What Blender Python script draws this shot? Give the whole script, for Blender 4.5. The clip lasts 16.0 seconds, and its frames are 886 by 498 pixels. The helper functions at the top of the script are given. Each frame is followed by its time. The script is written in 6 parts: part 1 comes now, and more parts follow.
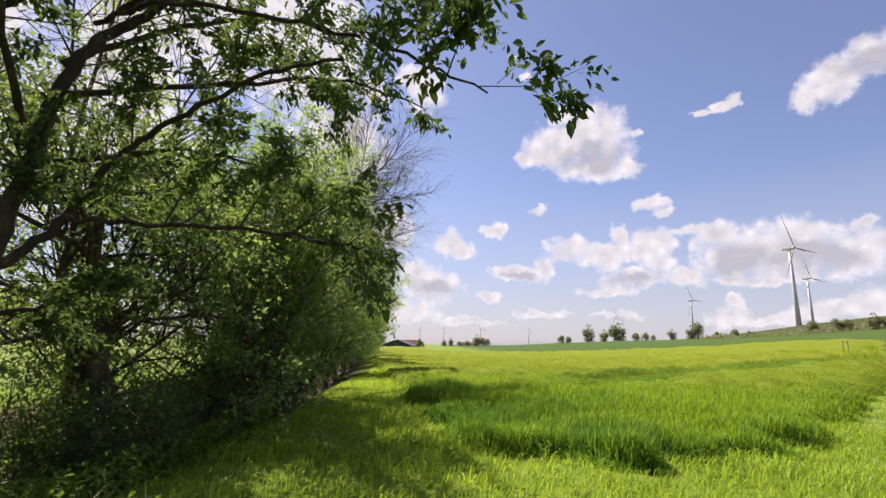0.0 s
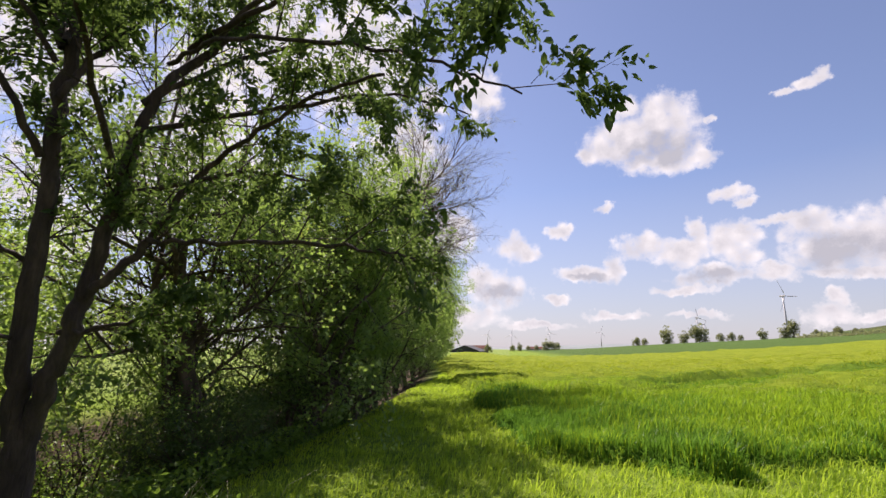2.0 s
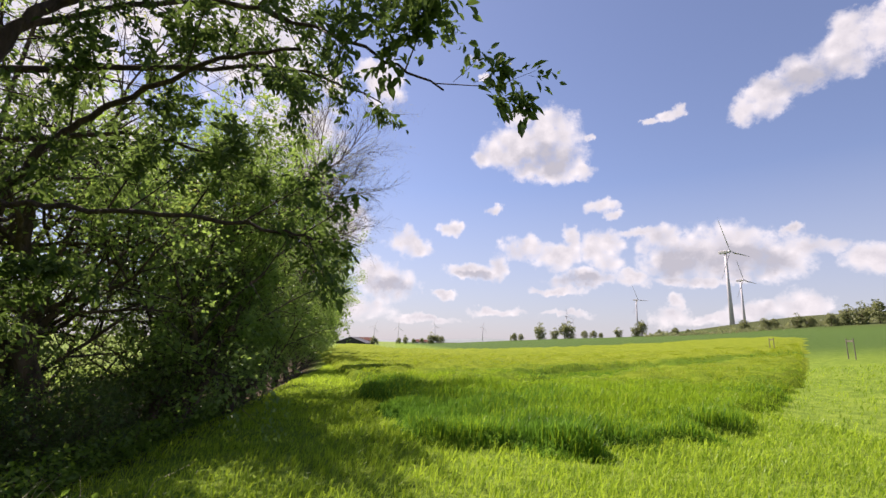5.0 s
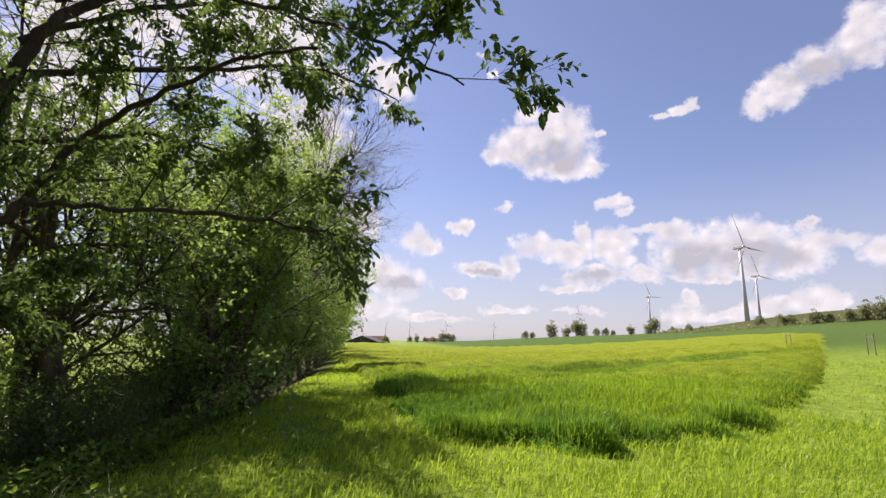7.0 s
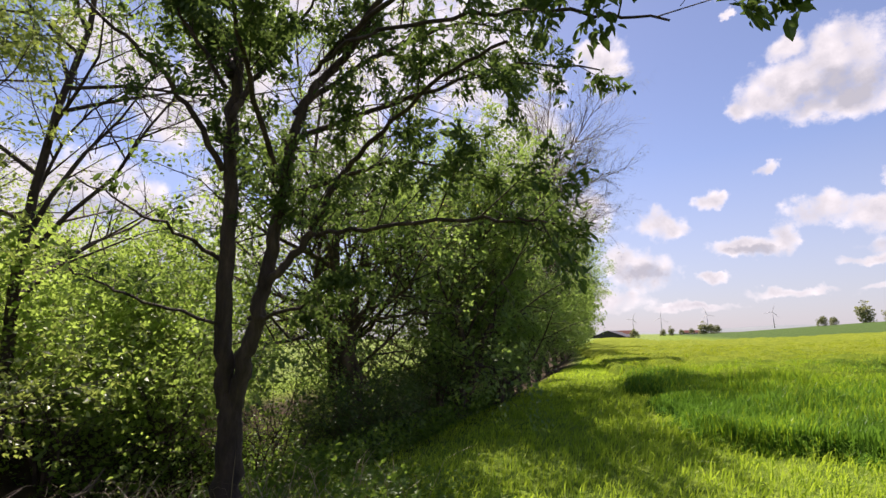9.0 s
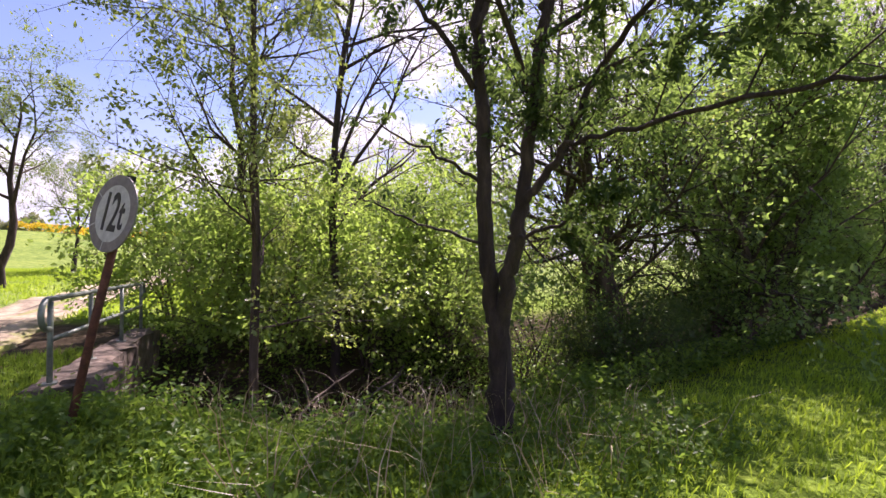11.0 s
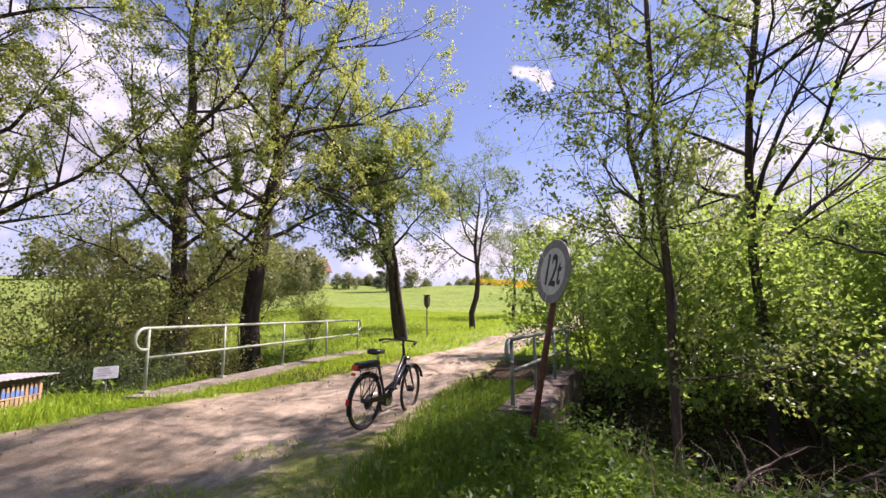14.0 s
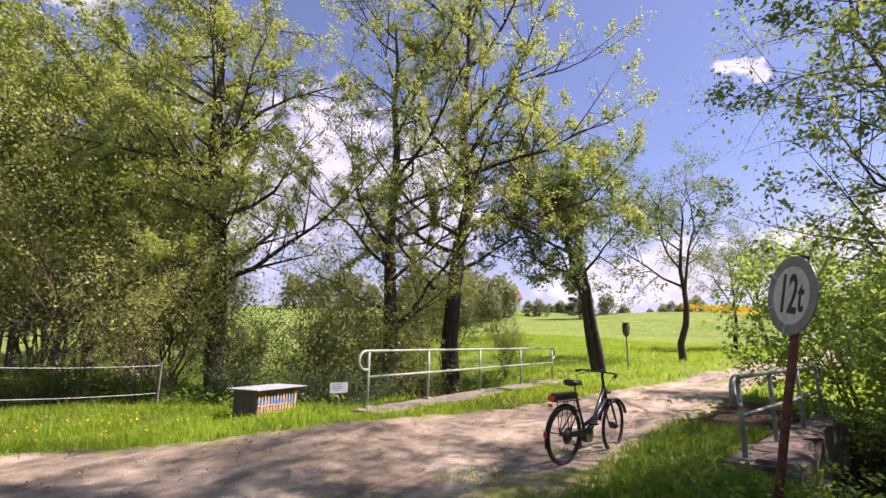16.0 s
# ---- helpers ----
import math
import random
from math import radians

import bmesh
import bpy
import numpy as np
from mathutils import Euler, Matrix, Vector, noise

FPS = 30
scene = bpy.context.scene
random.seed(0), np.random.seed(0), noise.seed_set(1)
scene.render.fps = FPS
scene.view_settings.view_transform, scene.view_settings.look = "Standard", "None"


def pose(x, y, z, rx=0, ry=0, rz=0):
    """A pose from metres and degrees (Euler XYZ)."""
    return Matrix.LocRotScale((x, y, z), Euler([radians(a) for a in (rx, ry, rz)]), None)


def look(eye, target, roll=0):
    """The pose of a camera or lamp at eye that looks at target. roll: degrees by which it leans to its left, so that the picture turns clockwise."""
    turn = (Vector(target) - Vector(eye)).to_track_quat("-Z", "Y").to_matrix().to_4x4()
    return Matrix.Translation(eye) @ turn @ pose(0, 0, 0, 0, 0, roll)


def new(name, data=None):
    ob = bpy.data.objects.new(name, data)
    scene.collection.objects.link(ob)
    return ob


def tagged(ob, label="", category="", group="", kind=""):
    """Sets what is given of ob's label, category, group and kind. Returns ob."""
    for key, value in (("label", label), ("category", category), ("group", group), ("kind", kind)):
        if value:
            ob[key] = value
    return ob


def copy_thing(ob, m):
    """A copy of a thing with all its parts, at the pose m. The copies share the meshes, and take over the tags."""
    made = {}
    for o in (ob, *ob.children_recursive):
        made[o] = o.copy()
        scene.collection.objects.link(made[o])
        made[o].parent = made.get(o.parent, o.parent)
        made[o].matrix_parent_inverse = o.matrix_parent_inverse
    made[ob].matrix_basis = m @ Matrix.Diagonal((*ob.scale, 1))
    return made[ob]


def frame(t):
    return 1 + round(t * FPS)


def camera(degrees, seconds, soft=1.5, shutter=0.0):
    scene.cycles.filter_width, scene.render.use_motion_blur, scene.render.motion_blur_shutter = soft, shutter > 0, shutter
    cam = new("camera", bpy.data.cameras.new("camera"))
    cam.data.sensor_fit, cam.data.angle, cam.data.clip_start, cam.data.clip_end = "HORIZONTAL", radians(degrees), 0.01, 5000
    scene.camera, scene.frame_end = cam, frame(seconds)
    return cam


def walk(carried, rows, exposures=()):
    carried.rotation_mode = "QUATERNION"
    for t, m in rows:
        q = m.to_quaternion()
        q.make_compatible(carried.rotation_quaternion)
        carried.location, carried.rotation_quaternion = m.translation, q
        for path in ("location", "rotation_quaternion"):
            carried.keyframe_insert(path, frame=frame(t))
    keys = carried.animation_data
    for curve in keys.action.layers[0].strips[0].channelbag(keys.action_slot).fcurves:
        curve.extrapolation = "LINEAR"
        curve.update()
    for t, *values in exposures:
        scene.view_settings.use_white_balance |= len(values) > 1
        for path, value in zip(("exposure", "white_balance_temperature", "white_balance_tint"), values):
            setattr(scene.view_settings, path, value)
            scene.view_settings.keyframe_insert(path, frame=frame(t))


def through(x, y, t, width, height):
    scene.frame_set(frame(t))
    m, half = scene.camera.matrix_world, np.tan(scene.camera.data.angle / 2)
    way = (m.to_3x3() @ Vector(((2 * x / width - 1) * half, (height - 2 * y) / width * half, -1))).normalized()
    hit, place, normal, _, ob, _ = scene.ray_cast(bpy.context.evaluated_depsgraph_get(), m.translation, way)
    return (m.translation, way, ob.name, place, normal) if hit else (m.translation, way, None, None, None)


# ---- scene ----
cam = camera(87.8, 16.0)
PATH = [
    (0.0, (-0.099, -0.134, 1.659), (-0.099, 9.657, 3.689), 1.28),
    (0.5, (-0.046, -0.123, 1.663), (-0.562, 9.630, 3.810), 0.78),
    (1.0, (-0.005, -0.111, 1.657), (-0.631, 9.682, 3.580), 0.71),
    (1.5, (-0.005, -0.131, 1.653), (-1.019, 9.592, 3.762), -0.08),
    (2.0, (0.009, -0.146, 1.653), (-1.365, 9.529, 3.778), 0.22),
    (2.5, (0.013, -0.170, 1.648), (-1.316, 9.505, 3.803), 0.07),
    (3.0, (0.012, -0.143, 1.654), (-1.302, 9.515, 3.887), 0.29),
    (3.5, (0.002, -0.119, 1.643), (-0.992, 9.592, 3.817), 1.25),
    (4.0, (-0.004, -0.122, 1.650), (0.100, 9.673, 3.662), 2.38),
    (4.2, (-0.024, -0.132, 1.647), (0.550, 9.645, 3.668), 2.11),
    (6.3, (-0.128, -0.259, 1.575), (0.933, 9.495, 3.508), 1.08),
    (6.5, (-0.137, -0.246, 1.573), (0.871, 9.514, 3.503), 1.22),
    (7.0, (-0.148, -0.203, 1.591), (0.578, 9.576, 3.551), 0.96),
    (7.5, (-0.128, -0.180, 1.594), (-0.082, 9.624, 3.562), 0.35),
    (8.0, (-0.095, -0.120, 1.607), (-0.823, 9.646, 3.631), 1.00),
    (8.5, (-0.085, -0.084, 1.598), (-2.575, 9.410, 3.510), -0.18),
    (9.0, (-0.067, -0.081, 1.558), (-4.154, 8.846, 3.460), -1.10),
    (9.2, (-0.071, -0.104, 1.562), (-4.536, 8.655, 3.391), -1.27),
    (11.3, (-0.407, 0.140, 1.539), (-8.899, 5.417, 1.777), -0.78),
    (11.5, (-0.394, 0.082, 1.533), (-9.097, 4.995, 1.881), -0.62),
    (12.0, (-0.315, -0.019, 1.553), (-9.753, 3.247, 2.065), -0.58),
    (12.5, (-0.298, -0.076, 1.561), (-10.096, 1.757, 2.356), 0.05),
    (13.0, (-0.263, -0.101, 1.570), (-10.227, -0.272, 2.394), 0.39),
    (13.5, (-0.307, -0.056, 1.573), (-10.168, -1.293, 2.684), 0.15),
    (14.0, (-0.290, -0.033, 1.572), (-9.987, -2.044, 2.955), -0.40),
    (14.5, (-0.321, -0.029, 1.580), (-9.898, -2.455, 3.125), -0.43),
    (15.0, (-0.327, -0.037, 1.581), (-9.755, -2.908, 3.278), -0.52),
    (15.5, (-0.297, -0.055, 1.588), (-9.216, -4.194, 3.406), 0.23),
    (16.0, (-0.308, -0.052, 1.583), (-8.322, -5.711, 3.522), 0.81),
]
walk(cam, [(t, look(eye, target, roll)) for t, eye, target, roll in PATH], [(0, 0.97, 6800, 30), (9.2, 1.02, 6800, 32), (11.4, 1.56, 6450, 46), (12.7, 1.4, 6450, 45), (16, 1.23, 6500, 42)])

# World, sun and sky
SUN_AZ, SUN_EL = 36.0, 51.0          # degrees to the left of +y, and above the horizon


def sky_world():
    w = bpy.data.worlds.new("sky")
    scene.world = w
    w.use_nodes = True
    nt = w.node_tree
    n, l = nt.nodes, nt.links
    n.clear()
    out = n.new("ShaderNodeOutputWorld")
    bg = n.new("ShaderNodeBackground")
    bg.inputs["Strength"].default_value = 0.07
    sky = n.new("ShaderNodeTexSky")
    sky.sky_type = "NISHITA"
    sky.sun_disc = False
    sky.sun_elevation = radians(SUN_EL)
    sky.sun_rotation = radians(-SUN_AZ)
    sky.altitude = 100
    sky.air_density, sky.dust_density, sky.ozone_density = 1.0, 0.35, 3.6
    tc = n.new("ShaderNodeTexCoord")
    sep = n.new("ShaderNodeSeparateXYZ")
    l.new(tc.outputs["Generated"], sep.inputs[0])

    def m(op, a, b=None, c=None, clamp=False):
        k = n.new("ShaderNodeMath")
        k.operation, k.use_clamp = op, clamp
        for i, v in enumerate((a, b, c)):
            if v is None:
                continue
            if isinstance(v, (int, float)):
                k.inputs[i].default_value = v
            else:
                l.new(v, k.inputs[i])
        return k.outputs[0]

    nx = m("MULTIPLY", sep.outputs[0], -1.0)
    az = m("MULTIPLY", m("ARCTAN2", nx, sep.outputs[1]), 57.2958)
    el = m("MULTIPLY", m("ARCSINE", sep.outputs[2]), 57.2958)

    # puffs of the cumulus clouds: azimuth, elevation, half width, half height, in degrees
    high = [(-18.4, 24.4, 4.8, 3.4), (-13.8, 23.5, 3.6, 2.4), (-20.0, 21.1, 3.1, 1.7), (-10.8, 22.5, 1.8, 0.9), (-22.9, 20.5, 1.9, 0.9), (-19.1, 26.9, 2.8, 1.6), (-15.3, 27.3, 1.8, 1.2), (-24.1, 24.6, 0.7, 0.4), (-16.6, 20.8, 2.5, 1.1)]
    east = [(-40.7, 24.7, 1.5, 1.5), (-43.1, 25.2, 2.0, 1.8), (-46.4, 26.4, 2.1, 1.9), (-49.7, 27.6, 2.4, 2.3), (-50.0, 29.7, 1.4, 1.1), (-53.0, 27.6, 2.0, 1.8), (-56.5, 30.0, 3.5, 2.6)]
    shreds = [(-33.0, 25.5, 1.1, 0.7), (-34.4, 25.7, 0.8, 0.6), (-31.2, 25.3, 0.6, 0.4), (-12.0, 16.6, 1.0, 0.6), (-6.6, 14.1, 1.4, 0.8), (-24.9, 16.3, 1.7, 0.8), (-26.4, 15.2, 0.9, 0.5), (-9.2, 34.0, 0.8, 0.4), (-10.9, 32.1, 0.6, 0.4), (-5.8, 5.9, 1.6, 0.5)]
    chain = [(-9.3, 8.6, 3.3, 1.0), (-12.4, 9.5, 1.3, 1.4), (-15.8, 11.6, 2.8, 1.5), (-19.7, 10.6, 3.0, 1.5), (-21.5, 12.8, 0.9, 1.3), (-24.7, 11.6, 2.5, 2.0), (-25.8, 9.5, 1.7, 1.2), (-22.7, 7.8, 3.5, 1.0), (-19.6, 6.5, 2.9, 0.5)]
    wide = [(-32.8, 9.9, 3.2, 2.9), (-29.2, 13.1, 2.8, 0.5), (-31.2, 11.9, 2.5, 1.6), (-37.3, 10.2, 4.6, 2.8), (-41.7, 9.3, 3.3, 2.1), (-45.4, 10.1, 2.2, 0.9), (-43.4, 11.9, 1.0, 0.6), (-28.0, 7.9, 1.8, 0.8), (-34.3, 7.2, 5.5, 0.6), (-50.0, 8.5, 3.0, 1.4)]
    behind_willow = [(-1.0, 12.4, 2.6, 1.7), (-2.8, 11.6, 1.6, 0.9), (0.9, 7.4, 3.1, 2.1), (3.4, 8.3, 2.5, 1.8), (2.9, 30.5, 2.5, 2.7), (5.2, 31.9, 1.3, 1.2), (9.8, 30.2, 1.8, 1.6), (8.0, 14.0, 4.0, 3.0)]
    low_heaps = [(-31.8, 3.4, 2.0, 1.1), (-32.6, 4.9, 0.8, 0.8), (-40.0, 4.0, 2.5, 1.0), (-43.8, 4.3, 1.8, 1.8), (-35.9, 3.2, 1.9, 0.6), (-12.4, 3.9, 3.3, 0.5), (-20.7, 3.6, 3.1, 0.4), (-3.5, 2.9, 4.1, 0.5), (8.0, 4.0, 7.0, 1.5)]
    sunward = [(48.8, 30.5, 4.0, 7.5), (42.9, 18.0, 4.1, 7.3), (37.4, 26.8, 5.1, 8.8), (30.0, 34.0, 8.0, 6.0), (48.5, 11.0, 3.8, 3.9), (36.0, 18.0, 8.0, 6.0), (20.0, 34.0, 8.0, 7.0), (14.0, 22.0, 6.0, 6.0), (44.0, 42.0, 9.0, 6.0)]
    north = [(64.3, 29.8, 3.4, 2.6), (60.3, 27.7, 3.6, 3.2), (56.5, 23.6, 3.0, 3.0), (54.2, 28.4, 2.4, 4.8), (67.8, 14.9, 4.4, 3.0), (62.8, 15.7, 3.8, 3.2), (59.1, 13.8, 3.4, 3.0), (56.4, 10.8, 3.0, 2.6), (71.2, 15.8, 3.0, 2.6), (66.0, 10.0, 6.0, 3.6), (51.0, 24.0, 2.8, 3.0), (51.5, 15.0, 3.4, 3.4)]
    west = [(70.0, 11.0, 7.0, 3.5), (78.0, 9.5, 8.0, 3.5), (88.0, 8.0, 8.0, 3.2), (97.0, 8.0, 7.0, 3.0), (106.0, 7.0, 7.0, 3.0), (90.2, 28.6, 1.8, 0.7), (88.3, 27.4, 0.8, 1.0), (89.2, 28.2, 1.1, 0.8)]
    south = [(128.0, 18.0, 9.0, 7.5), (140.0, 20.0, 10.0, 8.5), (150.0, 16.0, 8.0, 7.0), (168.0, 33.0, 4.0, 3.0), (-80.0, 20.0, 12.0, 7.0), (-110.0, 30.0, 14.0, 8.0), (-150.0, 22.0, 14.0, 8.0), (180.0, 15.0, 12.0, 6.0)]
    puffs = high + east + shreds + chain + wide + behind_willow + low_heaps + sunward + north + west + south
    warp = n.new("ShaderNodeTexNoise")
    warp.inputs["Scale"].default_value, warp.inputs["Detail"].default_value, warp.inputs["Roughness"].default_value = 22.0, 7.0, 0.62
    l.new(tc.outputs["Generated"], warp.inputs["Vector"])
    wsep = n.new("ShaderNodeSeparateColor")
    l.new(warp.outputs["Color"], wsep.inputs[0])
    waz = m("ADD", az, m("MULTIPLY", m("SUBTRACT", wsep.outputs[0], 0.5), 4.0))
    wel = m("ADD", el, m("MULTIPLY", m("SUBTRACT", wsep.outputs[1], 0.5), 3.2))

    def heap(lumps):
        total = None
        for a, e, ra, re in lumps:
            da = m("MULTIPLY", m("SUBTRACT", waz, a), 1 / (ra * 1.14))
            de = m("MULTIPLY", m("SUBTRACT", wel, e), 1 / (re * 1.14))
            q = m("SUBTRACT", 1.0, m("ADD", m("MULTIPLY", da, da), m("MULTIPLY", de, de)))
            q = m("MAXIMUM", q, -1.5)
            total = q if total is None else m("SMOOTH_MAX", total, q, 0.35)
        return total
    body = heap(puffs)
    # grey undersides of the larger clouds
    belly = m("MAXIMUM", heap([(-18.0, 22.2, 4.2, 1.9), (-33.3, 9.3, 3.4, 2.3), (-39.2, 9.0, 4.6, 1.8), (-22.0, 7.6, 4.0, 0.9), (-10.0, 8.2, 3.0, 0.6), (0.9, 6.6, 3.2, 1.3), (-47.0, 26.0, 4.0, 1.4), (62.0, 13.0, 6.0, 2.0), (138.0, 15.0, 14.0, 4.0)]), 0.0)
    big = n.new("ShaderNodeTexNoise")
    big.inputs["Scale"].default_value, big.inputs["Detail"].default_value, big.inputs["Roughness"].default_value = 30.0, 12.0, 0.68
    l.new(tc.outputs["Generated"], big.inputs["Vector"])
    billow = n.new("ShaderNodeTexVoronoi")
    billow.feature, billow.inputs["Scale"].default_value = "SMOOTH_F1", 42.0
    l.new(tc.outputs["Generated"], billow.inputs["Vector"])
    ragged = m("ADD", m("MULTIPLY", m("SUBTRACT", big.outputs[0], 0.5), 2.4), m("MULTIPLY", m("SUBTRACT", 0.40, billow.outputs["Distance"]), 0.9))
    dens = m("ADD", m("ADD", body, 0.3), ragged)
    edge = n.new("ShaderNodeMapRange")
    edge.interpolation_type = "SMOOTHSTEP"
    l.new(dens, edge.inputs[0])
    edge.inputs[1].default_value, edge.inputs[2].default_value = -0.05, 1.25
    # thin low haze cloud near the horizon
    low = n.new("ShaderNodeMapRange")
    l.new(el, low.inputs[0])
    low.inputs[1].default_value, low.inputs[2].default_value, low.inputs[3].default_value, low.inputs[4].default_value = 0.0, 19.0, 0.8, 0.07
    cover = edge.outputs[0]
    hazy = n.new("ShaderNodeMix")
    hazy.data_type = "RGBA"
    l.new(low.outputs[0], hazy.inputs[0])
    l.new(sky.outputs[0], hazy.inputs[6])
    hazy.inputs[7].default_value = (3.7, 4.15, 4.6, 1)
    # thick cores are greyer than the lit rims
    core = n.new("ShaderNodeMapRange")
    l.new(m("ADD", m("ADD", m("MULTIPLY", dens, 0.5), m("MULTIPLY", billow.outputs["Distance"], 0.9)), m("MULTIPLY", belly, 0.6)), core.inputs[0])
    core.inputs[1].default_value, core.inputs[2].default_value = 0.5, 1.45
    tone = n.new("ShaderNodeValToRGB")
    l.new(core.outputs[0], tone.inputs[0])
    tone.color_ramp.elements[0].color = (7.3, 7.7, 7.5, 1)
    tone.color_ramp.elements[1].color = (3.7, 4.1, 4.4, 1)
    mix = n.new("ShaderNodeMix")
    mix.data_type = "RGBA"
    l.new(cover, mix.inputs[0])
    l.new(hazy.outputs[2], mix.inputs[6])
    l.new(tone.outputs[0], mix.inputs[7])
    l.new(mix.outputs[2], bg.inputs["Color"])
    l.new(bg.outputs[0], out.inputs[0])


sky_world()
sun = new("sun", bpy.data.lights.new("sun", "SUN"))
sun.data.energy, sun.data.angle, sun.data.color = 5.0, radians(0.6), (1.0, 0.95, 0.86)
a, e = radians(SUN_AZ), radians(SUN_EL)
sun.matrix_world = look((-math.sin(a) * math.cos(e) * 50, math.cos(a) * math.cos(e) * 50, math.sin(e) * 50), (0, 0, 0))


# ---------------------------------------------------------------- materials
def material(name, build):
    mt = bpy.data.materials.new(name)
    mt.use_nodes = True
    nt = mt.node_tree
    nt.nodes.clear()
    out = nt.nodes.new("ShaderNodeOutputMaterial")
    build(nt, out)
    return mt


def ramp(nt, fac, stops):
    r = nt.nodes.new("ShaderNodeValToRGB")
    while len(r.color_ramp.elements) < len(stops):
        r.color_ramp.elements.new(0.5)
    for el, (p, c) in zip(r.color_ramp.elements, stops):
        el.position, el.color = p, (*c, 1)
    nt.links.new(fac, r.inputs[0])
    return r.outputs[0]


def noise_tex(nt, scale, detail=6, rough=0.6, vec=None, stretch=None):
    t = nt.nodes.new("ShaderNodeTexNoise")
    t.inputs["Scale"].default_value, t.inputs["Detail"].default_value, t.inputs["Roughness"].default_value = scale, detail, rough
    c = nt.nodes.new("ShaderNodeTexCoord")
    v = c.outputs["Object"] if vec is None else vec
    if stretch:
        mp = nt.nodes.new("ShaderNodeMapping")
        mp.inputs["Scale"].default_value = stretch
        nt.links.new(v, mp.inputs[0])
        v = mp.outputs[0]
    nt.links.new(v, t.inputs["Vector"])
    return t.outputs[0]


def mixc(nt, fac, a, b, blend="MIX"):
    x = nt.nodes.new("ShaderNodeMix")
    x.data_type, x.blend_type = "RGBA", blend
    for i, v in ((0, fac), (6, a), (7, b)):
        if isinstance(v, (int, float)):
            x.inputs[i].default_value = v
        elif isinstance(v, tuple):
            x.inputs[i].default_value = (*v, 1)
        else:
            nt.links.new(v, x.inputs[i])
    return x.outputs[2]


def bump(nt, height, strength=0.5, distance=0.02):
    b = nt.nodes.new("ShaderNodeBump")
    b.inputs["Strength"].default_value, b.inputs["Distance"].default_value = strength, distance
    nt.links.new(height, b.inputs["Height"])
    return b.outputs[0]


def surface(name, stops, scale=8.0, rough=0.8, metal=0.0, bump_strength=0.4, bump_dist=0.01, fine=60.0, stretch=None, spread=0.0):
    """A mottled surface: colour from a ramp over coarse noise, fine grain on top, and relief."""
    def build(nt, out):
        p = nt.nodes.new("ShaderNodeBsdfPrincipled")
        n1 = noise_tex(nt, scale, 8, 0.62, stretch=stretch)
        n2 = noise_tex(nt, fine, 4, 0.6, stretch=stretch)
        c = ramp(nt, n1, stops)
        c = mixc(nt, 0.35, c, ramp(nt, n2, [(0.3, (0.25, 0.25, 0.25)), (0.7, (1, 1, 1))]), "MULTIPLY")
        if spread:
            oi = nt.nodes.new("ShaderNodeObjectInfo")
            hs = nt.nodes.new("ShaderNodeHueSaturation")
            mr = nt.nodes.new("ShaderNodeMapRange")
            nt.links.new(oi.outputs["Random"], mr.inputs[0])
            mr.inputs[3].default_value, mr.inputs[4].default_value = 1 - spread, 1 + spread
            nt.links.new(mr.outputs[0], hs.inputs["Value"])
            nt.links.new(c, hs.inputs["Color"])
            c = hs.outputs[0]
        nt.links.new(c, p.inputs["Base Color"])
        p.inputs["Roughness"].default_value, p.inputs["Metallic"].default_value = rough, metal
        if bump_strength:
            ad = nt.nodes.new("ShaderNodeMath")
            ad.operation = "ADD"
            nt.links.new(n1, ad.inputs[0])
            nt.links.new(n2, ad.inputs[1])
            nt.links.new(bump(nt, ad.outputs[0], bump_strength, bump_dist), p.inputs["Normal"])
        nt.links.new(p.outputs[0], out.inputs[0])
    return material(name, build)


def leafy(name, dark, light, through_colour, gloss=0.03, through=0.48):
    """Thin leaves: each one its own tint, letting light through."""
    def build(nt, out):
        g = nt.nodes.new("ShaderNodeNewGeometry")
        col = ramp(nt, g.outputs["Random Per Island"], [(0.0, dark), (0.55, tuple((a + b) / 2 for a, b in zip(dark, light))), (1.0, light)])
        big = noise_tex(nt, 0.8, 3)
        col = mixc(nt, 0.5, col, ramp(nt, big, [(0.3, (0.62, 0.66, 0.6)), (0.7, (1.15, 1.1, 1.0))]), "MULTIPLY")
        d = nt.nodes.new("ShaderNodeBsdfDiffuse")
        t = nt.nodes.new("ShaderNodeBsdfTranslucent")
        s = nt.nodes.new("ShaderNodeBsdfGlossy")
        s.inputs["Roughness"].default_value = 0.42
        s.inputs["Color"].default_value = (0.8, 0.85, 0.8, 1)
        nt.links.new(col, d.inputs[0])
        nt.links.new(mixc(nt, 0.65, col, through_colour), t.inputs[0])
        m1, m2 = nt.nodes.new("ShaderNodeMixShader"), nt.nodes.new("ShaderNodeMixShader")
        m1.inputs[0].default_value, m2.inputs[0].default_value = through, gloss
        nt.links.new(d.outputs[0], m1.inputs[1])
        nt.links.new(t.outputs[0], m1.inputs[2])
        nt.links.new(m1.outputs[0], m2.inputs[1])
        nt.links.new(s.outputs[0], m2.inputs[2])
        nt.links.new(m2.outputs[0], out.inputs[0])
    return material(name, build)


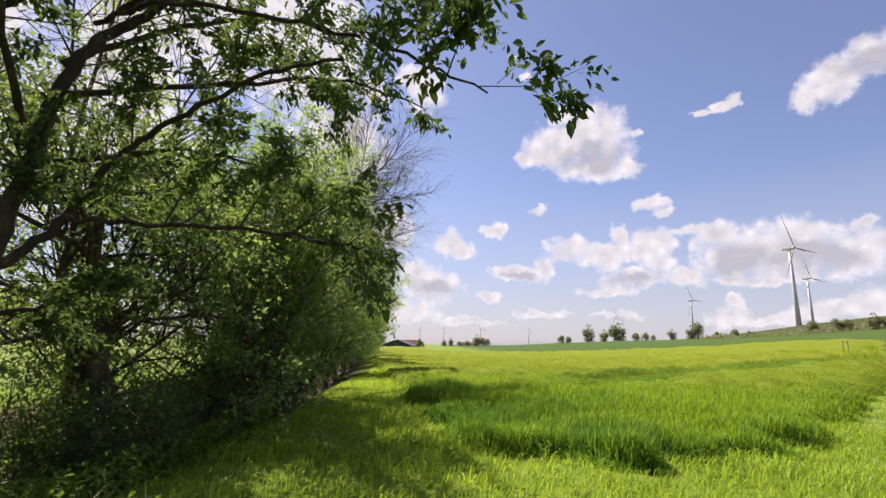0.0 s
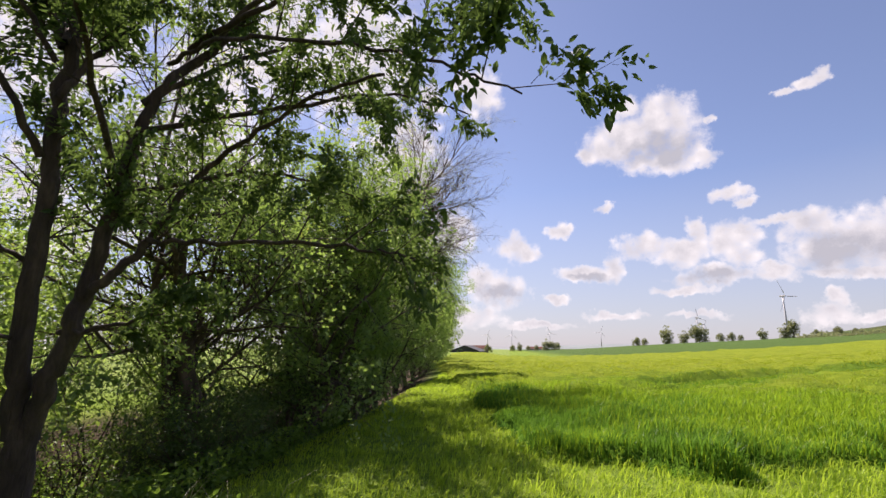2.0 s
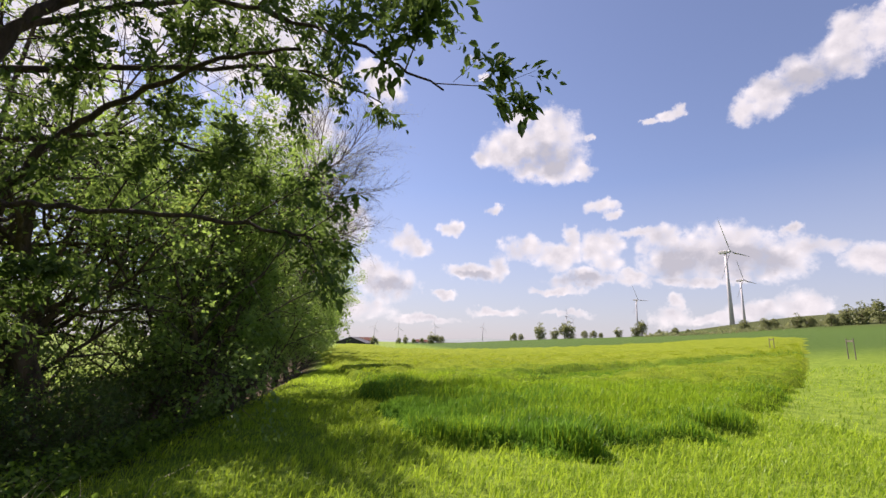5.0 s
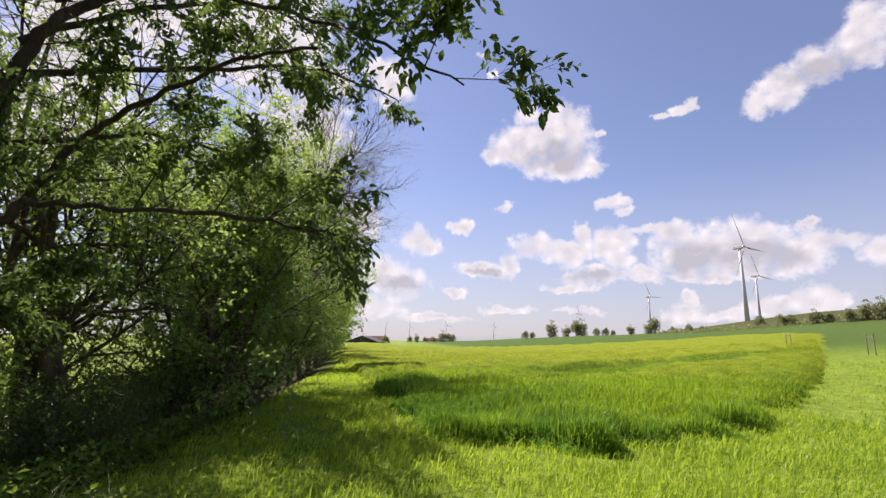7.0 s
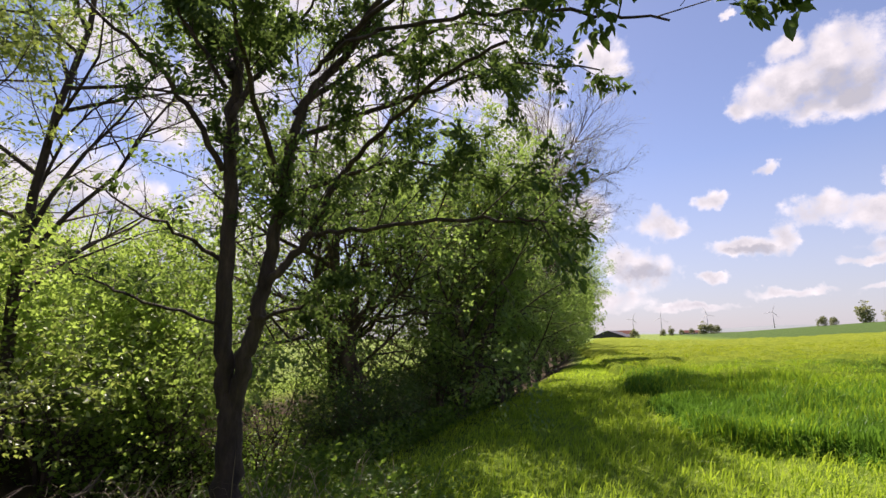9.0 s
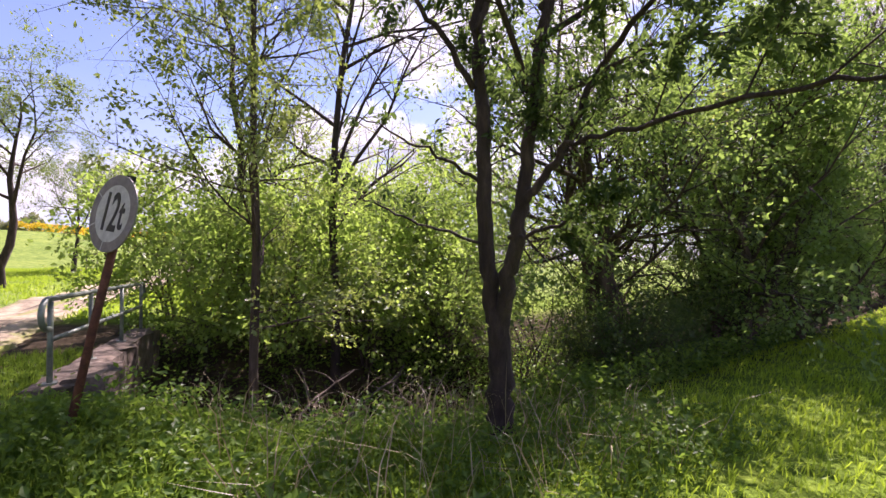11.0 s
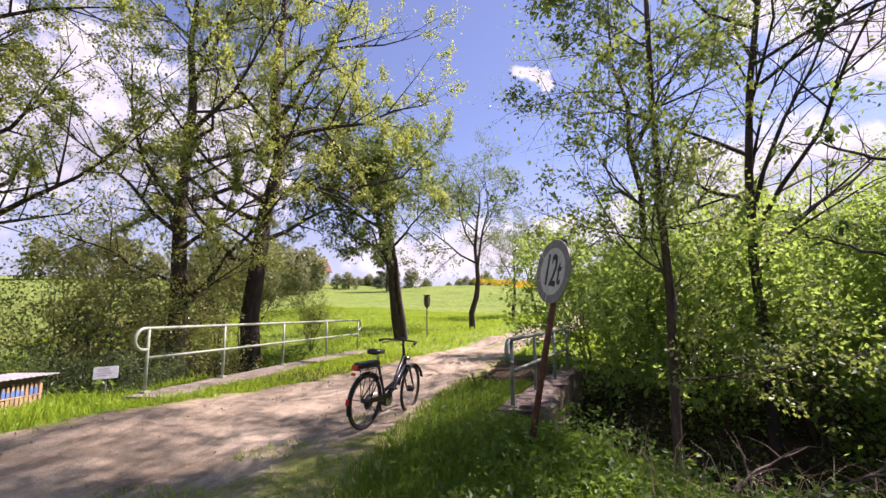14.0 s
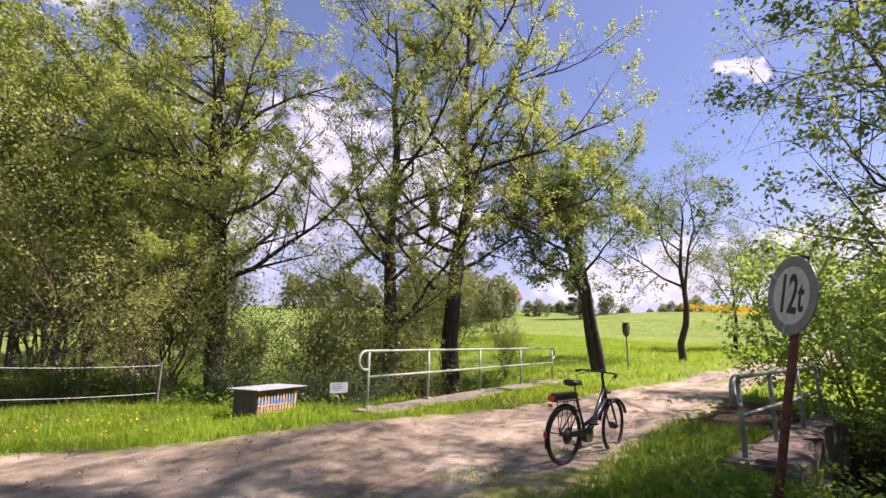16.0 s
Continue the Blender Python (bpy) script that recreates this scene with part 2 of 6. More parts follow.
BARK = surface("bark", [(0.3, (0.03, 0.02, 0.014)), (0.55, (0.11, 0.075, 0.055)), (0.8, (0.24, 0.175, 0.135))], 9, 0.95, 0, 0.9, 0.03, 45, (1, 1, 0.25))
BARK_PALE = surface("bark_pale", [(0.3, (0.07, 0.052, 0.038)), (0.55, (0.18, 0.135, 0.1)), (0.8, (0.33, 0.26, 0.2))], 8, 0.95, 0, 0.9, 0.03, 40, (1, 1, 0.25))
TWIG = surface("twig", [(0.3, (0.03, 0.02, 0.015)), (0.7, (0.09, 0.065, 0.05))], 20, 0.9, 0, 0.0)
LEAF_CHERRY = leafy("leaf_cherry", (0.022, 0.048, 0.018), (0.08, 0.12, 0.04), (0.2, 0.33, 0.06), 0.025, 0.36)
BARK_DARK = surface("bark_dark", [(0.3, (0.018, 0.011, 0.01)), (0.55, (0.06, 0.04, 0.035)), (0.8, (0.145, 0.1, 0.085))], 9, 0.9, 0, 0.9, 0.03, 45, (1, 1, 0.25))
LEAF_HEDGE = leafy("leaf_hedge", (0.05, 0.105, 0.027), (0.165, 0.245, 0.064), (0.38, 0.58, 0.105), 0.035, 0.52)
LEAF_TRACK = leafy("leaf_track", (0.04, 0.07, 0.02), (0.12, 0.165, 0.045), (0.28, 0.4, 0.08), 0.04, 0.42)
LEAF_YOUNG = leafy("leaf_young", (0.095, 0.14, 0.03), (0.27, 0.32, 0.076), (0.52, 0.6, 0.11), 0.04, 0.58)
LEAF_ROADSIDE = leafy("leaf_roadside", (0.075, 0.12, 0.024), (0.22, 0.28, 0.062), (0.42, 0.54, 0.1), 0.06, 0.5)
LEAF_BUSH = leafy("leaf_bush", (0.16, 0.19, 0.045), (0.38, 0.4, 0.115), (0.58, 0.63, 0.14), 0.04, 0.5)
LEAF_WILLOW = leafy("leaf_willow", (0.11, 0.13, 0.05), (0.24, 0.25, 0.11), (0.42, 0.44, 0.15))
LEAF_SHRUB = leafy("leaf_shrub", (0.088, 0.16, 0.03), (0.24, 0.35, 0.07), (0.47, 0.68, 0.11), 0.03, 0.55)
NEEDLE = leafy("needle", (0.025, 0.045, 0.02), (0.06, 0.085, 0.035), (0.1, 0.14, 0.04), 0.06, 0.2)
GRASS = leafy("grass_blade", (0.11, 0.2, 0.014), (0.28, 0.41, 0.035), (0.5, 0.7, 0.05), 0.015, 0.5)
CROP = leafy("crop_blade", (0.08, 0.18, 0.012), (0.22, 0.36, 0.022), (0.4, 0.62, 0.03), 0.012, 0.45)
CROP_LUSH_SHADE = leafy("crop_lush_shade", (0.045, 0.125, 0.014), (0.12, 0.26, 0.028), (0.22, 0.46, 0.04), 0.012, 0.42)
CROP_RIPE = leafy("crop_ear", (0.135, 0.21, 0.012), (0.29, 0.38, 0.025), (0.48, 0.58, 0.035), 0.012, 0.42)
# leaf colour darkened to carry the tree shade over bank and mound
NETTLE_SHADED = leafy("nettle_leaf_shaded", (0.045, 0.1, 0.017), (0.13, 0.225, 0.036), (0.29, 0.47, 0.055), 0.02)
# darker copy of GRASS: tree shade on the mound is in its colour
BANK_SHADED = leafy("bank_blade_shaded", (0.06, 0.125, 0.014), (0.15, 0.25, 0.03), (0.32, 0.5, 0.05), 0.015, 0.42)
DANDELION = leafy("dandelion_head", (0.6, 0.42, 0.02), (0.75, 0.55, 0.03), (0.6, 0.45, 0.03), 0.02, 0.3)
DRY = leafy("dry_stalk", (0.22, 0.17, 0.1), (0.42, 0.35, 0.23), (0.3, 0.24, 0.12), 0.05, 0.2)


# ---------------------------------------------------------------- mesh helpers
def mesh_np(name, verts, faces, mat, smooth=False):
    """A mesh from arrays: verts (N, 3) and faces, one or more (M, k) index arrays."""
    me = bpy.data.meshes.new(name)
    faces = [np.asarray(f, np.int32) for f in (faces if isinstance(faces, (list, tuple)) else [faces]) if len(f)]
    loops = np.concatenate([f.ravel() for f in faces])
    sizes = np.concatenate([np.full(len(f), f.shape[1], np.int32) for f in faces])
    starts = np.r_[0, np.cumsum(sizes)[:-1]].astype(np.int32)
    me.vertices.add(len(verts))
    me.vertices.foreach_set("co", np.asarray(verts, np.float32).ravel())
    me.loops.add(len(loops))
    me.loops.foreach_set("vertex_index", loops)
    me.polygons.add(len(sizes))
    me.polygons.foreach_set("loop_start", starts)
    me.polygons.foreach_set("use_smooth", np.full(len(sizes), smooth))
    me.update(calc_edges=True)
    me.validate()
    me.materials.append(mat)
    return me


def child(ob, parent):
    ob.parent = parent
    return ob


def part(name, bm, mat, parent=None, label="", smooth=False):
    """Links a bmesh as one mesh object under a thing or part."""
    me = bpy.data.meshes.new(name)
    bm.to_mesh(me)
    bm.free()
    me.materials.append(mat)
    if smooth:
        me.polygons.foreach_set("use_smooth", [True] * len(me.polygons))
    ob = new(name, me)
    if parent:
        ob.parent = parent
    if label:
        ob["label"] = label
    return ob


def thing(name, label, category, group="", at=(0, 0, 0), turn=0.0, kind=""):
    ob = new(name)
    ob.matrix_basis = pose(*at, 0, 0, turn)
    return tagged(ob, label, category, group, kind)


def bm_box(x0, y0, z0, x1, y1, z1, bevel=0.0, bm=None):
    bm = bm or bmesh.new()
    r = bmesh.ops.create_cube(bm, size=1)
    for v in r["verts"]:
        v.co = Vector((x0 + (v.co.x + 0.5) * (x1 - x0), y0 + (v.co.y + 0.5) * (y1 - y0), z0 + (v.co.z + 0.5) * (z1 - z0)))
    if bevel:
        es = {e for v in r["verts"] for e in v.link_edges}
        bmesh.ops.bevel(bm, geom=list(es), offset=bevel, segments=2, affect="EDGES", profile=0.6)
    return bm


def frames_along(pts):
    pts = np.asarray(pts, float)
    tang = np.gradient(pts, axis=0)
    tang /= np.linalg.norm(tang, axis=1)[:, None] + 1e-12
    ref = np.where(np.abs(tang[:, 2:3]) > 0.9, [[1.0, 0, 0]], [[0, 0, 1.0]])
    if len({tuple(r) for r in ref}) > 1:
        ref[:] = [0.31, 0.95, 0.03]
    side = np.cross(tang, ref)
    side /= np.linalg.norm(side, axis=1)[:, None] + 1e-12
    return pts, side, np.cross(side, tang)


def tube_np(pts, radii, k=8, rough=0.0, rng=None):
    pts, s, u = frames_along(pts)
    ang = np.arange(k) * 2 * np.pi / k
    r = np.broadcast_to(np.asarray(radii, float).reshape(-1, 1), (len(pts), k))
    if rough:
        r = r * (1 + rough * rng.normal(size=(len(pts), k)))
    v = pts[:, None] + r[..., None] * (np.cos(ang)[None, :, None] * s[:, None] + np.sin(ang)[None, :, None] * u[:, None])
    i = np.arange(len(pts) - 1)[:, None] * k
    j = np.arange(k)[None]
    f = np.stack([i + j, i + (j + 1) % k, i + k + (j + 1) % k, i + k + j], -1).reshape(-1, 4)
    return v.reshape(-1, 3), f


def bm_tube(pts, r, k=10, bm=None, closed=False):
    """A round bar along points, capped at its ends."""
    bm = bm or bmesh.new()
    pts = [Vector(p) for p in pts]
    if closed:
        pts = pts + pts[:1]
    n = len(pts)
    radii = r if isinstance(r, (list, tuple)) else [r] * n
    v, _ = tube_np(np.array([p[:] for p in pts]), radii, k)
    if closed:
        v = v[:-k]
    vs = [bm.verts.new(c) for c in v]
    rings = n - 1
    for a in range(rings):
        for j in range(k):
            b = ((a + 1) % rings if closed else a + 1) * k
            bm.faces.new((vs[a * k + j], vs[a * k + (j + 1) % k], vs[b + (j + 1) % k], vs[b + j]))
    if not closed:
        bm.faces.new(vs[:k][::-1])
        bm.faces.new(vs[-k:])
    return bm


def smooth_line(pts, per=6):
    """Points of a Catmull-Rom curve through pts."""
    p = np.asarray(pts, float)
    p = np.vstack([2 * p[0] - p[1], p, 2 * p[-1] - p[-2]])
    out = []
    for i in range(1, len(p) - 2):
        for t in np.arange(per) / per:
            a, b, c, d = p[i - 1:i + 3]
            out.append(0.5 * (2 * b + (c - a) * t + (2 * a - 5 * b + 4 * c - d) * t * t + (3 * b - a - 3 * c + d) * t ** 3))
    out.append(p[-2])
    return np.array(out)


def S(t):
    t = np.clip(t, 0, 1)
    return t * t * (3 - 2 * t)


# ---------------------------------------------------------------- the lie of the land
CREEK = smooth_line([(-15, -60), (-12.5, -30), (-11.2, -16), (-10.8, -9), (-10.0, -2.6), (-8.0, 2.8), (-7.2, 6.8), (-7.3, 13), (-8, 24), (-10, 40), (-14, 70), (-22, 120)], 5)


def creek_distance(x, y):
    d = np.full(np.shape(x), 1e9)
    for a, b in zip(CREEK[:-1], CREEK[1:]):
        ab = b - a
        t = np.clip(((x - a[0]) * ab[0] + (y - a[1]) * ab[1]) / (ab @ ab), 0, 1)
        d = np.minimum(d, np.hypot(x - a[0] - t * ab[0], y - a[1] - t * ab[1]))
    return d


def crest(x):
    """Extra height of the hill far to the east."""
    return 20 * (1 - np.exp(-0.0011 * np.maximum(0, np.asarray(x, float) - 170) ** 2 / 20))


def dry_land(x, y):
    """Ground height without the creek."""
    x, y = np.asarray(x, float), np.asarray(y, float)
    east = np.where(x > -20, np.logaddexp(0, (x - 18) / 6.0) * 6.0 * 0.072, 0)
    z = (24 * (1 - np.exp(-east / 24)) * S((y + 60) / 80) + crest(x)) * (1 - 0.85 * S((y - 345) / 240))
    s = np.maximum(0, -x - 15)
    west = 0.034 * s + 0.0019 * s * np.maximum(0, -y - 5)
    z = z + 13 * (1 - np.exp(-west / 13)) * (1 - 0.75 * S((y - 8) / 40))
    z = z + 4.2 * S((-x - 45) / 60) * (1 - 0.7 * S((-y - 5) / 35)) * (1 - S((y - 8) / 40))
    z = z + 0.32 * (S((-x - 2.5) / 7.0) + (S((-x - 1.5) / 4.5) - S((-x - 2.5) / 7.0)) * S((-y - 3.4) / 1.6)) * S((3.0 - y) / 3.5) * np.maximum(S((y + 9.5) / 3.0), S((-x - 16) / 6))
    z = z + 0.25 * np.exp(-((x + 5.3) ** 2 / 1.5 + (y - 0.05) ** 2 / 0.9))
    # the track runs a little sunken below its grassy bank
    verge = np.interp(-x, [14, 20, 30, 45, 60], [-4.4, -3.9, -2.7, 0.9, 3.5])
    z = z - 0.42 * S((-x - 14) / 16) * S((70 + x) / 28) * S((y - verge) / 1.3) * S((16 - y) / 8)
    far = np.hypot(x, y)
    z = z + 0.05 * np.sin(x * 0.7 + 1.3) * np.sin(y * 0.53) * S((far - 3) / 12)
    return z


def land(x, y):
    d = creek_distance(np.asarray(x, float), np.asarray(y, float))
    crossing = S((np.asarray(y) + 7.2) / 0.9) * S((0.75 - np.asarray(y) - 0.22 * (np.asarray(x) + 8.2)) / 0.8)
    return dry_land(x, y) - 1.95 * np.exp(-(d / 2.15) ** 2) * (1 - crossing)


FAR_EDGE = smooth_line([(4, -15), (-2.0, -8.6), (-3.6, -6.6), (-5.2, -5.55), (-6.9, -4.75), (-9, -4.2), (-11.5, -3.65), (-14.5, -3.15), (-20.6, -2.6), (-30, -1.5), (-45, 2.0), (-70, 6.5), (-100, 9)], 12)
NEAR_EDGE = smooth_line([(8, -7.5), (1.0, -2.9), (-2.6, -1.9), (-4.6, -1.8), (-6.6, -1.75), (-9.1, -1.5), (-11.5, -1.25), (-14.5, -1.0), (-20, -0.1), (-30, 1.2), (-45, 4.7), (-70, 9.3), (-100, 12)], 12)


def road_share(x, y):
    """How far a place lies across the road: 0 at one edge, 1 at the other; nan off its length."""
    mid = (FAR_EDGE + NEAR_EDGE) / 2
    x, y = np.asarray(x, float), np.asarray(y, float)
    best, val = np.full(x.shape, 1e9), np.full(x.shape, 9.0)
    for m_, f, n_ in zip(mid, FAR_EDGE, NEAR_EDGE):
        w = n_ - f
        L = np.hypot(*w)
        d = np.hypot(x - m_[0], y - m_[1])
        q = ((x - f[0]) * w[0] + (y - f[1]) * w[1]) / L ** 2
        val = np.where(d < best, q, val)
        best = np.minimum(best, d)
    return val, best


# ---------------------------------------------------------------- ground, one sheet to the horizon
def spaced(lo, hi, fine, reach):
    inner = np.arange(lo, hi + 1e-6, fine)
    k = np.geomspace(fine, reach, 62)
    return np.r_[(lo - np.cumsum(k / k.sum() * reach))[::-1], inner, hi + np.cumsum(k / k.sum() * reach)]


def ground_material():
    def build(nt, out):
        p = nt.nodes.new("ShaderNodeBsdfPrincipled")
        p.inputs["Roughness"].default_value = 1.0
        p.inputs["Specular IOR Level"].default_value = 0.08
        at = nt.nodes.new("ShaderNodeAttribute")
        at.attribute_name = "cover"
        sp = nt.nodes.new("ShaderNodeSeparateColor")
        nt.links.new(at.outputs["Color"], sp.inputs[0])
        n1, n2, n3 = noise_tex(nt, 0.25, 6), noise_tex(nt, 2.2, 8), noise_tex(nt, 30, 4)
        grass = ramp(nt, n2, [(0.25, (0.08, 0.14, 0.018)), (0.5, (0.15, 0.24, 0.03)), (0.75, (0.24, 0.33, 0.05))])
        grass = mixc(nt, 0.5, grass, ramp(nt, n1, [(0.3, (0.7, 0.75, 0.6)), (0.7, (1.2, 1.1, 1.0))]), "MULTIPLY")
        grass = mixc(nt, 0.5, grass, ramp(nt, n3, [(0.3, (0.4, 0.4, 0.4)), (0.7, (1.2, 1.2, 1.1))]), "MULTIPLY")
        grass = mixc(nt, at.outputs["Alpha"], grass, ramp(nt, n2, [(0.3, (0.032, 0.07, 0.014)), (0.7, (0.075, 0.13, 0.026))]))
        mead = ramp(nt, n2, [(0.28, (0.095, 0.155, 0.032)), (0.55, (0.19, 0.265, 0.058)), (0.78, (0.31, 0.35, 0.11))])
        mead = mixc(nt, 0.85, mead, ramp(nt, n1, [(0.3, (0.62, 0.72, 0.6)), (0.5, (0.95, 0.97, 0.95)), (0.7, (1.2, 1.12, 1.05))]), "MULTIPLY")
        mead = mixc(nt, 0.4, mead, ramp(nt, n3, [(0.3, (0.45, 0.5, 0.45)), (0.7, (1.15, 1.15, 1.1))]), "MULTIPLY")
        soil = ramp(nt, n2, [(0.3, (0.025, 0.019, 0.012)), (0.55, (0.065, 0.05, 0.03)), (0.8, (0.13, 0.1, 0.06))])
        c = mixc(nt, sp.outputs[0], grass, mead)
        c = mixc(nt, sp.outputs[1], c, soil)
        rape = ramp(nt, n2, [(0.3, (0.55, 0.48, 0.02)), (0.7, (0.75, 0.62, 0.03))])
        c = mixc(nt, sp.outputs[2], c, rape)
        nt.links.new(c, p.inputs["Base Color"])
        ad = nt.nodes.new("ShaderNodeMath")
        ad.operation = "ADD"
        nt.links.new(n2, ad.inputs[0])
        nt.links.new(n3, ad.inputs[1])
        nt.links.new(bump(nt, ad.outputs[0], 0.8, 0.06), p.inputs["Normal"])
        nt.links.new(p.outputs[0], out.inputs[0])
    return material("turf", build)


def build_ground():
    xs, ys = spaced(-18, 9, 0.22, 4300), spaced(-14, 20, 0.25, 4300)
    X, Y = np.meshgrid(xs, ys)
    Z = land(X, Y)
    q, d = road_share(X, Y)
    on = S((q + 0.08) / 0.06) * S((1.08 - q) / 0.06) * (d < 9)
    Z = Z - 0.05 * on
    rng = np.random.default_rng(3)
    near = (np.hypot(X, Y) < 30)
    Z = Z + near * rng.normal(size=Z.shape) * 0.012
    nx = len(xs)
    i, j = np.meshgrid(np.arange(len(ys) - 1), np.arange(nx - 1), indexing="ij")
    a = (i * nx + j).ravel()
    f = np.stack([a, a + 1, a + nx + 1, a + nx], 1)
    me = mesh_np("ground", np.stack([X.ravel(), Y.ravel(), Z.ravel()], 1), f, ground_material(), True)
    col = me.color_attributes.new("cover", "FLOAT_COLOR", "POINT")
    cd = creek_distance(X, Y)
    meadow = np.maximum(S((-X - 13) / 4) * S((cd - 2.5) / 1.5), S((np.hypot(X, Y) - 40) / 30) * (X < 0))
    meadow = meadow * (1 - 0.9 * S((-Y - 18) / 8) * S((X + 13) / 5))
    wood = S((4.3 - cd) / 1.4) * (0.15 + 0.85 * S((Y + 16) / 4)) + 0.1 * S((-Y - 17) / 5) * S((X + 16) / 6) * S((12 - X) / 8)
    hedge = S((-3.2 - X - 0.12 * Y) / 0.8) * S((X + 9 + 0.06 * Y) / 2) * S((Y - 4.6) / 2) * S((120 - Y) / 20)
    tilled = 0.55 * S((X - 215) / 12) * S((Y - 60) / 40)
    # brown soil behind the hut, spread wider to paint in the tree shadows
    litter = 0.75 * S((-Y - 8.6) / 1.6) * S((26 - np.hypot(X, Y)) / 6) * S((-X - 0.5) / 2) * S((X + 17) / 3)
    soil = np.clip(wood + 0.9 * hedge + tilled + litter, 0, 1)
    rape = S((X + 99) / -4) * S((170 + X) / 5) * S((Y + 8) / 4) * S((70 - Y) / 10)
    beyond = S((X - 8) / 12) * S((Y - 30 + X * 0.2) / 30)
    C = np.stack([meadow, soil, rape, beyond], -1)
    col.data.foreach_set("color", C.astype(np.float32).ravel())
    return tagged(new("ground", me), "grassy ground with meadow, bank and bare woodland soil", "ground", kind="structure")


build_ground()


def gravel_material():
    def build(nt, out):
        p = nt.nodes.new("ShaderNodeBsdfPrincipled")
        p.inputs["Roughness"].default_value = 0.92
        n1, n2 = noise_tex(nt, 0.8, 9, 0.7), noise_tex(nt, 11, 7, 0.75)
        v = nt.nodes.new("ShaderNodeTexVoronoi")
        v.inputs["Scale"].default_value = 55
        tc = nt.nodes.new("ShaderNodeTexCoord")
        nt.links.new(tc.outputs["Object"], v.inputs["Vector"])
        c = ramp(nt, n1, [(0.3, (0.13, 0.105, 0.068)), (0.47, (0.3, 0.256, 0.172)), (0.72, (0.5, 0.436, 0.31))])
        c = mixc(nt, 0.55, c, ramp(nt, n2, [(0.3, (0.5, 0.48, 0.45)), (0.65, (1.1, 1.08, 1.05))]), "MULTIPLY")
        ruts = noise_tex(nt, 2.4, 7, 0.68, stretch=(0.22, 1.0, 1.0))
        c = mixc(nt, 0.8, c, ramp(nt, ruts, [(0.36, (0.4, 0.36, 0.31)), (0.5, (0.9, 0.88, 0.86)), (0.64, (1.2, 1.2, 1.2))]), "MULTIPLY")
        sc = nt.nodes.new("ShaderNodeSeparateColor")
        nt.links.new(v.outputs["Color"], sc.inputs[0])
        c = mixc(nt, 0.35, c, ramp(nt, sc.outputs[0], [(0.0, (0.6, 0.58, 0.55)), (1.0, (1.15, 1.12, 1.1))]), "MULTIPLY")
        at = nt.nodes.new("ShaderNodeAttribute")
        at.attribute_name = "green"
        gn = noise_tex(nt, 3.0, 8, 0.7)
        mm = nt.nodes.new("ShaderNodeMath")
        mm.operation = "ADD"
        nt.links.new(at.outputs["Fac"], mm.inputs[0])
        nt.links.new(gn, mm.inputs[1])
        k = ramp(nt, mm.outputs[0], [(0.78, (0, 0, 0)), (1.0, (1, 1, 1))])
        turf = ramp(nt, n2, [(0.3, (0.07, 0.085, 0.02)), (0.7, (0.24, 0.27, 0.045))])
        nt.links.new(mixc(nt, k, c, turf), p.inputs["Base Color"])
        ad = nt.nodes.new("ShaderNodeMath")
        ad.operation = "ADD"
        nt.links.new(n2, ad.inputs[0])
        nt.links.new(v.outputs["Distance"], ad.inputs[1])
        nt.links.new(bump(nt, ad.outputs[0], 0.5, 0.016), p.inputs["Normal"])
        nt.links.new(p.outputs[0], out.inputs[0])
    return material("gravel", build)


def build_road():
    rng = np.random.default_rng(11)
    far, near = smooth_line(FAR_EDGE[::3], 8), smooth_line(NEAR_EDGE[::3], 8)
    n = len(far)
    wob = np.convolve(rng.normal(size=n + 8), np.ones(4) / 4, "same")[4:-4] * 0.16
    wob2 = np.convolve(rng.normal(size=n + 8), np.ones(4) / 4, "same")[4:-4] * 0.16
    u = np.linspace(-0.06, 1.06, 30)
    P = far[:, None] * (1 - u[None, :, None]) + near[:, None] * u[None, :, None]
    w = near - far
    w = w / np.linalg.norm(w, axis=1)[:, None]
    P = P + w[:, None] * (wob[:, None] * (u < 0.3) + wob2[:, None] * (u > 0.7))[..., None]
    Z = dry_land(P[..., 0], P[..., 1]) + 0.035 - 0.09 * (np.abs(u - 0.5) > 0.53)[None] - 0.05 * np.exp(-((np.abs(u - 0.5) - 0.24) / 0.07) ** 2)[None] * 0.6
    V = np.concatenate([P, Z[..., None]], -1).reshape(-1, 3)
    i, j = np.meshgrid(np.arange(n - 1), np.arange(len(u) - 1), indexing="ij")
    a = (i * len(u) + j).ravel()
    f = np.stack([a, a + 1, a + len(u) + 1, a + len(u)], 1)
    me = mesh_np("road", V, f, gravel_material(), True)
    g = me.attributes.new("green", "FLOAT", "POINT")
    far_off = S((-P[..., 0] - 13) / 6)
    strip = np.exp(-((u - 0.5) / 0.08) ** 2)[None] * (0.2 + 0.42 * far_off)
    edge = 0.42 * S((np.abs(u - 0.5) - 0.36) / 0.16)[None]
    spur = 0.49 * S((P[..., 1] + 3.5 + 0.6 * (P[..., 0] + 4.37)) / 1.0) * S((P[..., 0] + 6.6) / 1.2) * S((2 - P[..., 0]) / 3)
    g.data.foreach_set("value", np.maximum(np.maximum(strip, edge), spur).astype(np.float32).ravel())
    return tagged(new("road", me), "pale sandy gravel track with worn wheel ruts", "road", kind="structure")


build_road()


# ---------------------------------------------------------------- trees
def unit(v):
    v = np.asarray(v, float)
    return v / (np.linalg.norm(v) + 1e-12)


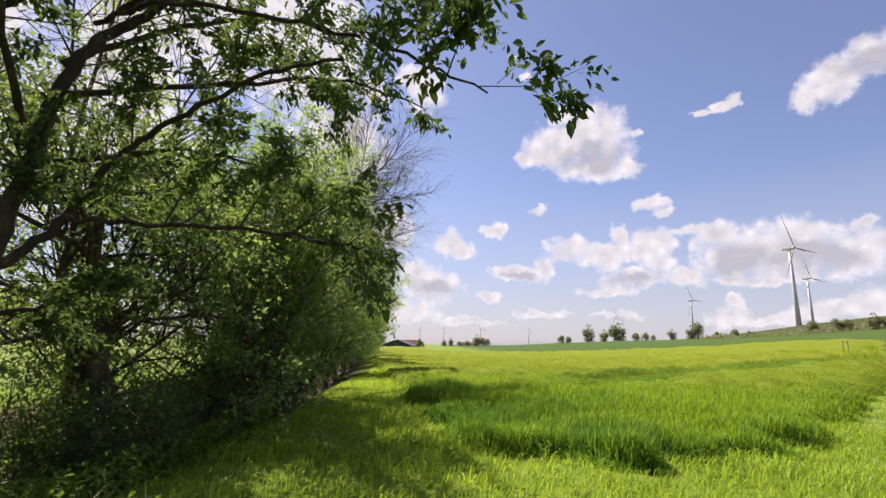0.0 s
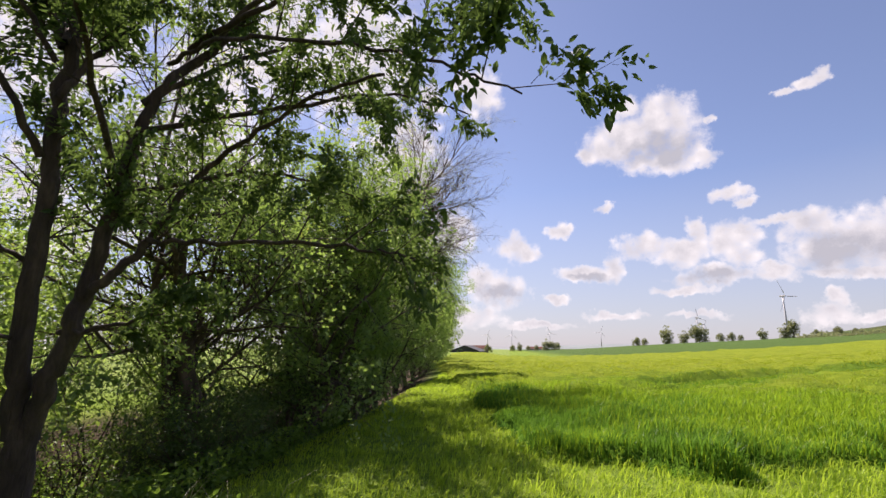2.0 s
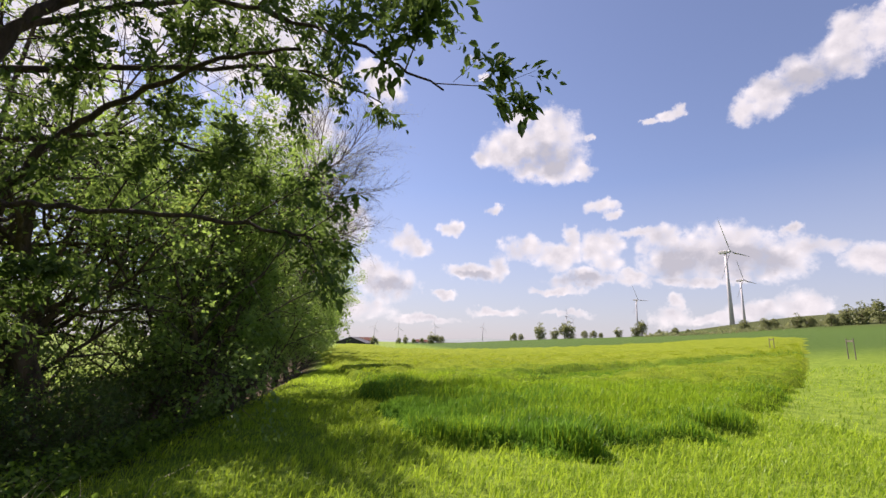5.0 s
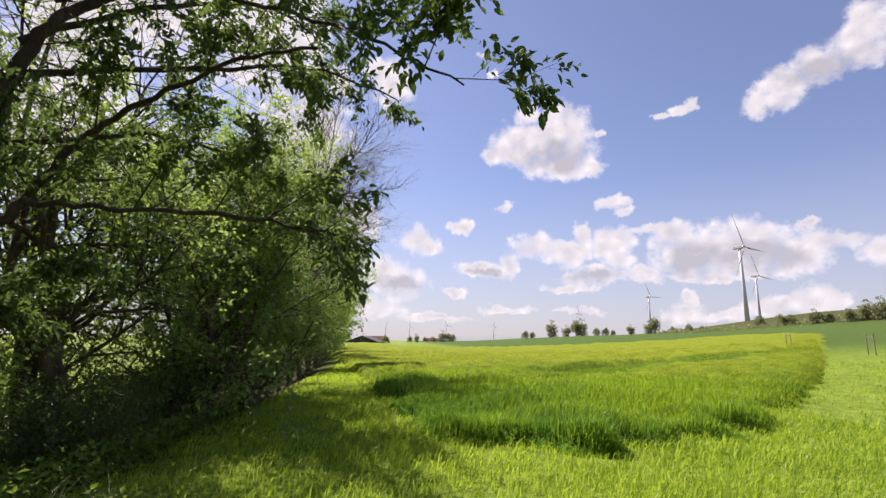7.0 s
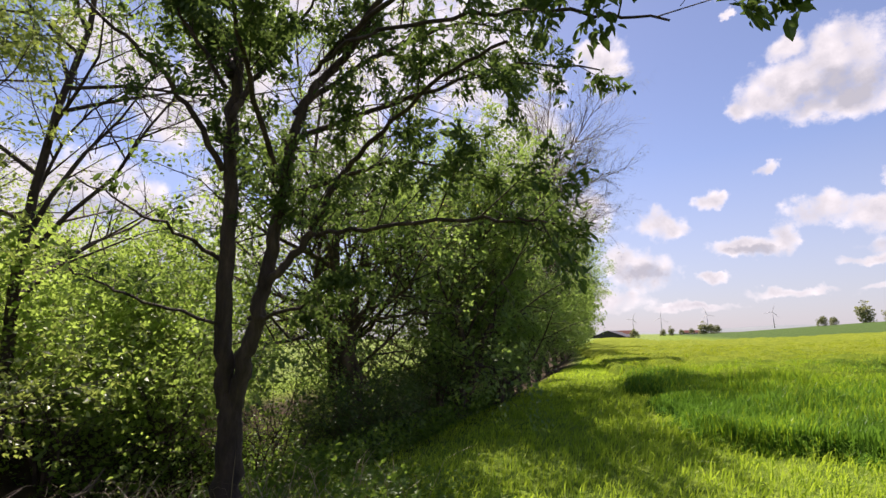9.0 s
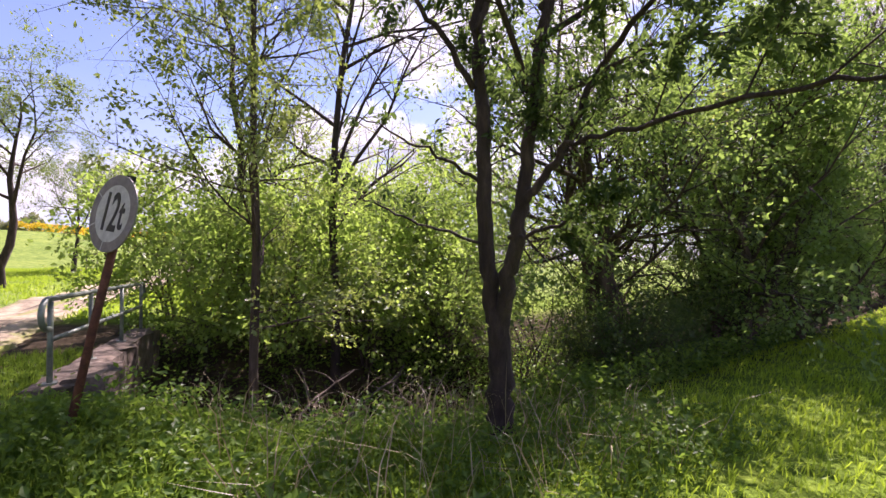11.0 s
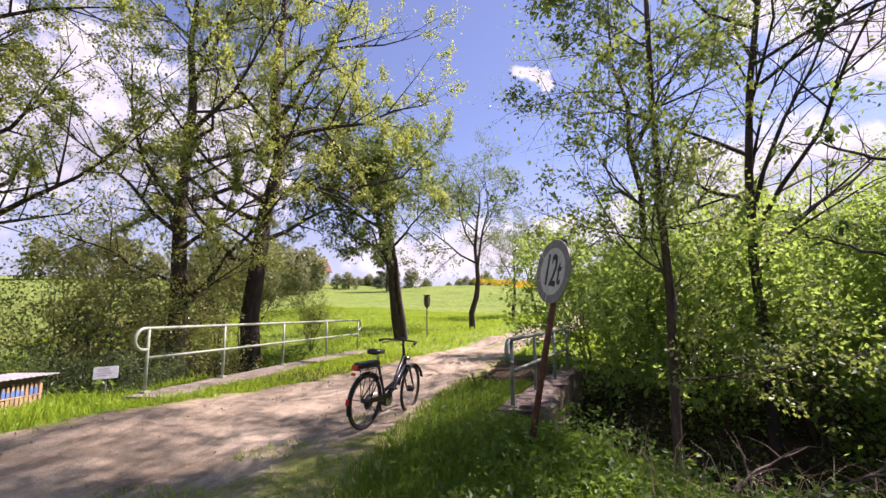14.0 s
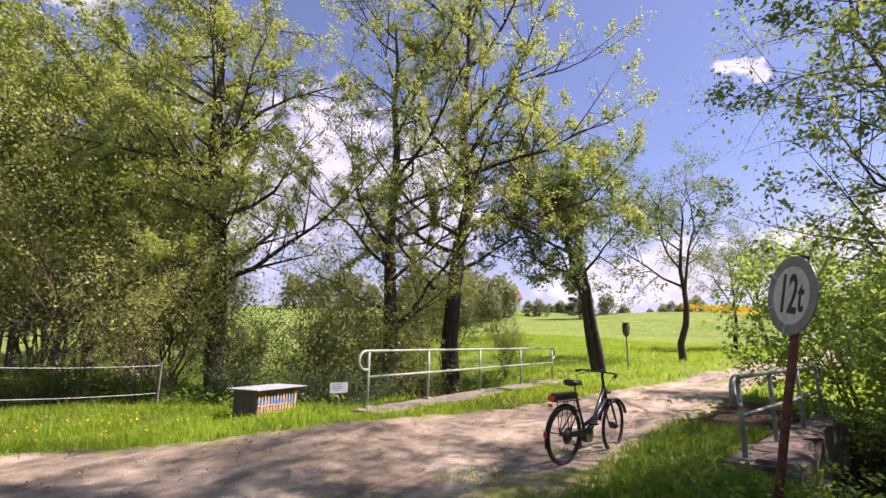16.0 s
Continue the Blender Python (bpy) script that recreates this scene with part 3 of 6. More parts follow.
def branch_line(rng, start, way, length, steps, wander, lift):
    pts, d = [np.array(start, float)], unit(way)
    for _ in range(steps):
        d = unit(d + rng.normal(size=3) * wander + np.array([0, 0, lift]))
        pts.append(pts[-1] + d * length / steps)
    return np.array(pts)


def sprout(rng, wood, pts, r0, level, spec):
    """Adds a branch along pts and, level by level, those that grow from it."""
    n = len(pts)
    tip = spec.get("tip", 0.3)
    radii = r0 * (1 - (1 - tip) * np.linspace(0, 1, n) ** 0.9)
    wood.append((pts, radii, level))
    if level >= len(spec["count"]):
        return
    length = np.linalg.norm(np.diff(pts, axis=0), axis=1).sum()
    count = spec["count"][level]
    lo = spec["from"][level]
    for k in range(count):
        t = lo + (1 - lo) * (k + rng.random()) / count
        x = t * (n - 1)
        i = min(int(x), n - 2)
        at = pts[i] + (pts[i + 1] - pts[i]) * (x - i)
        along = unit(pts[i + 1] - pts[i])
        side = unit(np.cross(along, rng.normal(size=3)))
        ang = radians(spec["angle"][level] + rng.normal() * 10)
        way = along * math.cos(ang) + side * math.sin(ang)
        ln = length * spec["ratio"][level] * (0.65 + 0.6 * rng.random()) * (1 - spec.get("cone", 0.45) * t)
        if "max" in spec:
            ln = min(ln, spec["max"][level])
        r = min(radii[i] * 0.62, max(0.0035, ln * spec.get("slim", 0.016)))
        sub = branch_line(rng, at, way, ln, spec.get("steps", 5), spec["wander"], spec["lift"][level])
        sprout(rng, wood, sub, r, level + 1, spec)


def wood_mesh(name, wood, levels, mat, rng, sides=(10, 7, 5, 3, 3)):
    vs, fs, base = [], [], 0
    for pts, radii, lv in wood:
        if lv not in levels:
            continue
        if lv >= 2 and len(pts) > 3:
            keep = [0, len(pts) // 2, len(pts) - 1] if lv == 2 else [0, len(pts) - 1]
            pts, radii = pts[keep], radii[keep]
        v, f = tube_np(pts, radii, sides[min(lv, 4)], 0.05 if lv == 0 else 0.0, rng)
        vs.append(v)
        fs.append(f + base)
        base += len(v)
    return mesh_np(name, np.concatenate(vs), np.concatenate(fs), mat, True) if vs else None


def leaves_at(rng, places, ways, size, droop=0.35, wide=0.5, vary=0.35, oval=False):
    """One folded leaf blade at each place: four corners, or six for an oval one with a pointed, drooping tip."""
    n = len(places)
    d = ways + rng.normal(size=(n, 3)) * 0.75 + np.array([0, 0, -droop])
    d /= np.linalg.norm(d, axis=1)[:, None]
    up = rng.normal(size=(n, 3)) * 0.55 + np.array([0, 0, 1.0])
    s = np.cross(d, up)
    s /= np.linalg.norm(s, axis=1)[:, None] + 1e-9
    nrm = np.cross(s, d)
    L = size * (1 + vary * rng.normal(size=(n, 1))).clip(0.4, 1.8)
    W = L * wide * 0.5
    if oval:
        fold = nrm * W * 0.4
        low, high = places + d * L * 0.28, places + d * L * 0.66 - nrm * L * 0.03
        v = np.stack([places, low + s * W * 0.86 + fold, high + s * W * 0.8 + fold, places + d * L - nrm * L * 0.12, high - s * W * 0.8 + fold, low - s * W * 0.86 + fold], 1)
        b = np.arange(n)[:, None] * 6
        return v.reshape(-1, 3), np.concatenate([b + np.array([[0, 1, 2, 3]]), b + np.array([[0, 3, 4, 5]])])
    mid = places + d * L * 0.45
    fold = nrm * W * 0.35
    v = np.stack([places, mid + s * W + fold, places + d * L, mid - s * W + fold], 1)
    return v.reshape(-1, 3), np.arange(n * 4).reshape(n, 4)


def foliage(rng, wood, level, count, size, spread=0.06, clump=0, **kw):
    """Leaves along all branches of a level and finer ones."""
    segs = [(p[i], p[i + 1]) for p, r, lv in wood if lv >= level for i in range(len(p) // 3, len(p) - 1)]
    A, B = np.array([s[0] for s in segs]), np.array([s[1] for s in segs])
    w = np.linalg.norm(B - A, axis=1)
    owner = np.array([j for j, (p, r, lv) in enumerate(wood) if lv >= level for _ in range(len(p) // 3, len(p) - 1)])
    dense = w * (rng.gamma(clump, 1.0, len(wood))[owner] if clump else 1.0)
    pick = rng.choice(len(segs), count, p=dense / dense.sum())
    t = rng.random((count, 1))
    P = A[pick] + (B[pick] - A[pick]) * t + rng.normal(size=(count, 3)) * spread
    D = (B[pick] - A[pick]) / w[pick][:, None]
    return leaves_at(rng, P, D, size, **kw)


def tree(name, label, at, wood, rng, bark, leaf_mat, leaf_level, leaf_count, leaf_size, group="", spread=0.06, twigs=TWIG, category="tree", each_limb=False, high=None, **kw):
    """One tree: trunk and limbs, twigs and crown, about its foot."""
    ob = thing(name, label, category, group, at)
    top = max(lv for _, _, lv in wood)
    stems = [b for b in wood if b[2] == 0]
    for b in stems:
        nm = "trunk" if len(stems) < 3 else "stem"
        child(new(nm, wood_mesh(nm, [b], (0,), bark, rng)), ob)
    if each_limb:
        for b in wood:
            if b[2] == 1:
                child(new("limb", wood_mesh("limb", [b], (1,), bark, rng)), ob)
    else:
        tagged(child(new("branchwork", wood_mesh("branchwork", wood, (1,), bark, rng)), ob), kind="stuff")
    tw = wood_mesh("twig_work", wood, tuple(range(2, top + 1)), twigs, rng)
    if tw:
        tagged(child(new("twig_work", tw), ob), kind="stuff")
    if leaf_count:
        v, f = foliage(rng, wood, leaf_level, leaf_count, leaf_size, spread, **kw)
        # extra leaves above the view, added only to cast shade
        if high:
            v2, f2 = foliage(rng, [b for b in wood if b[0][-1][2] > high[0]], leaf_level, high[1], leaf_size * 1.3, spread * 2, **kw)
            v, f = np.concatenate([v, v2]), np.concatenate([f, f2 + len(v)])
        child(new("crown", mesh_np("crown", v, f, leaf_mat)), ob)
    return ob


ALDER = dict(count=(20, 9, 6), angle=(74, 50, 48), ratio=(0.42, 0.5, 0.5), lift=(0.035, 0.02, 0.0), wander=0.19, cone=0.3, slim=0.016)
ALDER["from"] = (0.2, 0.15, 0.1)
BUSH = dict(count=(18, 8, 6), angle=(50, 45, 45), ratio=(0.5, 0.5, 0.5), lift=(0.12, 0.03, 0.0), wander=0.18, cone=0.3, slim=0.012)
BUSH["from"] = (0.03, 0.15, 0.1)
WILLOW = dict(count=(22, 18, 12), angle=(44, 36, 32), ratio=(0.5, 0.5, 0.5), lift=(0.06, 0.03, -0.03), wander=0.16, cone=0.4, slim=0.01)
WILLOW["from"] = (0.2, 0.12, 0.1)
FRUIT = dict(count=(9, 9, 7), angle=(48, 50, 45), ratio=(0.62, 0.5, 0.45), lift=(0.08, 0.05, 0.0), wander=0.2, cone=0.25, slim=0.018)
FRUIT["from"] = (0.35, 0.2, 0.1)


def upright(rng, height, lean=(0, 0), bend=0.03, steps=9):
    t = np.linspace(0, 1, steps + 1)
    p = np.stack([lean[0] * t, lean[1] * t, height * t], 1)
    p[1:, :2] += np.cumsum(rng.normal(size=(steps, 2)) * bend * height / steps, axis=0)
    return p


def grown(seed, height, radius, spec, lean=(0, 0), stems=1, splay=0.0, bend=0.25):
    rng = np.random.default_rng(seed)
    wood = []
    for k in range(stems):
        a = rng.random() * 6.28
        h = height * (1 - 0.25 * rng.random() * (k > 0))
        ln = (lean[0] + splay * math.cos(a), lean[1] + splay * math.sin(a))
        p = upright(rng, h, ln, bend)
        p[:, :2] += np.array([math.cos(a), math.sin(a)]) * radius * (1.2 if stems > 1 else 0)
        p[0, 2] = -0.25
        sprout(rng, wood, p, radius * (1 if k == 0 else 0.75), 0, dict(spec, tip=0.12))
    return rng, wood


def foot(x, y, dz=0.0):
    return (x, y, float(land(x, y)) + dz)


# the forked cherry tree beside the camera, limb by limb
def cherry_tree():
    rng = np.random.default_rng(21)
    at = np.array([-3.62, 2.97, 0.0])
    spec = dict(count=(0, 12, 6, 4), angle=(50, 48, 48, 45), ratio=(0.4, 0.36, 0.45, 0.5), lift=(0, 0.02, 0.02, 0.0), wander=0.17, cone=0.62, slim=0.011, max=(1.6, 0.7, 0.3, 0.18))
    spec["from"] = (0.3, 0.22, 0.15, 0.1)
    limbs = [
        (0.132, 0.09, 0, [(-3.65, 3.08, -0.2), (-3.62, 3.05, 0.3), (-3.58, 3.01, 0.85), (-3.55, 2.96, 1.15)]),
        (0.083, 0.04, 1, [(-3.60, 2.97, 1.0), (-3.55, 2.86, 1.5), (-3.53, 2.81, 2.08), (-3.51, 2.79, 2.79), (-3.53, 2.77, 3.4), (-3.52, 2.78, 4.2), (-3.47, 2.83, 5.0), (-3.37, 2.88, 6.4)]),
        (0.08, 0.033, 1, [(-3.53, 3.00, 0.98), (-3.39, 2.95, 1.35), (-3.27, 2.93, 1.7), (-3.19, 2.94, 2.1), (-3.14, 2.98, 2.55), (-3.08, 3.02, 3.05), (-3.04, 3.06, 3.5), (-2.92, 3.16, 3.98), (-2.74, 3.31, 4.3), (-2.49, 3.46, 4.75), (-2.14, 3.56, 5.6)]),
        (0.042, 0.012, 1, [(-3.18, 2.92, 2.02), (-2.95, 2.96, 2.25), (-2.80, 3.06, 2.51), (-2.64, 3.16, 2.92), (-2.39, 3.21, 3.2), (-2.04, 3.16, 3.42), (-1.44, 2.96, 3.6), (-0.84, 2.76, 3.6)]),
        (0.034, 0.01, 1, [(-3.5, 2.72, 3.6), (-3.39, 2.79, 3.91), (-3.25, 2.94, 4.29), (-3.05, 3.05, 4.64), (-2.7, 3.1, 5.2)]),
        (0.036, 0.01, 1, [(-3.55, 2.72, 4.05), (-3.67, 2.6, 4.5), (-3.74, 2.5, 4.9), (-3.8, 2.4, 5.6)]),
        (0.026, 0.007, 1, [(-3.54, 2.68, 3.9), (-3.69, 2.4, 4.35), (-3.79, 2.25, 4.65), (-3.95, 2.0, 5.1)]),
        (0.021, 0.005, 1, [(-2.75, 2.98, 2.48), (-2.01, 2.73, 2.39), (-1.17, 2.5, 2.3), (-0.8, 2.45, 2.22), (-0.52, 2.4, 2.16)]),
        (0.022, 0.005, 1, [(-2.9, 3.1, 4.1), (-2.2, 2.75, 4.0), (-1.43, 2.43, 3.72), (-0.62, 2.21, 3.36), (-0.2, 2.05, 3.12), (0.1, 1.9, 2.86)]),
        (0.03, 0.006, 1, [(-2.8, 3.2, 4.3), (-1.7, 2.9, 4.5), (-0.6, 2.7, 4.5), (0.1, 2.9, 4.2)]),
        (0.03, 0.006, 1, [(-3.1, 3.0, 3.4), (-2.1, 3.3, 3.7), (-1.1, 3.5, 3.9), (-0.3, 3.6, 3.7)]),
        (0.0321, 0.007, 1, [(-3.55, 2.72, 3.1), (-3.6, 2.35, 3.6), (-3.72, 2.02, 3.91), (-3.88, 1.7, 4.17), (-4.1, 1.45, 4.4)]),
        (0.0201, 0.005, 1, [(-3.55, 2.76, 2.28), (-3.5, 2.35, 2.42), (-3.56, 1.96, 2.56), (-3.68, 1.66, 2.7)]),
        (0.0161, 0.005, 1, [(-3.57, 2.8, 1.72), (-3.5, 2.2, 1.85), (-3.58, 1.86, 1.97), (-3.7, 1.6, 2.12)]),
        (0.022, 0.005, 1, [(-3.3, 2.88, 1.76), (-2.89, 2.97, 1.82), (-2.5, 3.0, 1.97), (-2.1, 3.1, 1.9)]),
        (0.03, 0.006, 1, [(-2.75, 3.3, 4.4), (-1.9, 3.2, 4.9), (-1.1, 3.3, 5.2), (-0.4, 3.4, 5.1)]),
        (0.03, 0.006, 1, [(-3.05, 3.05, 3.7), (-2.3, 3.6, 4.5), (-1.6, 4.1, 4.9), (-1.0, 4.7, 4.9)]),
        (0.028, 0.006, 1, [(-2.5, 3.4, 4.9), (-1.5, 2.6, 5.3), (-0.5, 2.0, 5.3)]),
        (0.026, 0.006, 1, [(-3.16, 2.94, 2.8), (-2.5, 3.5, 3.2), (-1.9, 4.0, 3.3), (-1.5, 4.4, 3.2)]),
        (0.03, 0.006, 1, [(-3.4, 2.6, 4.0), (-3.9, 3.0, 4.6), (-4.4, 3.5, 5.0)]),
        (0.03, 0.006, 1, [(-3.14, 2.96, 3.0), (-2.8, 2.3, 3.6), (-2.4, 1.7, 4.0), (-2.0, 1.3, 4.1)]),
    ]
    wood = []
    for r0, r1, lv, line in limbs:
        pts = smooth_line(line, 5) - at
        pts[1:-1] += rng.normal(size=(len(pts) - 2, 3)) * 0.012
        sp = dict(spec, tip=r1 / r0)
        if r0 > 0.07 and lv == 1:
            sp["from"] = (0.3, 0.35, 0.15, 0.1)
            sp["count"] = (0, 11, 6, 4)
        if line[-1][0] > -0.7:
            sp["count"] = (0, 8, 5, 3)
        if r0 in (0.0201, 0.0161, 0.0321):
            sp["count"] = (0, 5, 3, 1)
        sprout(rng, wood, pts, r0, lv, sp)
    return tree("cherry_tree", "forked dark-barked tree with fresh green leaves on the bank", tuple(at), wood, rng, BARK_DARK, LEAF_CHERRY, 2, 30000, 0.054, spread=0.03, droop=0.4, wide=0.46, oval=True, each_limb=True, clump=2.6, twigs=BARK_DARK)


def hedge_and_trees():
    cherry_tree()
    # dense dark hedge trees along the field edge
    for i, (x, y, h, r, n, st) in enumerate([(-5.0, 7.5, 4.6, 0.23, 7000, 2), (-4.6, 10.0, 5.6, 0.13, 25000, 3), (-4.3, 12.6, 6.0, 0.13, 26000, 3), (-5.8, 14.4, 6.6, 0.14, 22000, 3)]):
        rng, wood = grown(40 + i, h, r, BUSH if i else dict(FRUIT, lift=(0.03, 0.02, 0.0)), (0.3, 0.2), st, 1.1 if i else 0.7)
        tree("hedge_tree", "dense dark green hedgerow tree leafy down to the ground", foot(x, y), wood, rng, BARK, LEAF_HEDGE, 2, int(n * 1.5), 0.074, "trees along the field edge", 0.08, droop=0.3, wide=0.65, clump=1.2)
    # added tree, set towards the sun so its crown shades the brambles
    rng, wood = grown(46, 7.4, 0.15, dict(FRUIT, count=(14, 9, 7)), (0.2, 0), 2, 0.6)
    tree("hedge_tree", "dense leafy tree with dark stems, added to shade the brambles", foot(-7.6, 10.2), wood, rng, BARK, LEAF_HEDGE, 2, 8500, 0.09, "trees along the field edge", 0.08, clump=1.2, wide=0.65)
    # feathery willow standing over the hedge
    rng, wood = grown(61, 10.2, 0.2, dict(WILLOW, ratio=(0.56, 0.56, 0.5)), (2.6, 0.3), 2, 0.9)
    tree("willow_tree", "feathery pale willow with thin bare twigs above the hedge", foot(-5.4, 16.5), wood, rng, BARK_PALE, LEAF_WILLOW, 3, 42000, 0.045, "trees along the field edge", 0.05, wide=0.3)
    rng, wood = grown(62, 7.6, 0.15, BUSH, (0.4, 0), 3, 1.2)
    first = tree("hedge_tree", "bushy green hedgerow tree beside the grain field", foot(-7.3, 24.5), wood, rng, BARK, LEAF_HEDGE, 2, 30000, 0.11, "trees along the field edge", 0.14, wide=0.6)
    k = np.random.default_rng(9)
    for i, (x, y) in enumerate([(-7.6, 30), (-7.9, 36), (-8.6, 43), (-9.4, 51), (-10.4, 60), (-11.6, 70), (-13, 82), (-15, 95)]):
        s = 0.85 + 0.4 * k.random()
        copy_thing(first, pose(*foot(x, y), 0, 0, k.random() * 360) @ Matrix.Scale(s, 4))
    # thin sparse tree on the near bank behind the sign
    spec = dict(ALDER, count=(40, 8, 6), angle=(60, 45, 45), lift=(0.05, 0.02, 0.0), ratio=(0.2, 0.5, 0.5), cone=0.5, slim=0.008, wander=0.17)
    spec["from"] = (0.13, 0.15, 0.1)
    rng, wood = grown(71, 12.5, 0.068, spec, (0.05, 0.1), 1, 0, 0.03)
    # high: unseen leaves added aloft to shade the track
    tree("alder_tree", "slender young tree with sparse light leaves on the creek bank", foot(-6.7, 1.57), wood, rng, BARK, LEAF_ROADSIDE, 2, 21000, 0.054, "trees along the creek", 0.05, clump=0.7, wide=0.6, high=(6.5, 9000))
    # bare-twigged taller tree behind
    rng, wood = grown(72, 11.0, 0.13, dict(ALDER, count=(20, 8, 6)), (0.3, -0.6), 1, 0, 0.12)
    tree("alder_tree", "tall thin tree with open crown across the creek", foot(-13.5, 3.2), wood, rng, BARK_DARK, LEAF_ROADSIDE, 2, 6500, 0.07, "trees along the creek", 0.08)
    rng, wood = grown(73, 11.5, 0.1, dict(ALDER, count=(20, 8, 6)), (0.3, 0.2), 2, 0.5, 0.15)
    tree("alder_tree", "slim tree with twisted stem behind the forked tree", foot(-6.2, 8.2), wood, rng, BARK, LEAF_YOUNG, 2, 5500, 0.06, "trees along the creek", 0.08)
    rng, wood = grown(74, 15.0, 0.105, dict(ALDER, slim=0.011, count=(26, 9, 6), angle=(55, 48, 46), ratio=(0.34, 0.5, 0.5)), (0.2, 0.2), 1, 0, 0.1)
    # unseen upper crown thickened to throw dappled shadow on the track
    tree("alder_tree", "slim leafy tree rising from the creek bank shrubs", foot(-9.6, 3.85), wood, rng, BARK_DARK, LEAF_HEDGE, 2, 4500, 0.07, "trees along the creek", 0.08, clump=0.8, high=(8.5, 16000))
    # light green shrubs on the creek banks
    shrub_spec = dict(BUSH, count=(12, 8, 6), angle=(62, 50, 45), lift=(0.02, 0.0, 0.0))
    shrub_spec["from"] = (0.12, 0.15, 0.1)
    for i, (x, y, h, n) in enumerate([(-12.6, 4.4, 4.2, 20000), (-11.8, 7.2, 4.6, 22000), (-14.6, 1.4, 3.4, 15000), (-11.6, 1.8, 3.0, 15000), (-9.6, 4.6, 3.2, 16000), (-10.8, 3.2, 3.4, 15000), (-15.5, 6.5, 5.2, 20000), (-12.4, 9.6, 4.4, 18000), (-9.4, 6.6, 3.4, 15000), (-14.6, 4.2, 4.8, 18000)]):
        rng, wood = grown(80 + i, h, 0.035, shrub_spec, (0, 0), 5, 0.6 * h / 2)
        tree("shrub", "leafy light green shrub on the creek bank", foot(x, y), wood, rng, BARK, LEAF_SHRUB, 2, int(n * 0.47), 0.08 + 0.012 * (i % 3), "shrubs on the creek bank", 0.1, category="shrub", wide=0.72, clump=0.8, droop=0.2)
    # dark brambles in the shade of the hedge
    rng, wood = grown(95, 1.5, 0.02, dict(BUSH, count=(8, 7, 5)), (0, 0), 6, 0.9)
    br = tree("bramble", "dark tangled bramble bush in the shade of trees", foot(-5.3, 9.6), wood, rng, BARK, LEAF_CHERRY, 1, 5000, 0.06, "brambles under the hedge", 0.08, category="shrub", wide=0.6)
    for i, (x, y) in enumerate([(-5.2, 8.8), (-5.0, 10.8), (-4.6, 13.5), (-6.2, 15.5), (-4.6, 7.2), (-5.6, 7.6), (-4.5, 6.3), (-5.3, 6.6)]):
        copy_thing(br, pose(*foot(x, y), 0, 0, 83 * i) @ Matrix.Scale(1.0 if i < 4 else 0.75, 4))
    for i, (x, y, k_) in enumerate([(-7.9, -9.5, 0.6), (-8.9, -8.7, 0.6), (-7.0, -10.9, 0.6), (-9.6, -10.2, 0.7), (-5.9, -12.4, 0.6), (-8.2, -7.6, 0.6), (-4.2, -13.6, 0.6), (-10.6, -7.6, 0.55), (-12.2, -7.4, 0.5)]):
        copy_thing(br, pose(*foot(x, y), 0, 0, 59 * i + 30) @ Matrix.Scale(k_, 4))
    # thin saplings between the forked tree and the hedge
    rng, wood = grown(97, 3.2, 0.022, dict(FRUIT, count=(8, 6, 4), lift=(0.1, 0.05, 0.0)), (0.2, 0.1), 2, 0.5, 0.3)
    sap = tree("sapling", "thin crooked sapling with a few fresh leaves", foot(-6.9, 6.8), wood, rng, BARK_DARK, LEAF_SHRUB, 2, 1500, 0.07, "saplings on the creek bank", 0.06, wide=0.6, clump=0.8)
    for i, (x, y, k_) in enumerate([(-6.0, 6.5, 0.8), (-7.9, 7.6, 1.1), (-5.6, 5.7, 0.6), (-7.0, 8.6, 1.0), (-8.8, 9.2, 1.2), (-5.0, 5.2, 0.45)]):
        copy_thing(sap, pose(*foot(x, y), 0, 0, 67 * i + 20) @ Matrix.Scale(k_, 4))
    # big alders south of the bridge
    for i, (x, y, h, r, ln, n) in enumerate([(-8.43, -13.7, 14.5, 0.3, (0.2, -0.6), 44000), (-12.1, -10.4, 14.5, 0.3, (-0.3, 0.0), 17000), (-14.1, -9.3, 15.5, 0.34, (0.1, 0.1), 38000)]):
        rng, wood = grown(100 + i, h, r, dict(ALDER, count=(24, 10, 6), angle=(66, 48, 46), lift=(0.06, 0.04, 0.02), ratio=(0.36, 0.46, 0.5)), ln, 1 if i else 2, 0.8, 0.07)
        tree("alder_tree", "tall old tree with spring leaves over the creek", foot(x, y), wood, rng, BARK_DARK, LEAF_YOUNG, 2, int(n * 2.1), 0.066, "trees along the creek", 0.08, clump=0.5, wide=0.7)
    rng, wood = grown(110, 8.6, 0.21, dict(FRUIT, count=(13, 9, 7), lift=(0.03, 0.03, 0.0), ratio=(0.46, 0.5, 0.45)), (0.8, -1.0), 2, 0.4, 0.1)
    tree("roadside_tree", "leaning twin-stemmed tree beside the gravel track", foot(-19.1, -5.6), wood, rng, BARK_DARK, LEAF_TRACK, 2, 32000, 0.11, "trees along the track", 0.1, clump=1.0, wide=0.65)
    rng, wood = grown(111, 8.2, 0.2, FRUIT, (0.3, 0.3), 1, 0, 0.12)
    fruit = tree("roadside_tree", "small round-crowned tree beside the gravel track", foot(-26.6, -3.8), wood, rng, BARK_DARK, LEAF_TRACK, 2, 14000, 0.1, "trees along the track", 0.13)
    copy_thing(fruit, pose(*foot(-38.9, -2.2), 0, 0, 80) @ Matrix.Scale(0.8, 4))
    copy_thing(fruit, pose(*foot(-42.3, -0.4), 0, 0, 200) @ Matrix.Scale(0.85, 4))
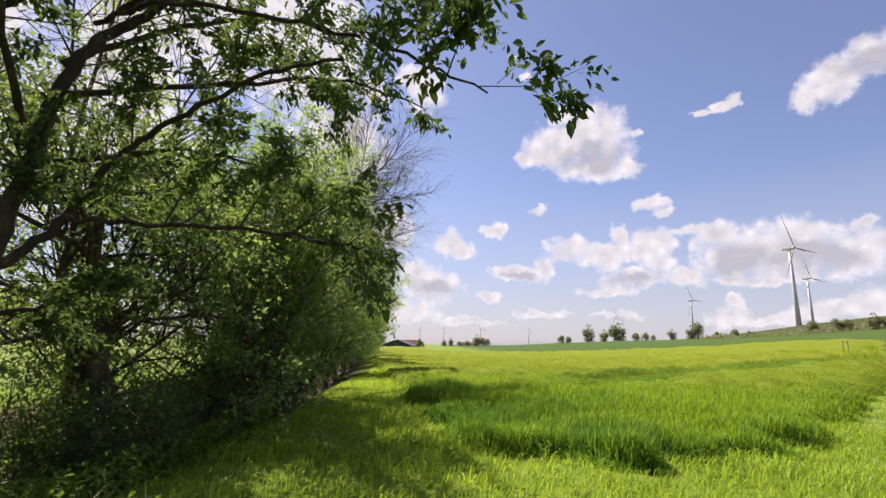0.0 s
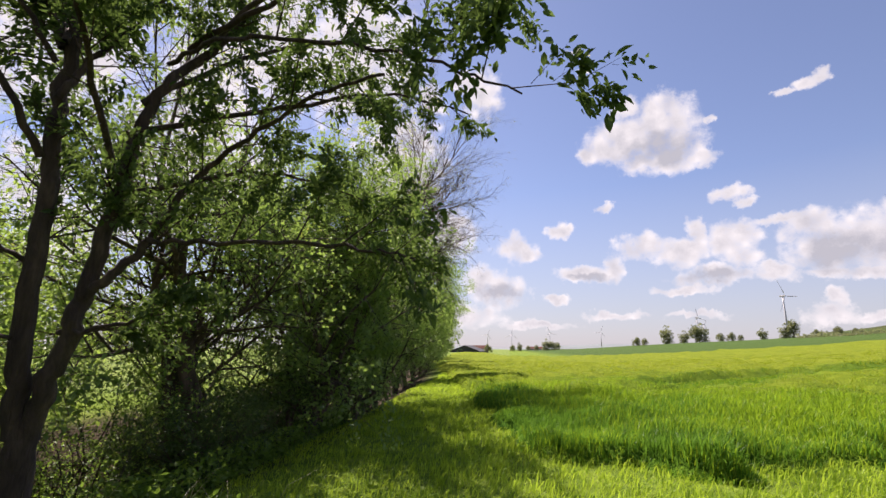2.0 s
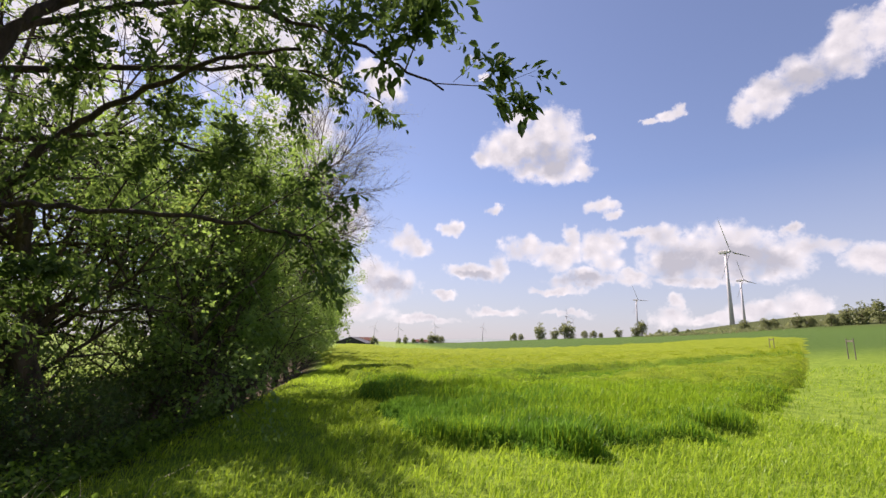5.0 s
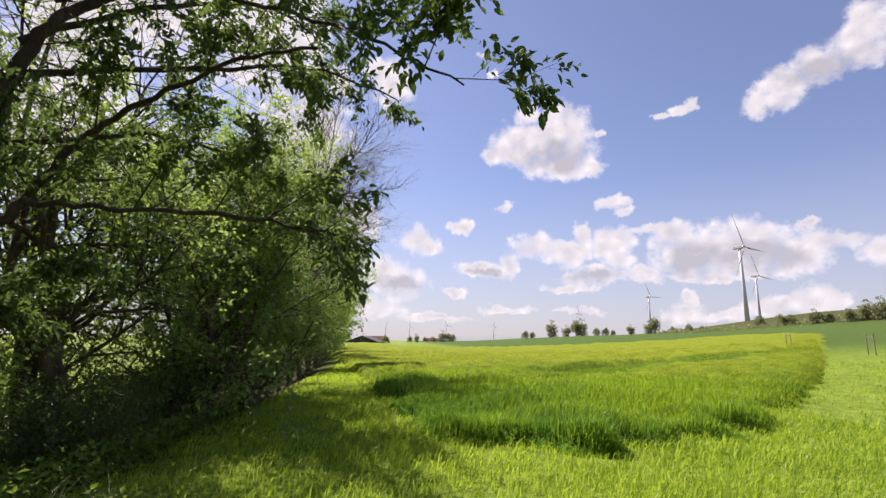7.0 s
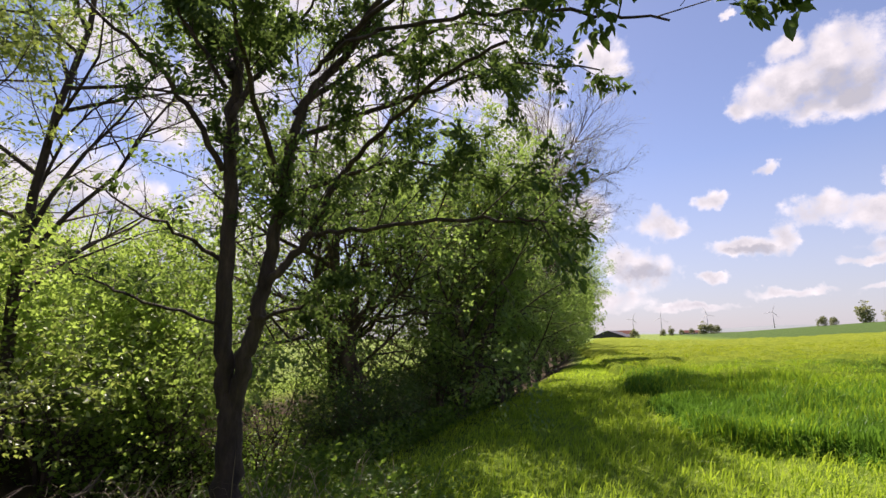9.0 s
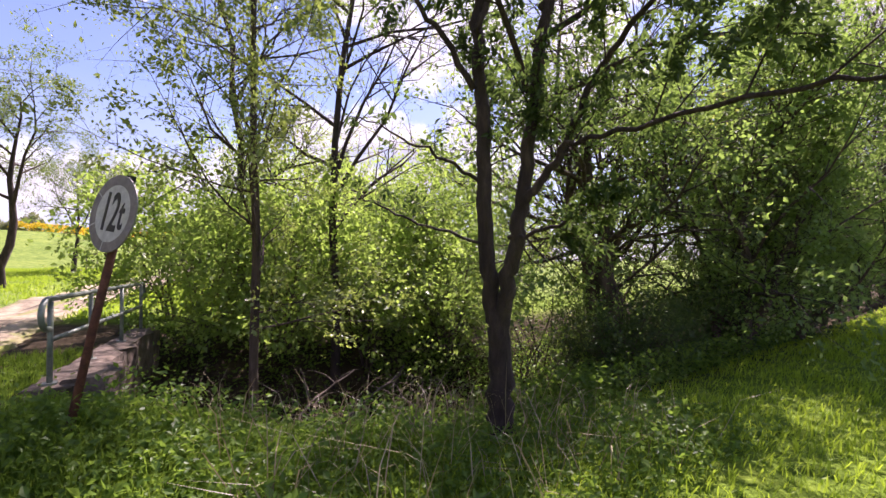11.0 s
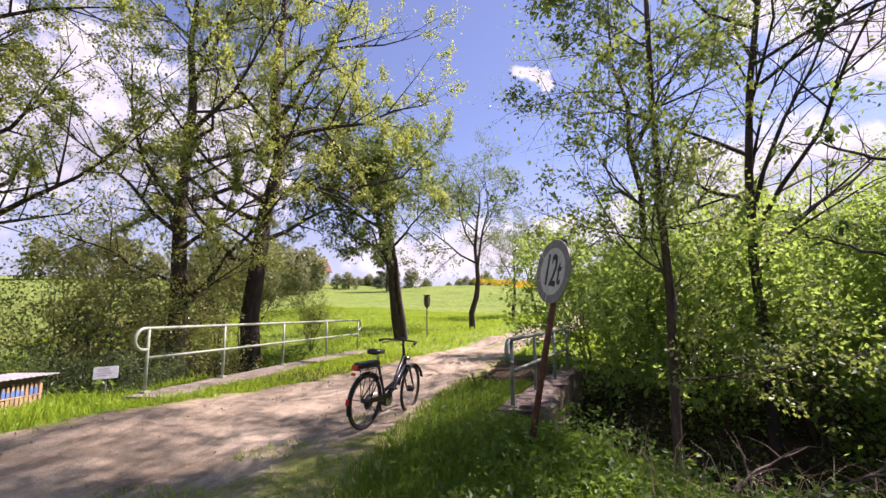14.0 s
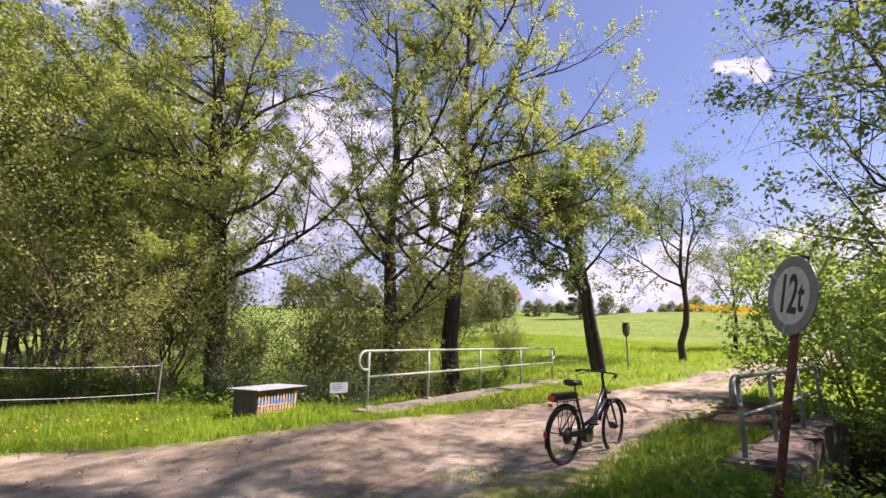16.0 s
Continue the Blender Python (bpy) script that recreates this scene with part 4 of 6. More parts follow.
    # undergrowth and wood behind the hut
    rng, wood = grown(120, 13.0, 0.22, dict(ALDER, count=(20, 9, 5), **{"from": (0.36, 0.15, 0.1)}), (0.5, 0.4), 1, 0, 0.1)
    w0 = tree("woodland_tree", "tall woodland tree with thin spring foliage", foot(-7.5, -22), wood, rng, BARK, LEAF_YOUNG, 2, 17000, 0.13, "woodland trees", 0.14, clump=0.5, wide=0.7)
    for i, (x, y, s) in enumerate([(-8.9, -21.8, 0.8), (-10.3, -23.6, 0.95), (-5.5, -26, 1.1), (-2.5, -24, 1.0), (-12.5, -30, 1.1), (1, -27, 1.15), (4.5, -24, 1.0), (-3, -33, 1.2), (-7, -30, 1.1), (-0.5, -30, 1.2), (-14.5, -35, 1.2), (-11, -39, 1.1), (-6, -38, 1.2), (-17, -44, 1.2), (-1, -38, 1.2), (-22, -52, 1.2), (-13, -48, 1.3), (-7, -46, 1.2)]):
        copy_thing(w0, pose(*foot(x, y), 0, 0, 47 * i + 20) @ Matrix.Scale(s, 4))
    rng, wood = grown(130, 5.4, 0.055, dict(shrub_spec, angle=(52, 48, 45), lift=(0.05, 0.02, 0.0), **{"from": (0.2, 0.15, 0.1)}), (0, 0), 5, 1.2)
    b0 = tree("shrub", "sprawling woodland shrub with small yellow-green leaves", foot(-11.2, -14.0), wood, rng, BARK, LEAF_BUSH, 2, 6500, 0.085, "shrubs behind the railing", 0.1, category="shrub", clump=0.5, wide=0.65)
    for i, (x, y, s) in enumerate([(-9.7, -10.4, 0.8), (-11.4, -8.9, 0.6), (-7.4, -11.8, 0.5), (-5.4, -12.4, 0.45), (-13.4, -11.6, 0.7), (-15.8, -11.0, 0.7), (-16.0, -8.2, 0.45), (-9.0, -13.6, 0.75), (-3.5, -19, 1.0), (-18.5, -14, 0.8), (-0.5, -21, 1.1), (-8.0, -16.5, 1.0), (-4.6, -14.2, 0.95), (-2.2, -16.0, 1.0), (-6.6, -14.8, 0.9), (-12.8, -15.5, 1.0), (2.0, -19, 1.0), (-10.5, -25, 1.2), (-6.5, -25, 1.3), (-13.5, -29, 1.2), (-2.5, -26, 1.3), (-9, -34, 1.4), (-15, -37, 1.3)]):
        copy_thing(b0, pose(*foot(x, y), 0, 0, 71 * i) @ Matrix.Scale(s, 4))


hedge_and_trees()


def spruce(at, h):
    rng = np.random.default_rng(5)
    ob = thing("spruce_tree", "dark narrow spruce beyond the creek", "tree", "", at)
    wood = [(np.array([(0, 0, 0), (0, 0, h * 0.5), (0, 0, h)]), np.array([0.2, 0.12, 0.02]), 0)]
    for k in range(150):
        t = rng.random() ** 0.8
        z, L = h * (0.06 + 0.92 * t), h * 0.24 * (1 - t) + 0.25
        a = rng.random() * 6.28
        p = np.array([(0, 0, z), (math.cos(a) * L * 0.5, math.sin(a) * L * 0.5, z - 0.1 * L), (math.cos(a) * L, math.sin(a) * L, z - 0.12 * L)])
        wood.append((p, np.array([0.03, 0.02, 0.006]), 1))
    child(new("trunk", wood_mesh("trunk", wood, (0,), BARK, rng)), ob)
    tagged(child(new("branchwork", wood_mesh("branchwork", wood, (1,), BARK, rng)), ob), kind="stuff")
    v, f = foliage(rng, wood, 1, 14000, 0.26, 0.12, wide=0.25, droop=0.6)
    child(new("crown", mesh_np("crown", v, f, NEEDLE)), ob)


spruce(foot(-41.5, 17.6), 12.2)
spruce(foot(-76.0, -25.6), 10.0)


def fallen_branch(x, y, dz, length, turn, rise, seed):
    """A dead branch with two or three side shoots, lying across the creek bank."""
    rng = np.random.default_rng(seed)
    ob = thing("fallen_branch", "dead grey-brown branch lying across the creek bank", "branch", "dead branches in the creek", foot(x, y, dz), turn)
    main = branch_line(rng, (0, 0, 0), (1, 0, rise), length, 7, 0.14, 0.0)
    child(new("limb", wood_mesh("limb", [(main, np.linspace(0.019, 0.006, 8), 1)], (1,), DEADWOOD, rng)), ob)
    for k in (2, 4, 5):
        way = (0.7, rng.normal() * 0.7, 0.35 + 0.4 * rng.random())
        side = branch_line(rng, main[k], way, length * 0.35, 5, 0.2, 0.02)
        child(new("shoot", wood_mesh("shoot", [(side, np.linspace(0.011, 0.003, 6), 1)], (1,), DEADWOOD, rng)), ob)


DEADWOOD = surface("dead_wood", [(0.3, (0.05, 0.038, 0.028)), (0.6, (0.12, 0.095, 0.07)), (0.8, (0.2, 0.165, 0.13))], 12, 0.95, 0, 0.5, 0.01, 60, (1, 1, 0.3))
for k, (x, y, dz, length, turn, rise) in enumerate([(-5.4, 1.7, 0.12, 1.5, 150, 0.25), (-5.0, 2.5, 0.1, 1.3, 95, 0.35), (-5.8, 2.6, 0.15, 1.7, 200, 0.1), (-6.4, 3.2, 0.15, 1.6, 120, 0.2), (-4.7, 1.9, 0.08, 0.9, 60, 0.8), (-7.2, 1.6, 0.2, 1.8, 80, 0.15), (-5.6, 3.6, 0.1, 1.4, 170, 0.4)]):
    fallen_branch(x, y, dz, length, turn, rise, 300 + k)


def cut_stub():
    """The sawn end of a branch sticking out of the verge grass."""
    x, y = -3.35, -0.75
    ob = thing("log", "short sawn branch lying in the verge grass", "log", "", foot(x, y, 0.1), 150)
    part("bark", bm_tube([(-0.3, 0, -0.05), (0.0, 0.01, 0.04), (0.2, 0, 0.1)], [0.045, 0.048, 0.044], 12), BARK_PALE, ob, smooth=True)
    part("cut_end", bm_tube([(0.199, 0, 0.0996), (0.206, 0, 0.103)], 0.04, 12), DEADWOOD, ob, "pale sawn end")


cut_stub()


# ---------------------------------------------------------------- grass and crop
def blades(name, label, P, height, width, mat, rng, lean=0.35, wind=(0.25, -0.1), category="grass"):
    """Grass blades, each a bent tapering strip."""
    n = len(P)
    a = rng.random(n) * 6.283
    side = np.stack([np.cos(a), np.sin(a), np.zeros(n)], 1)
    h = (height * (0.55 + 0.75 * rng.random(n)))[:, None]
    off = rng.normal(size=(n, 3)) * lean * h
    off[:, 2] = 0
    off = off + np.array([wind[0], wind[1], 0]) * h
    w = width * (0.6 + 0.8 * rng.random((n, 1)))
    up = np.array([0, 0, 1.0])
    mid = P + off * 0.35 + up * h * 0.6
    tip = P + off + up * h * (1.0 - 0.25 * np.minimum(1, np.linalg.norm(off, axis=1)[:, None] / h))
    v = np.stack([P - side * w, P + side * w, mid + side * w * 0.75, mid - side * w * 0.75, tip], 1).reshape(-1, 3)
    b = np.arange(n)[:, None] * 5
    return tagged(new(name, mesh_np(name, v, [b + np.array([[0, 1, 2, 3]]), b + np.array([[3, 2, 4]])], mat)), label, category, kind="stuff")


def on_land(x, y, dz=-0.02):
    return np.stack([x, y, land(x, y) + dz], 1)


def scatter(rng, n, x0, x1, y0, y1, keep=None):
    """Random places in a rectangle, less those that keep() turns down."""
    x, y = x0 + (x1 - x0) * rng.random(n), y0 + (y1 - y0) * rng.random(n)
    if keep is not None:
        ok = keep(x, y)
        x, y = x[ok], y[ok]
    return x, y


FIELD_LEFT = smooth_line([(1.1, 6.2), (0.0, 8.5), (-1.4, 15), (-3.9, 28), (-7.2, 46.7), (-13, 90), (-26, 250)], 6)
FIELD_NEAR = smooth_line([(1.1, 6.2), (2.0, 6.0), (3.8, 6.3), (6.0, 7.4), (8.2, 9.6), (13, 14.2), (22.5, 23.5), (49, 52), (110, 120), (220, 250)], 6)


def field_inside(x, y):
    """Distance inside the grain field's edge, rough, in metres; negative outside."""
    left = x - np.interp(y, FIELD_LEFT[:, 1], FIELD_LEFT[:, 0])
    near = np.where(x < 2, y - 6.05, y - np.interp(x, FIELD_NEAR[:, 0], FIELD_NEAR[:, 1]))
    wob = (0.3 * np.sin(1.9 * x + 2.6 * np.sin(0.8 * y)) + 0.18 * np.sin(4.3 * x + 3.1 * y)) * S((24 - y) / 10)
    inlet = 1.1 * np.exp(-((x - 1.5) ** 2 / 0.35 + (y - 6.9) ** 2 / 0.5)) + 0.8 * np.exp(-((x - 4.6) ** 2 / 0.3 + (y - 7.2) ** 2 / 0.4))
    return np.minimum(np.minimum(left, near * 0.75) + np.minimum(wob - 0.3, 0) - inlet * (y > 5.5), 92 + 130 * S((3 - x) / 18) + 4 * np.sin(x * 0.11) - y)


def along(x, y, ax, ay, bx, by):
    """Distance from a line between two places."""
    ux, uy = bx - ax, by - ay
    t = np.clip(((x - ax) * ux + (y - ay) * uy) / (ux * ux + uy * uy), 0, 1)
    return np.hypot(x - ax - t * ux, y - ay - t * uy)


def lush_shade(x, y):
    """Dark grain, 0 to 1: lush growth plus painted shade of edges and hollow."""
    # dark spots: shade along the crop edge, put into the colour
    spots = np.exp(-((x - 0.4) ** 2 / 3.0 + (y - 9.6) ** 2 / 5.0)) + np.exp(-((x - 2.6) ** 2 / 1.2 + (y - 7.4) ** 2 / 1.0)) + 0.9 * np.exp(-((x + 0.6) ** 2 / 2.0 + (y - 14.5) ** 2 / 9.0))
    waves = 0.5 + 0.5 * np.sin(x * 0.8 + 1.5 * np.sin(y * 0.35)) * np.sin(y * 0.6 + np.sin(x * 0.5))
    # dark band painting the unlit crop face beside the trodden hollow
    hollow = np.minimum(along(x, y, 6.5, 20.5, 17, 29.5), along(x, y, 17, 29.5, 34, 38))
    near = 0.15 * S((15 - y + 2.5 * np.sin(x * 0.7)) / 5) * S((9 - x) / 4)
    return np.clip(1.0 * spots + near + 0.6 * waves ** 3 * S((24 - y) / 12) + 0.7 * np.exp(-(hollow / 2.4) ** 4) - 0.12, 0, 1)


def crop_height(x, y):
    """Height of the grain: lush and uneven, with a trampled hollow and wheel lines."""
    wob = 0.5 * np.sin(x * 0.55 + 0.7 * np.sin(y * 0.31)) + 0.5 * np.sin(y * 0.42 + x * 0.23 + 1.0)
    h = 0.46 + 0.12 * wob + 0.1 * np.sin(x * 2.1 + 1.7 * np.sin(y * 0.9)) * np.sin(y * 1.7)
    line = np.minimum(np.abs((x - 0.33 * y) % 15 - 6.0), np.abs((x - 0.33 * y) % 15 - 7.9))
    h = h - 0.24 * np.exp(-(line / 0.28) ** 2) * S((y - 9) / 5)
    trod = np.minimum(along(x, y, 6.5, 20.5, 17, 29.5) - 1.7, along(x, y, 17, 29.5, 34, 38) - 1.5)
    h = h * (1 - 0.9 * S((0.15 - trod) / 0.3))
    trod = along(x, y, 2.0, 15.5, 6.0, 17.5) - 0.6
    h = h * (1 - 0.6 * S((0.3 - trod) / 0.6))
    return h * S(field_inside(x, y) / 0.35)


def crop_material():
    def build(nt, out):
        p = nt.nodes.new("ShaderNodeBsdfPrincipled")
        p.inputs["Roughness"].default_value = 1.0
        p.inputs["Specular IOR Level"].default_value = 0.05
        tc = nt.nodes.new("ShaderNodeTexCoord")
        sp = nt.nodes.new("ShaderNodeSeparateXYZ")
        nt.links.new(tc.outputs["Object"], sp.inputs[0])
        n1, n2, n3 = noise_tex(nt, 0.11, 6), noise_tex(nt, 1.6, 8, stretch=(1, 0.35, 1)), noise_tex(nt, 16, 4)
        mr = nt.nodes.new("ShaderNodeMapRange")
        nt.links.new(sp.outputs[1], mr.inputs[0])
        mr.inputs[1].default_value, mr.inputs[2].default_value = 14, 70
        ad = nt.nodes.new("ShaderNodeMath")
        ad.operation = "MULTIPLY_ADD"
        nt.links.new(n1, ad.inputs[0])
        ad.inputs[1].default_value = 1.2
        nt.links.new(mr.outputs[0], ad.inputs[2])
        green = ramp(nt, n2, [(0.3, (0.06, 0.12, 0.008)), (0.7, (0.16, 0.25, 0.016))])
        ripe = ramp(nt, n2, [(0.3, (0.13, 0.19, 0.014)), (0.7, (0.225, 0.28, 0.023))])
        k = ramp(nt, ad.outputs[0], [(0.5, (0, 0, 0)), (1.0, (1, 1, 1))])
        c = mixc(nt, k, green, ripe)
        # this tint carries both lush growth and the painted shade
        at = nt.nodes.new("ShaderNodeAttribute")
        at.attribute_name = "lush"
        c = mixc(nt, at.outputs["Fac"], c, ramp(nt, n2, [(0.3, (0.03, 0.1, 0.01)), (0.7, (0.08, 0.2, 0.018))]))
        c = mixc(nt, 0.5, c, ramp(nt, n3, [(0.3, (0.45, 0.45, 0.4)), (0.7, (1.15, 1.15, 1.1))]), "MULTIPLY")
        nt.links.new(c, p.inputs["Base Color"])
        a2 = nt.nodes.new("ShaderNodeMath")
        a2.operation = "ADD"
        nt.links.new(n2, a2.inputs[0])
        nt.links.new(n3, a2.inputs[1])
        nt.links.new(bump(nt, a2.outputs[0], 0.9, 0.12), p.inputs["Normal"])
        nt.links.new(p.outputs[0], out.inputs[0])
    return material("crop_canopy", build)


def build_field():
    xs = np.sort(np.r_[np.arange(-4, 14, 0.3), 14 + np.cumsum(np.geomspace(0.3, 9, 60)), -4 - np.cumsum(np.geomspace(0.3, 4, 22))])
    ys = np.r_[np.arange(5.4, 20, 0.3), 20 + np.cumsum(np.geomspace(0.3, 9, 75))]
    ys = ys[ys < 256]
    X, Y = np.meshgrid(xs, ys)
    rng = np.random.default_rng(2)
    h = crop_height(X, Y)
    Z = dry_land(X, Y) + np.where(h > 0.02, h * (0.52 + 0.34 * S((Y - 8) / 14)) - 0.02 + rng.normal(size=X.shape) * 0.035 * (h > 0.2), -0.15)
    nx = len(xs)
    i, j = np.meshgrid(np.arange(len(ys) - 1), np.arange(nx - 1), indexing="ij")
    a = (i * nx + j).ravel()
    f = np.stack([a, a + 1, a + nx + 1, a + nx], 1)
    keep = (h.ravel()[f] > 0.0).any(1)
    f = f[keep]
    used, inv = np.unique(f, return_inverse=True)
    V = np.stack([X.ravel(), Y.ravel(), Z.ravel()], 1)[used]
    fm = mesh_np("grain_field", V, inv.reshape(-1, 4), crop_material(), True)
    fm.attributes.new("lush", "FLOAT", "POINT").data.foreach_set("value", lush_shade(V[:, 0], V[:, 1]).astype(np.float32))
    tagged(new("grain_field", fm), "lush green grain field turning yellow farther out", "crop field", kind="stuff")
    n = 380000
    y = 5.9 + 46 * rng.random(n) ** 2.4
    x = -4 + (y * 1.1 + 12) * rng.random(n)
    ok = field_inside(x, y) > 0.02
    x, y = x[ok], y[ok]
    hh = crop_height(x, y)
    P = np.stack([x, y, dry_land(x, y) + hh * 0.42], 1)
    hh = hh * (0.75 + 0.5 * (0.5 + 0.5 * np.sin(x * 2.3 + 2 * np.sin(y * 1.1)) * np.sin(y * 1.9 + 2 * np.sin(x * 0.8))))
    ripe = rng.random(len(x)) < S((y - 9 + 5 * np.sin(x * 0.35) * np.sin(y * 0.27)) / 26)
    lush = rng.random(len(x)) < lush_shade(x, y)
    for sel, mat, label in ((~ripe & ~lush, CROP, "upright green blades of young grain"), (lush, CROP_LUSH_SHADE, "dark blades of lush young grain and of shaded patches"), (ripe & ~lush, CROP_RIPE, "yellowing ears of grain above the green")):
        blades("grain_stalks", label, P[sel], np.maximum(hh[sel] * 0.5, 0.09), 0.004 + 0.00042 * y[sel][:, None], mat, rng, 0.3, (0.14, -0.04), "grain")


build_field()


def build_grass():
    rng = np.random.default_rng(8)
    # headland and strip between the field and the hedge
    x, y = scatter(rng, 190000, -4.5, 9, 1.2, 40, lambda x, y: (field_inside(x, y) < 0.1) & (rng.random(len(x)) < np.clip(6 / (1 + y), 0, 1) ** 0.6) & (x > -3.3 - 0.08 * y) )
    shade = np.where(x < -1.2, 0.13, 0.17) * (1 + 0.35 * np.sin(1.3 * x + 2 * np.sin(0.9 * y)) * np.sin(1.7 * y))
    blades("headland_grass", "soft tall meadow grass along the field edge", on_land(x, y), shade, 0.0035 + 0.0006 * np.maximum(y, 1)[:, None], GRASS, rng, 0.5, (0.35, -0.1))
    # right-hand headland
    x, y = scatter(rng, 40000, 2, 30, 1.5, 26, lambda x, y: (field_inside(x, y) < 0.05) & (rng.random(len(x)) < np.clip(5 / (1 + np.hypot(x, y)), 0, 1)))
    blades("headland_grass", "tall meadow grass on the grassy headland", on_land(x, y), 0.18 * (0.8 + 0.4 * np.sin(x * 1.7) * np.sin(y * 1.9)), 0.0035 + 0.0006 * np.hypot(x, y)[:, None], GRASS, rng, 0.45, (0.3, -0.1))
    # mound round the sign and the verge towards the track
    q = lambda x, y: road_share(x, y)[0]
    x, y = scatter(rng, 60000, -9, -1.0, -3.4, 2.2, lambda x, y: (q(x, y) > 0.99) & ((creek_distance(x, y) > 2.4) | (y < 0.1)) & ~((x < -6.0) & (y > -0.8 - 0.22 * (x + 6.1)) & (y < 0.3 - 0.22 * (x + 6.1))))
    blades("bank_grass", "rank green grass on the mound round the road sign", on_land(x, y), 0.14 + 0.12 * np.exp(-((x + 4.6) ** 2 + (y - 0.2) ** 2) / 1.5), 0.0055, BANK_SHADED, rng, 0.45, (0.2, 0.1))
    # moss and thin grass on the trodden edge of the track
    x, y = scatter(rng, 26000, -6.4, 1.5, -5.6, -1.5, lambda x, y: (np.sin(2.7 * x + 1.1 * y) * np.sin(3.3 * y - x) + 0.5 * np.sin(7 * x + 5 * y) + 0.9 * (y + 3.3 + 0.6 * (x + 4.37)) > 0.45) & (q(x, y) < 1.02))
    blades("edge_grass", "thin trodden grass on the sandy edge of the track", on_land(x, y, 0.02), 0.03 + 0.05 * rng.random(len(x)), 0.004, GRASS, rng, 0.8, (0.2, 0.1))
    # ragged grass along the kerb and crumbs, dead leaves and chips on the track
    x, y = scatter(rng, 9000, -15.0, -5.6, -5.62, -4.9, lambda x, y: (y < -5.3 + 0.3 * np.sin(1.7 * x) * np.sin(0.6 * x + 1)) & (rng.random(len(x)) < 0.75 - 0.05 * (-x - 6)))
    blades("edge_grass", "thin grass growing along the bridge kerb", on_land(x, y, 0.02), 0.05 + 0.09 * rng.random(len(x)), 0.004, GRASS, rng, 0.6, (0.1, 0.1))
    x, y = scatter(rng, 5000, -13, 2, -9, -1.2, lambda x, y: (q(x, y) > 0.0) & (q(x, y) < 1.0) & (rng.random(len(x)) < 0.25 + 0.75 * np.abs(q(x, y) - 0.5) * 2))
    v, f = leaves_at(rng, on_land(x, y, 0.05), rng.normal(size=(len(x), 3)) * np.array([1, 1, 0.1]), 0.03, 0.0, 0.6, 0.5)
    tagged(new("litter", mesh_np("litter", v, f, DRY)), "dry leaf crumbs and chips on the sandy track", "leaf litter", kind="stuff")
    # short grass where the camera stands
    x, y = scatter(rng, 90000, -2.2, 9, -6.5, 2.6, lambda x, y: (q(x, y) > 1.02) & (field_inside(x, y) < 0) & ((y < 1.3) | (x > 2)) & (rng.random(len(x)) < np.clip(3.5 / (1 + np.hypot(x, y)), 0, 1)))
    blades("short_grass", "short bright grass beside the track", on_land(x, y), 0.1 * (0.8 + 0.4 * np.sin(x * 1.9) * np.sin(y * 2.3)), 0.004, GRASS, rng, 0.5, (0.25, -0.1))
    # dandelions on the far verge
    x, y = scatter(rng, 70, -4.6, -1.2, -10.2, -7.6, lambda x, y: q(x, y) < 0.0)
    v, f = leaves_at(rng, on_land(x, y, 0.16), rng.normal(size=(len(x), 3)) * np.array([1, 1, 0.1]), 0.045, 0.0, 0.9)
    tagged(new("dandelions", mesh_np("dandelions", v, f, DANDELION)), "yellow dandelion heads in the verge grass", "flowers", kind="stuff")
    # far verge before hut and railing
    x, y = scatter(rng, 110000, -13, 3, -13, -4.2, lambda x, y: (q(x, y) < 0.03) & (q(x, y) > -1.6) & (creek_distance(x, y) > 1.6) & ~((x < -6.3) & (y > -6.3)) & (np.hypot(x + 6.0, y + 8.2) > 0.66))
    blades("verge_grass", "bright fresh grass on the verge by the track", on_land(x, y), 0.14 * (0.6 + 1.0 * rng.random(len(x)) ** 3 + 0.5 * np.sin(x * 2.2) * np.sin(y * 2.7)), 0.0075, GRASS, rng, 0.4, (0.2, 0.1))
    x, y = scatter(rng, 26000, -14.2, -5.4, -5.75, -3.0, lambda x, y: (q(x, y) < 0.02) & (y > -5.44) & (rng.random(len(x)) < 0.35 + 0.65 * S(1.4 * np.sin(1.7 * x + 2) + 0.4)))
    blades("verge_grass", "short grass between the kerb and the track", on_land(x, y, 0.01), 0.1 * (0.6 + 0.9 * rng.random(len(x)) ** 2), 0.0065, GRASS, rng, 0.45, (0.2, 0.1))
    x, y = scatter(rng, 120000, -48, -14, -24, 6, lambda x, y: (np.abs(q(x, y) - 0.5) > 0.53) & ((y > -12) | (x < -17)))
    blades("verge_grass", "long grass on the verge up the track", on_land(x, y), 0.2 * (0.6 + 0.5 * rng.random(len(x)) + 0.4 * np.sin(x * 0.9) * np.sin(y * 1.3)), 0.011, GRASS, rng, 0.4, (0.2, 0.1))
    # leafy herbs on the near bank
    x, y = scatter(rng, 46000, -7.5, -1.4, -0.6, 5.0, lambda x, y: (x < -2.0) & (x > -5.7 + 0.25 * y) & (rng.random(len(x)) < S((creek_distance(x, y) - 2.3) / 1.6)))
    P = on_land(x, y, 0) + np.stack([0 * x, 0 * x, (0.12 + 0.14 * np.exp(-((x + 4.6) ** 2 + (y - 0.2) ** 2) / 2.0) + 0.3 * S(np.sin(2.3 * x + 1) * np.sin(2.1 * y + 0.6) + 0.35 * np.sin(5 * x + 2 * y)) * S((x + 5.9) / 1.2)) * rng.random(len(x)) ** 1.2], 1)
    v, f = leaves_at(rng, P, rng.normal(size=(len(P), 3)) * np.array([1, 1, 0.2]), 0.05, 0.1, 0.6)
